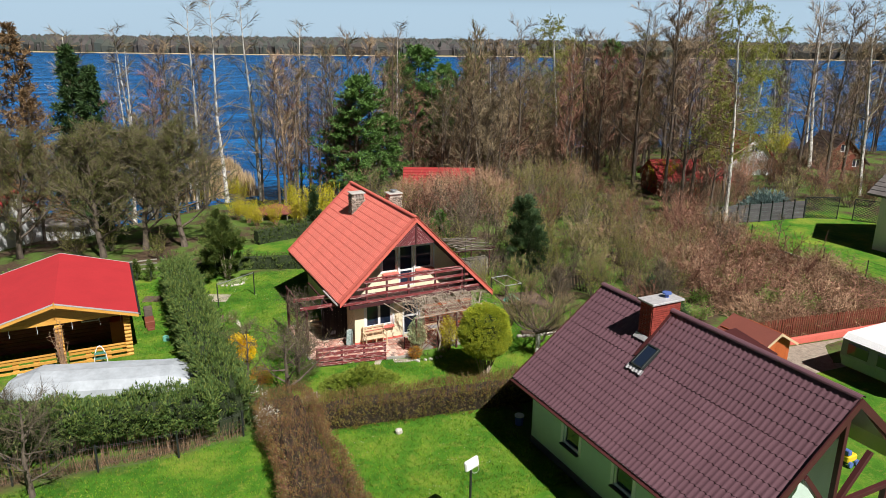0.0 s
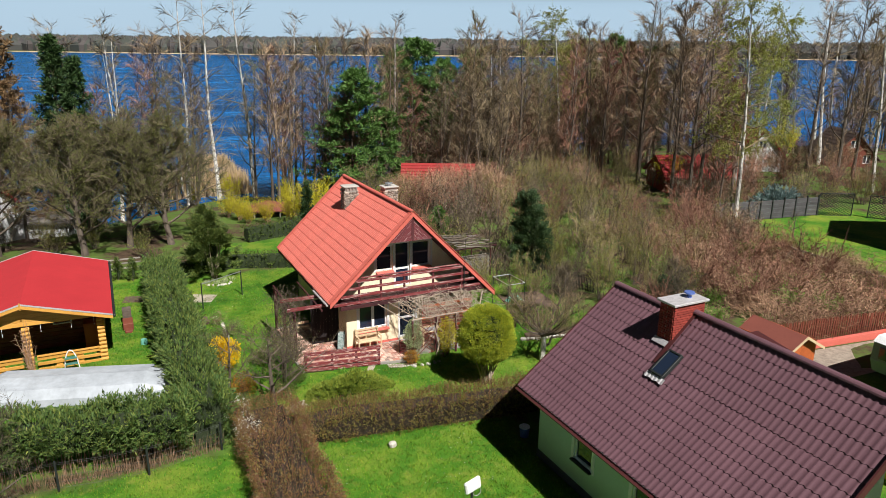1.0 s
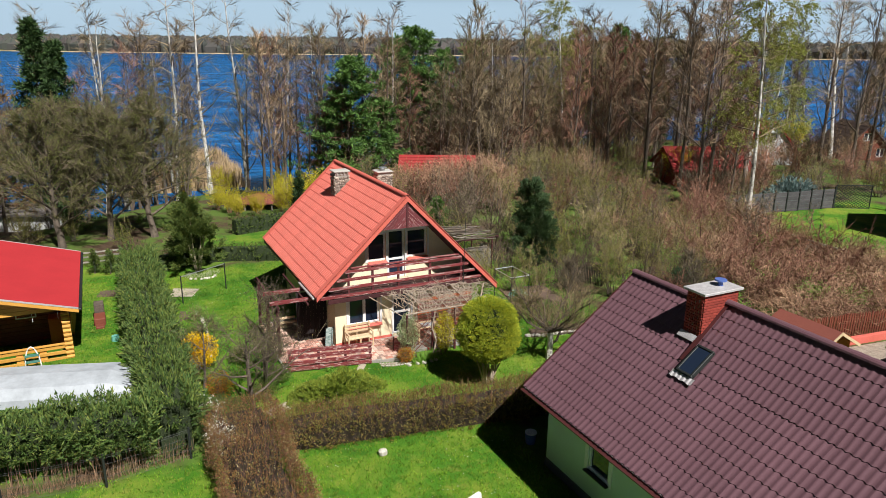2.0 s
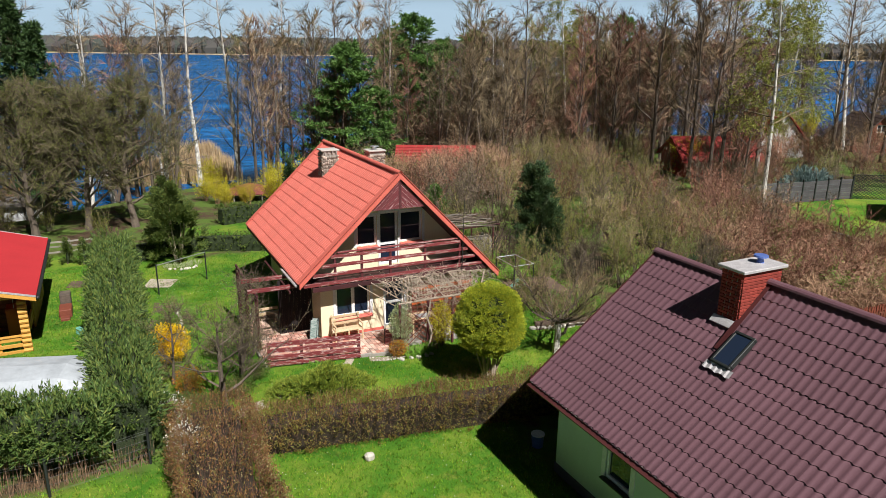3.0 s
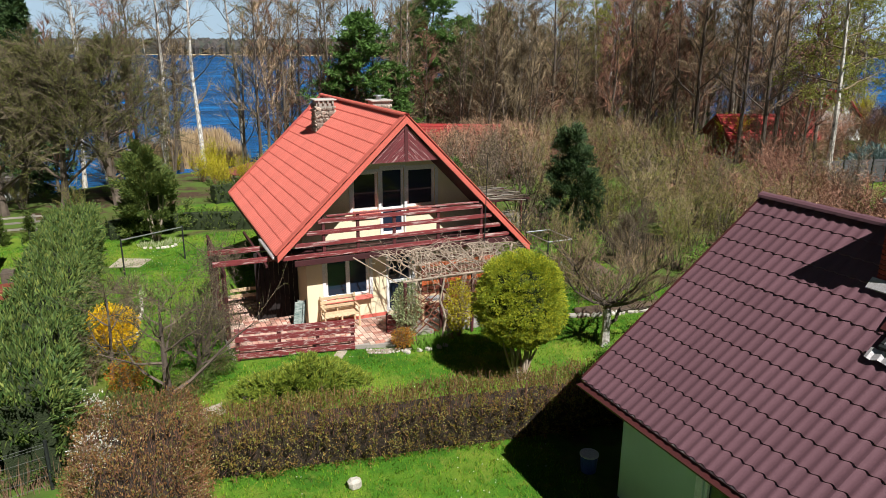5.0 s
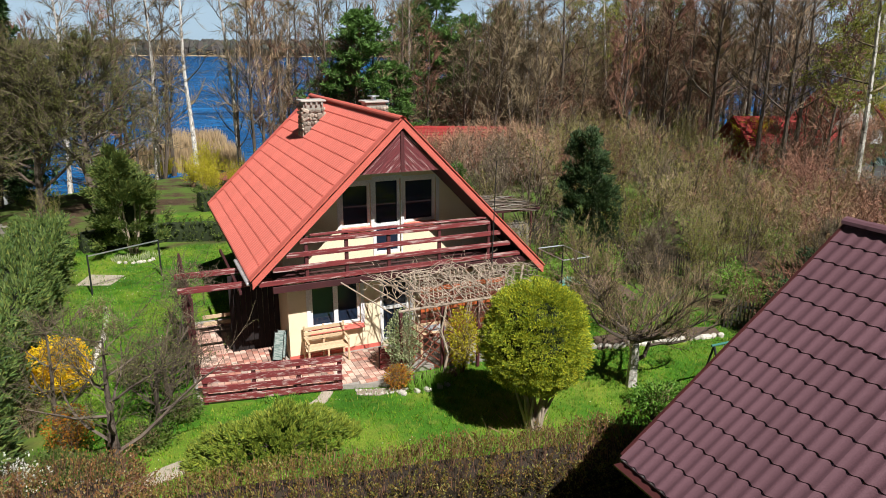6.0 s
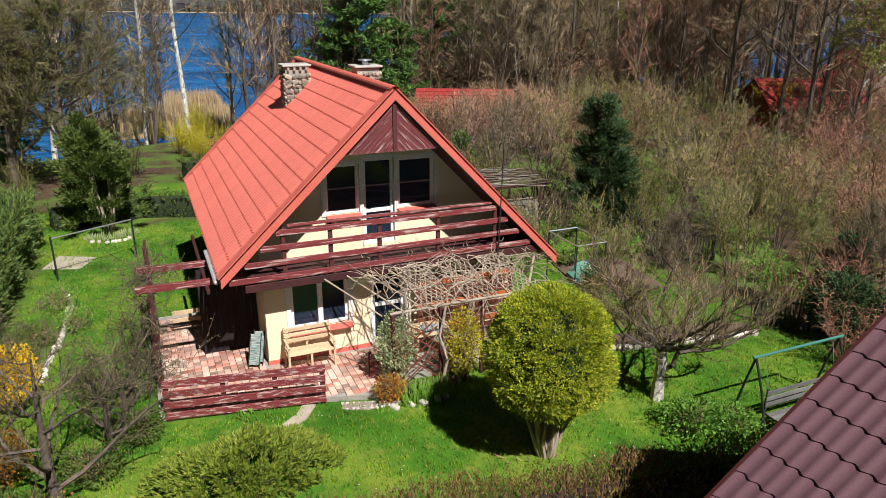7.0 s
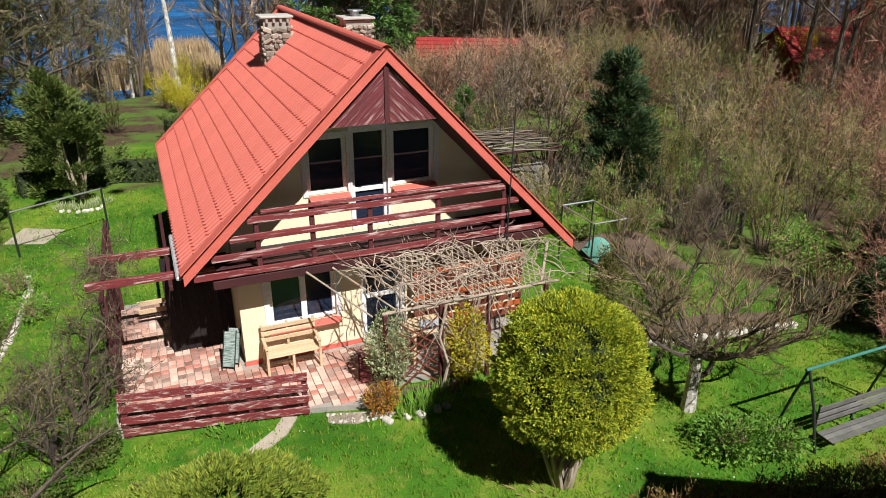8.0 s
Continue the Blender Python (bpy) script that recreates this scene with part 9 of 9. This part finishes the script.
# ---- far neighbours ----
def fence_panels():
    a, b = Vector((44.6, 43.5, 0)), Vector((55.0, 41.9, 0))
    ob = thing("panel_fence", (*a.xy, -0.6), "dark woven timber panel fence", "fence")
    n = 9
    for k in range(n):
        p, q = a.lerp(b, k / n), a.lerp(b, (k + 1) / n)
        z0 = ground_z(p.x, p.y)
        for j in range(9):
            g = Geo()
            g.beam(p.lerp(q, 0.06) + Vector((0, 0.02 * (j % 2), z0 + 0.12 + j * 0.17)), p.lerp(q, 0.96) + Vector((0, 0.02 * (j % 2), z0 + 0.12 + j * 0.17)), 0.02, 0.16)
            part("slat", g, MAT_WOOD_SMOKE, ob)
    for k in range(n + 1):
        p = a.lerp(b, k / n)
        z0 = ground_z(p.x, p.y)
        g = Geo()
        g.box(p.x - 0.05, p.x + 0.05, p.y - 0.05, p.y + 0.05, z0 - 0.2, z0 + 1.75)
        part("post", g, MAT_BLACK_METAL, ob)
    for (ax, ay), (bx, by) in (((55.1, 41.9), (57.6, 40.6)), ((58.2, 39.6), (59.6, 37.2))):
        l = thing("lattice_screen", (ax, ay, -0.5), "dark diagonal lattice screen", "fence", "lattice screens")
        a2, b2 = Vector((ax, ay, -0.45)), Vector((bx, by, -0.45))
        H = Vector((0, 0, 1.9))
        for p, q in ((a2, b2), (a2 + H, b2 + H), (a2, a2 + H), (b2, b2 + H)):
            g = Geo()
            g.beam(p, q, 0.06, 0.06)
            part("frame", g, MAT_BLACK_METAL, l)
        m = 9
        for k in range(1, 2 * m):
            s0, s1 = max(0, k - m) / m, min(m, k) / m
            for flip in (0, 1):
                c, d = (a2, b2) if not flip else (b2, a2)
                g = Geo()
                g.beam(c.lerp(d, s0) + H * (k / m - s0), c.lerp(d, s1) + H * (k / m - s1), 0.015, 0.035, ch=0)
                part("lath", g, MAT_BLACK_METAL, l)
    f = thing("mesh_fence", (44.5, 41.0, -0.5), "green wire mesh fence with steel posts", "fence")
    line = [(45.0, 41.8), (44.7, 38.6), (44.4, 35.4), (44.2, 32.2), (44.0, 29.0), (43.8, 25.8), (43.6, 22.6)]
    for x, y in line:
        g = Geo()
        z = ground_z(x, y)
        g.tube([(x, y, z - 0.2), (x, y, z + 1.3)], [0.035, 0.035], 6)
        part("post", g, MAT_BLACK_METAL, f)
    for h in (0.05, 0.3, 0.6, 0.9, 1.2):
        g = Geo()
        g.tube([(x, y, ground_z(x, y) + h) for x, y in line], [0.008] * len(line), 4)
        part("wire", g, MAT_BLACK_METAL, f)
    g = Geo()
    for (ax, ay), (bx, by) in zip(line, line[1:]):
        g.beam((ax, ay, ground_z(ax, ay) + 0.02), (bx, by, ground_z(bx, by) + 0.02), 0.1, 0.16)
    part("base_board", g, MAT_CONCRETE, f)


def simple_house(name, c, turn, w, l, eave, ridge, wall_mat, roof_mat, label, openings=(), base=-0.4, over=0.35):
    """A gabled house: ridge along local y; openings (face, along, z, w, h) on the front gable 'f' or the sides 'l', 'r'."""
    m = Matrix.Translation((c[0], c[1], base)) @ Matrix.Rotation(radians(turn), 4, "Z")
    ob = thing(name, (c[0], c[1], base), label, "house", "neighbouring houses")
    topf = lambda x: ridge - abs(x) * (ridge - eave) / (w / 2)
    holes = [(a - ww / 2, a + ww / 2, z, z + h) for face, a, z, ww, h in openings if face == "f"]
    g = Geo()
    wall_y(g, -l / 2, -l / 2 + 0.25, -w / 2, w / 2, -0.3, topf, holes, (0,))
    part("front_wall", turned(g, m), wall_mat, ob)
    g = Geo()
    wall_y(g, l / 2 - 0.25, l / 2, -w / 2, w / 2, -0.3, topf, [], (0,))
    part("back_wall", turned(g, m), wall_mat, ob)
    for s in (-1, 1):
        side = [(a - ww / 2, a + ww / 2, z, z + h) for face, a, z, ww, h in openings if face == ("l" if s < 0 else "r")]
        g = Geo()
        wall_y(g, 0, 0.25, -l / 2 + 0.26, l / 2 - 0.26, -0.3, lambda x: eave + 0.05, side)
        ms = m @ Matrix(((0, 1 if s < 0 else -1, 0, s * w / 2), (-1 if s < 0 else 1, 0, 0, 0), (0, 0, 1, 0), (0, 0, 0, 1)))
        part("side_wall", turned(g, ms), wall_mat, ob)
        for a, b, z, zz in side:
            window_parts(ob, ms @ Matrix.Translation((a, 0.08, z)), b - a, zz - z, ((b - a) / 2,))
        k = (ridge - eave) / (w / 2)
        exx = w / 2 + over
        # roof plane with stepped tile courses
        n = max(4, int(math.hypot(exx, ridge - eave) / 0.4))
        low = eave - over * k
        rise = ridge - low
        prof = [(0, ridge), (s * exx, low)]
        for j in range(n):
            t0, t1 = j / n, (j + 1) / n
            prof += [(s * exx * (1 - t0), low + rise * t0 + 0.16), (s * exx * (1 - t1), low + rise * t1 + 0.12)]
        g = Geo()
        g.prism([(px, -l / 2 - over, pz) for px, pz in prof], (0, l + 2 * over, 0))
        part("roof_plane", turned(g, m), roof_mat, ob)
    for a, b, z, zz in holes:
        window_parts(ob, m @ Matrix.Translation((a, -l / 2 + 0.08, z)), b - a, zz - z, ((b - a) / 2,))
    # added panel, near-black in place of a shaded interior
    g = Geo()
    g.box(-w / 2 + 0.3, w / 2 - 0.3, -0.05, 0.05, 0, eave - 0.1)
    part("inner_partition", turned(g, m), MAT_ROOM_SHADE, ob)
    return ob


MAT_WOOD_SMOKE = surface("smoke_grey_boards", (0.10, 0.095, 0.10), (0.07, 0.066, 0.07), 0.8, 1.5, 30, relief=0.4, piece=0.15)
MAT_ROOF_RED = surface("bright_red_roof", (0.33, 0.032, 0.03), (0.26, 0.026, 0.026), 0.6, 1.2, 30, relief=0.2)
MAT_ROOF_GREY = surface("grey_corrugated_sheet", (0.19, 0.17, 0.16), (0.11, 0.10, 0.095), 0.7, 1.5, 30, relief=0.3)
MAT_ROOF_DARK = surface("dark_brown_roof", (0.09, 0.06, 0.05), (0.06, 0.042, 0.036), 0.7, 1.5, 30, relief=0.3)
MAT_RED_WALL = surface("red_painted_boards", (0.36, 0.06, 0.03), (0.28, 0.048, 0.026), 0.7, 1.5, 30, relief=0.3)
fence_panels()
simple_house("neighbour_house", (55.5, 28.8), 0, 8.5, 9.0, 4.5, 7.6, MAT_RENDER_WHITE, MAT_ROOF_GREY, "white house with grey corrugated roof across the lawn", [("l", 1.5, 0.9, 1.0, 1.2), ("f", 0.0, 0.9, 1.2, 1.2)], -0.4, 0.7)
x, y = xy_of(-1.0, 71.5)
simple_house("red_cabin", (x, y), -116, 5.0, 6.4, 1.7, 3.2, MAT_RED_WALL, MAT_ROOF_RED, "small red-roofed cabin behind the shrubs", [("l", 1.2, 0.8, 0.8, 0.9)], ground_z(x, y) - 0.1)
x, y = xy_of(24.0, 73.2)
simple_house("red_house", (x, y), -110, 5.0, 7.0, 1.6, 3.2, MAT_RED_WALL, MAT_ROOF_RED, "red timber house among the trees", [("l", -2.0, 0.9, 0.9, 1.0), ("r", 2.0, 0.9, 0.9, 1.0)], ground_z(x, y))
x, y = xy_of(34.8, 86.0)
simple_house("white_house", (x, y), -20, 5.0, 6.5, 1.8, 4.6, MAT_RENDER_WHITE, MAT_ROOF_RED, "white gabled house with red roof by the lake", [("f", 0.0, 2.6, 0.9, 0.9), ("f", -1.2, 0.6, 0.8, 1.0)], ground_z(x, y))
x, y = xy_of(48.0, 90.0)
simple_house("dark_chalet", (x, y), -30, 5.4, 6.4, 1.1, 4.0, MAT_WOOD_RUST, MAT_ROOF_DARK, "dark steep-roofed chalet near the shore", [("f", 0.0, 2.2, 1.0, 0.9), ("f", 1.6, 0.4, 0.9, 1.0)], ground_z(x, y))
x, y = xy_of(-38.0, 56.0)
simple_house("red_roofed_house", (x, y), 60, 6.0, 8.0, 2.2, 4.4, MAT_RENDER_WHITE, MAT_ROOF_RED, "white cottage with bright red roof by the shore", [("r", 1.0, 0.7, 0.9, 1.0)], ground_z(x, y))
x, y = xy_of(-32.5, 60.0)
simple_house("white_shed", (x, y), 70, 3.0, 4.0, 1.5, 1.9, MAT_RENDER_WHITE, MAT_ROOF_GREY, "small white shed by the lake", [("r", 0.3, 0.5, 0.7, 0.8)], ground_z(x, y))
x, y = xy_of(-15.5, 63.5)
gz = thing("gazebo", (x, y, ground_z(x, y)), "round garden gazebo with flat red-brown roof", "gazebo")
z0 = ground_z(x, y)
g = Geo()
n = 10
ring = [Vector((x + 2.0 * math.cos(k * 6.283 / n), y + 2.0 * math.sin(k * 6.283 / n), z0 + 0.75)) for k in range(n)]
g.add(ring + [Vector((x, y, z0 + 1.35))] + [p - Vector((0, 0, 0.06)) for p in ring], [(k, (k + 1) % n, n) for k in range(n)] + [(n + 1 + k, n + 1 + (k + 1) % n, (k + 1) % n, k) for k in range(n)])
part("roof", g, MAT_FELT_BROWN, gz, "red-brown felt roof")
for k in range(0, n, 2):
    p = ring[k]
    g = Geo()
    g.tube([(x + (p.x - x) * 0.9, y + (p.y - y) * 0.9, z0 - 0.2), (x + (p.x - x) * 0.9, y + (p.y - y) * 0.9, z0 + 0.75)], [0.06, 0.06], 6)
    part("post", g, MAT_WOOD_GREY, gz)
# houses on the opposite shore
for k, (u, v, w, wm, rm) in enumerate(((-395, 1000, 16, MAT_RED_WALL, MAT_ROOF_RED), (-318, 1003, 14, MAT_RENDER_WHITE, MAT_ROOF_RED), (-345, 1008, 12, MAT_RED_WALL, MAT_ROOF_RED), (520, 1012, 16, MAT_RENDER_WHITE, MAT_ROOF_GREY), (450, 1016, 14, MAT_RENDER_WHITE, MAT_ROOF_RED))):
    x, y = xy_of(u, v + 30 * math.sin(u * 0.006))
    simple_house("far_house", (x, y), -26 + 60 * (k % 2), w * 0.7, w, 5, 10, wm, rm, "distant lakeside house on the far shore", [("f", 0, 1.5, 2.5, 2.2)], ground_z(x, y))
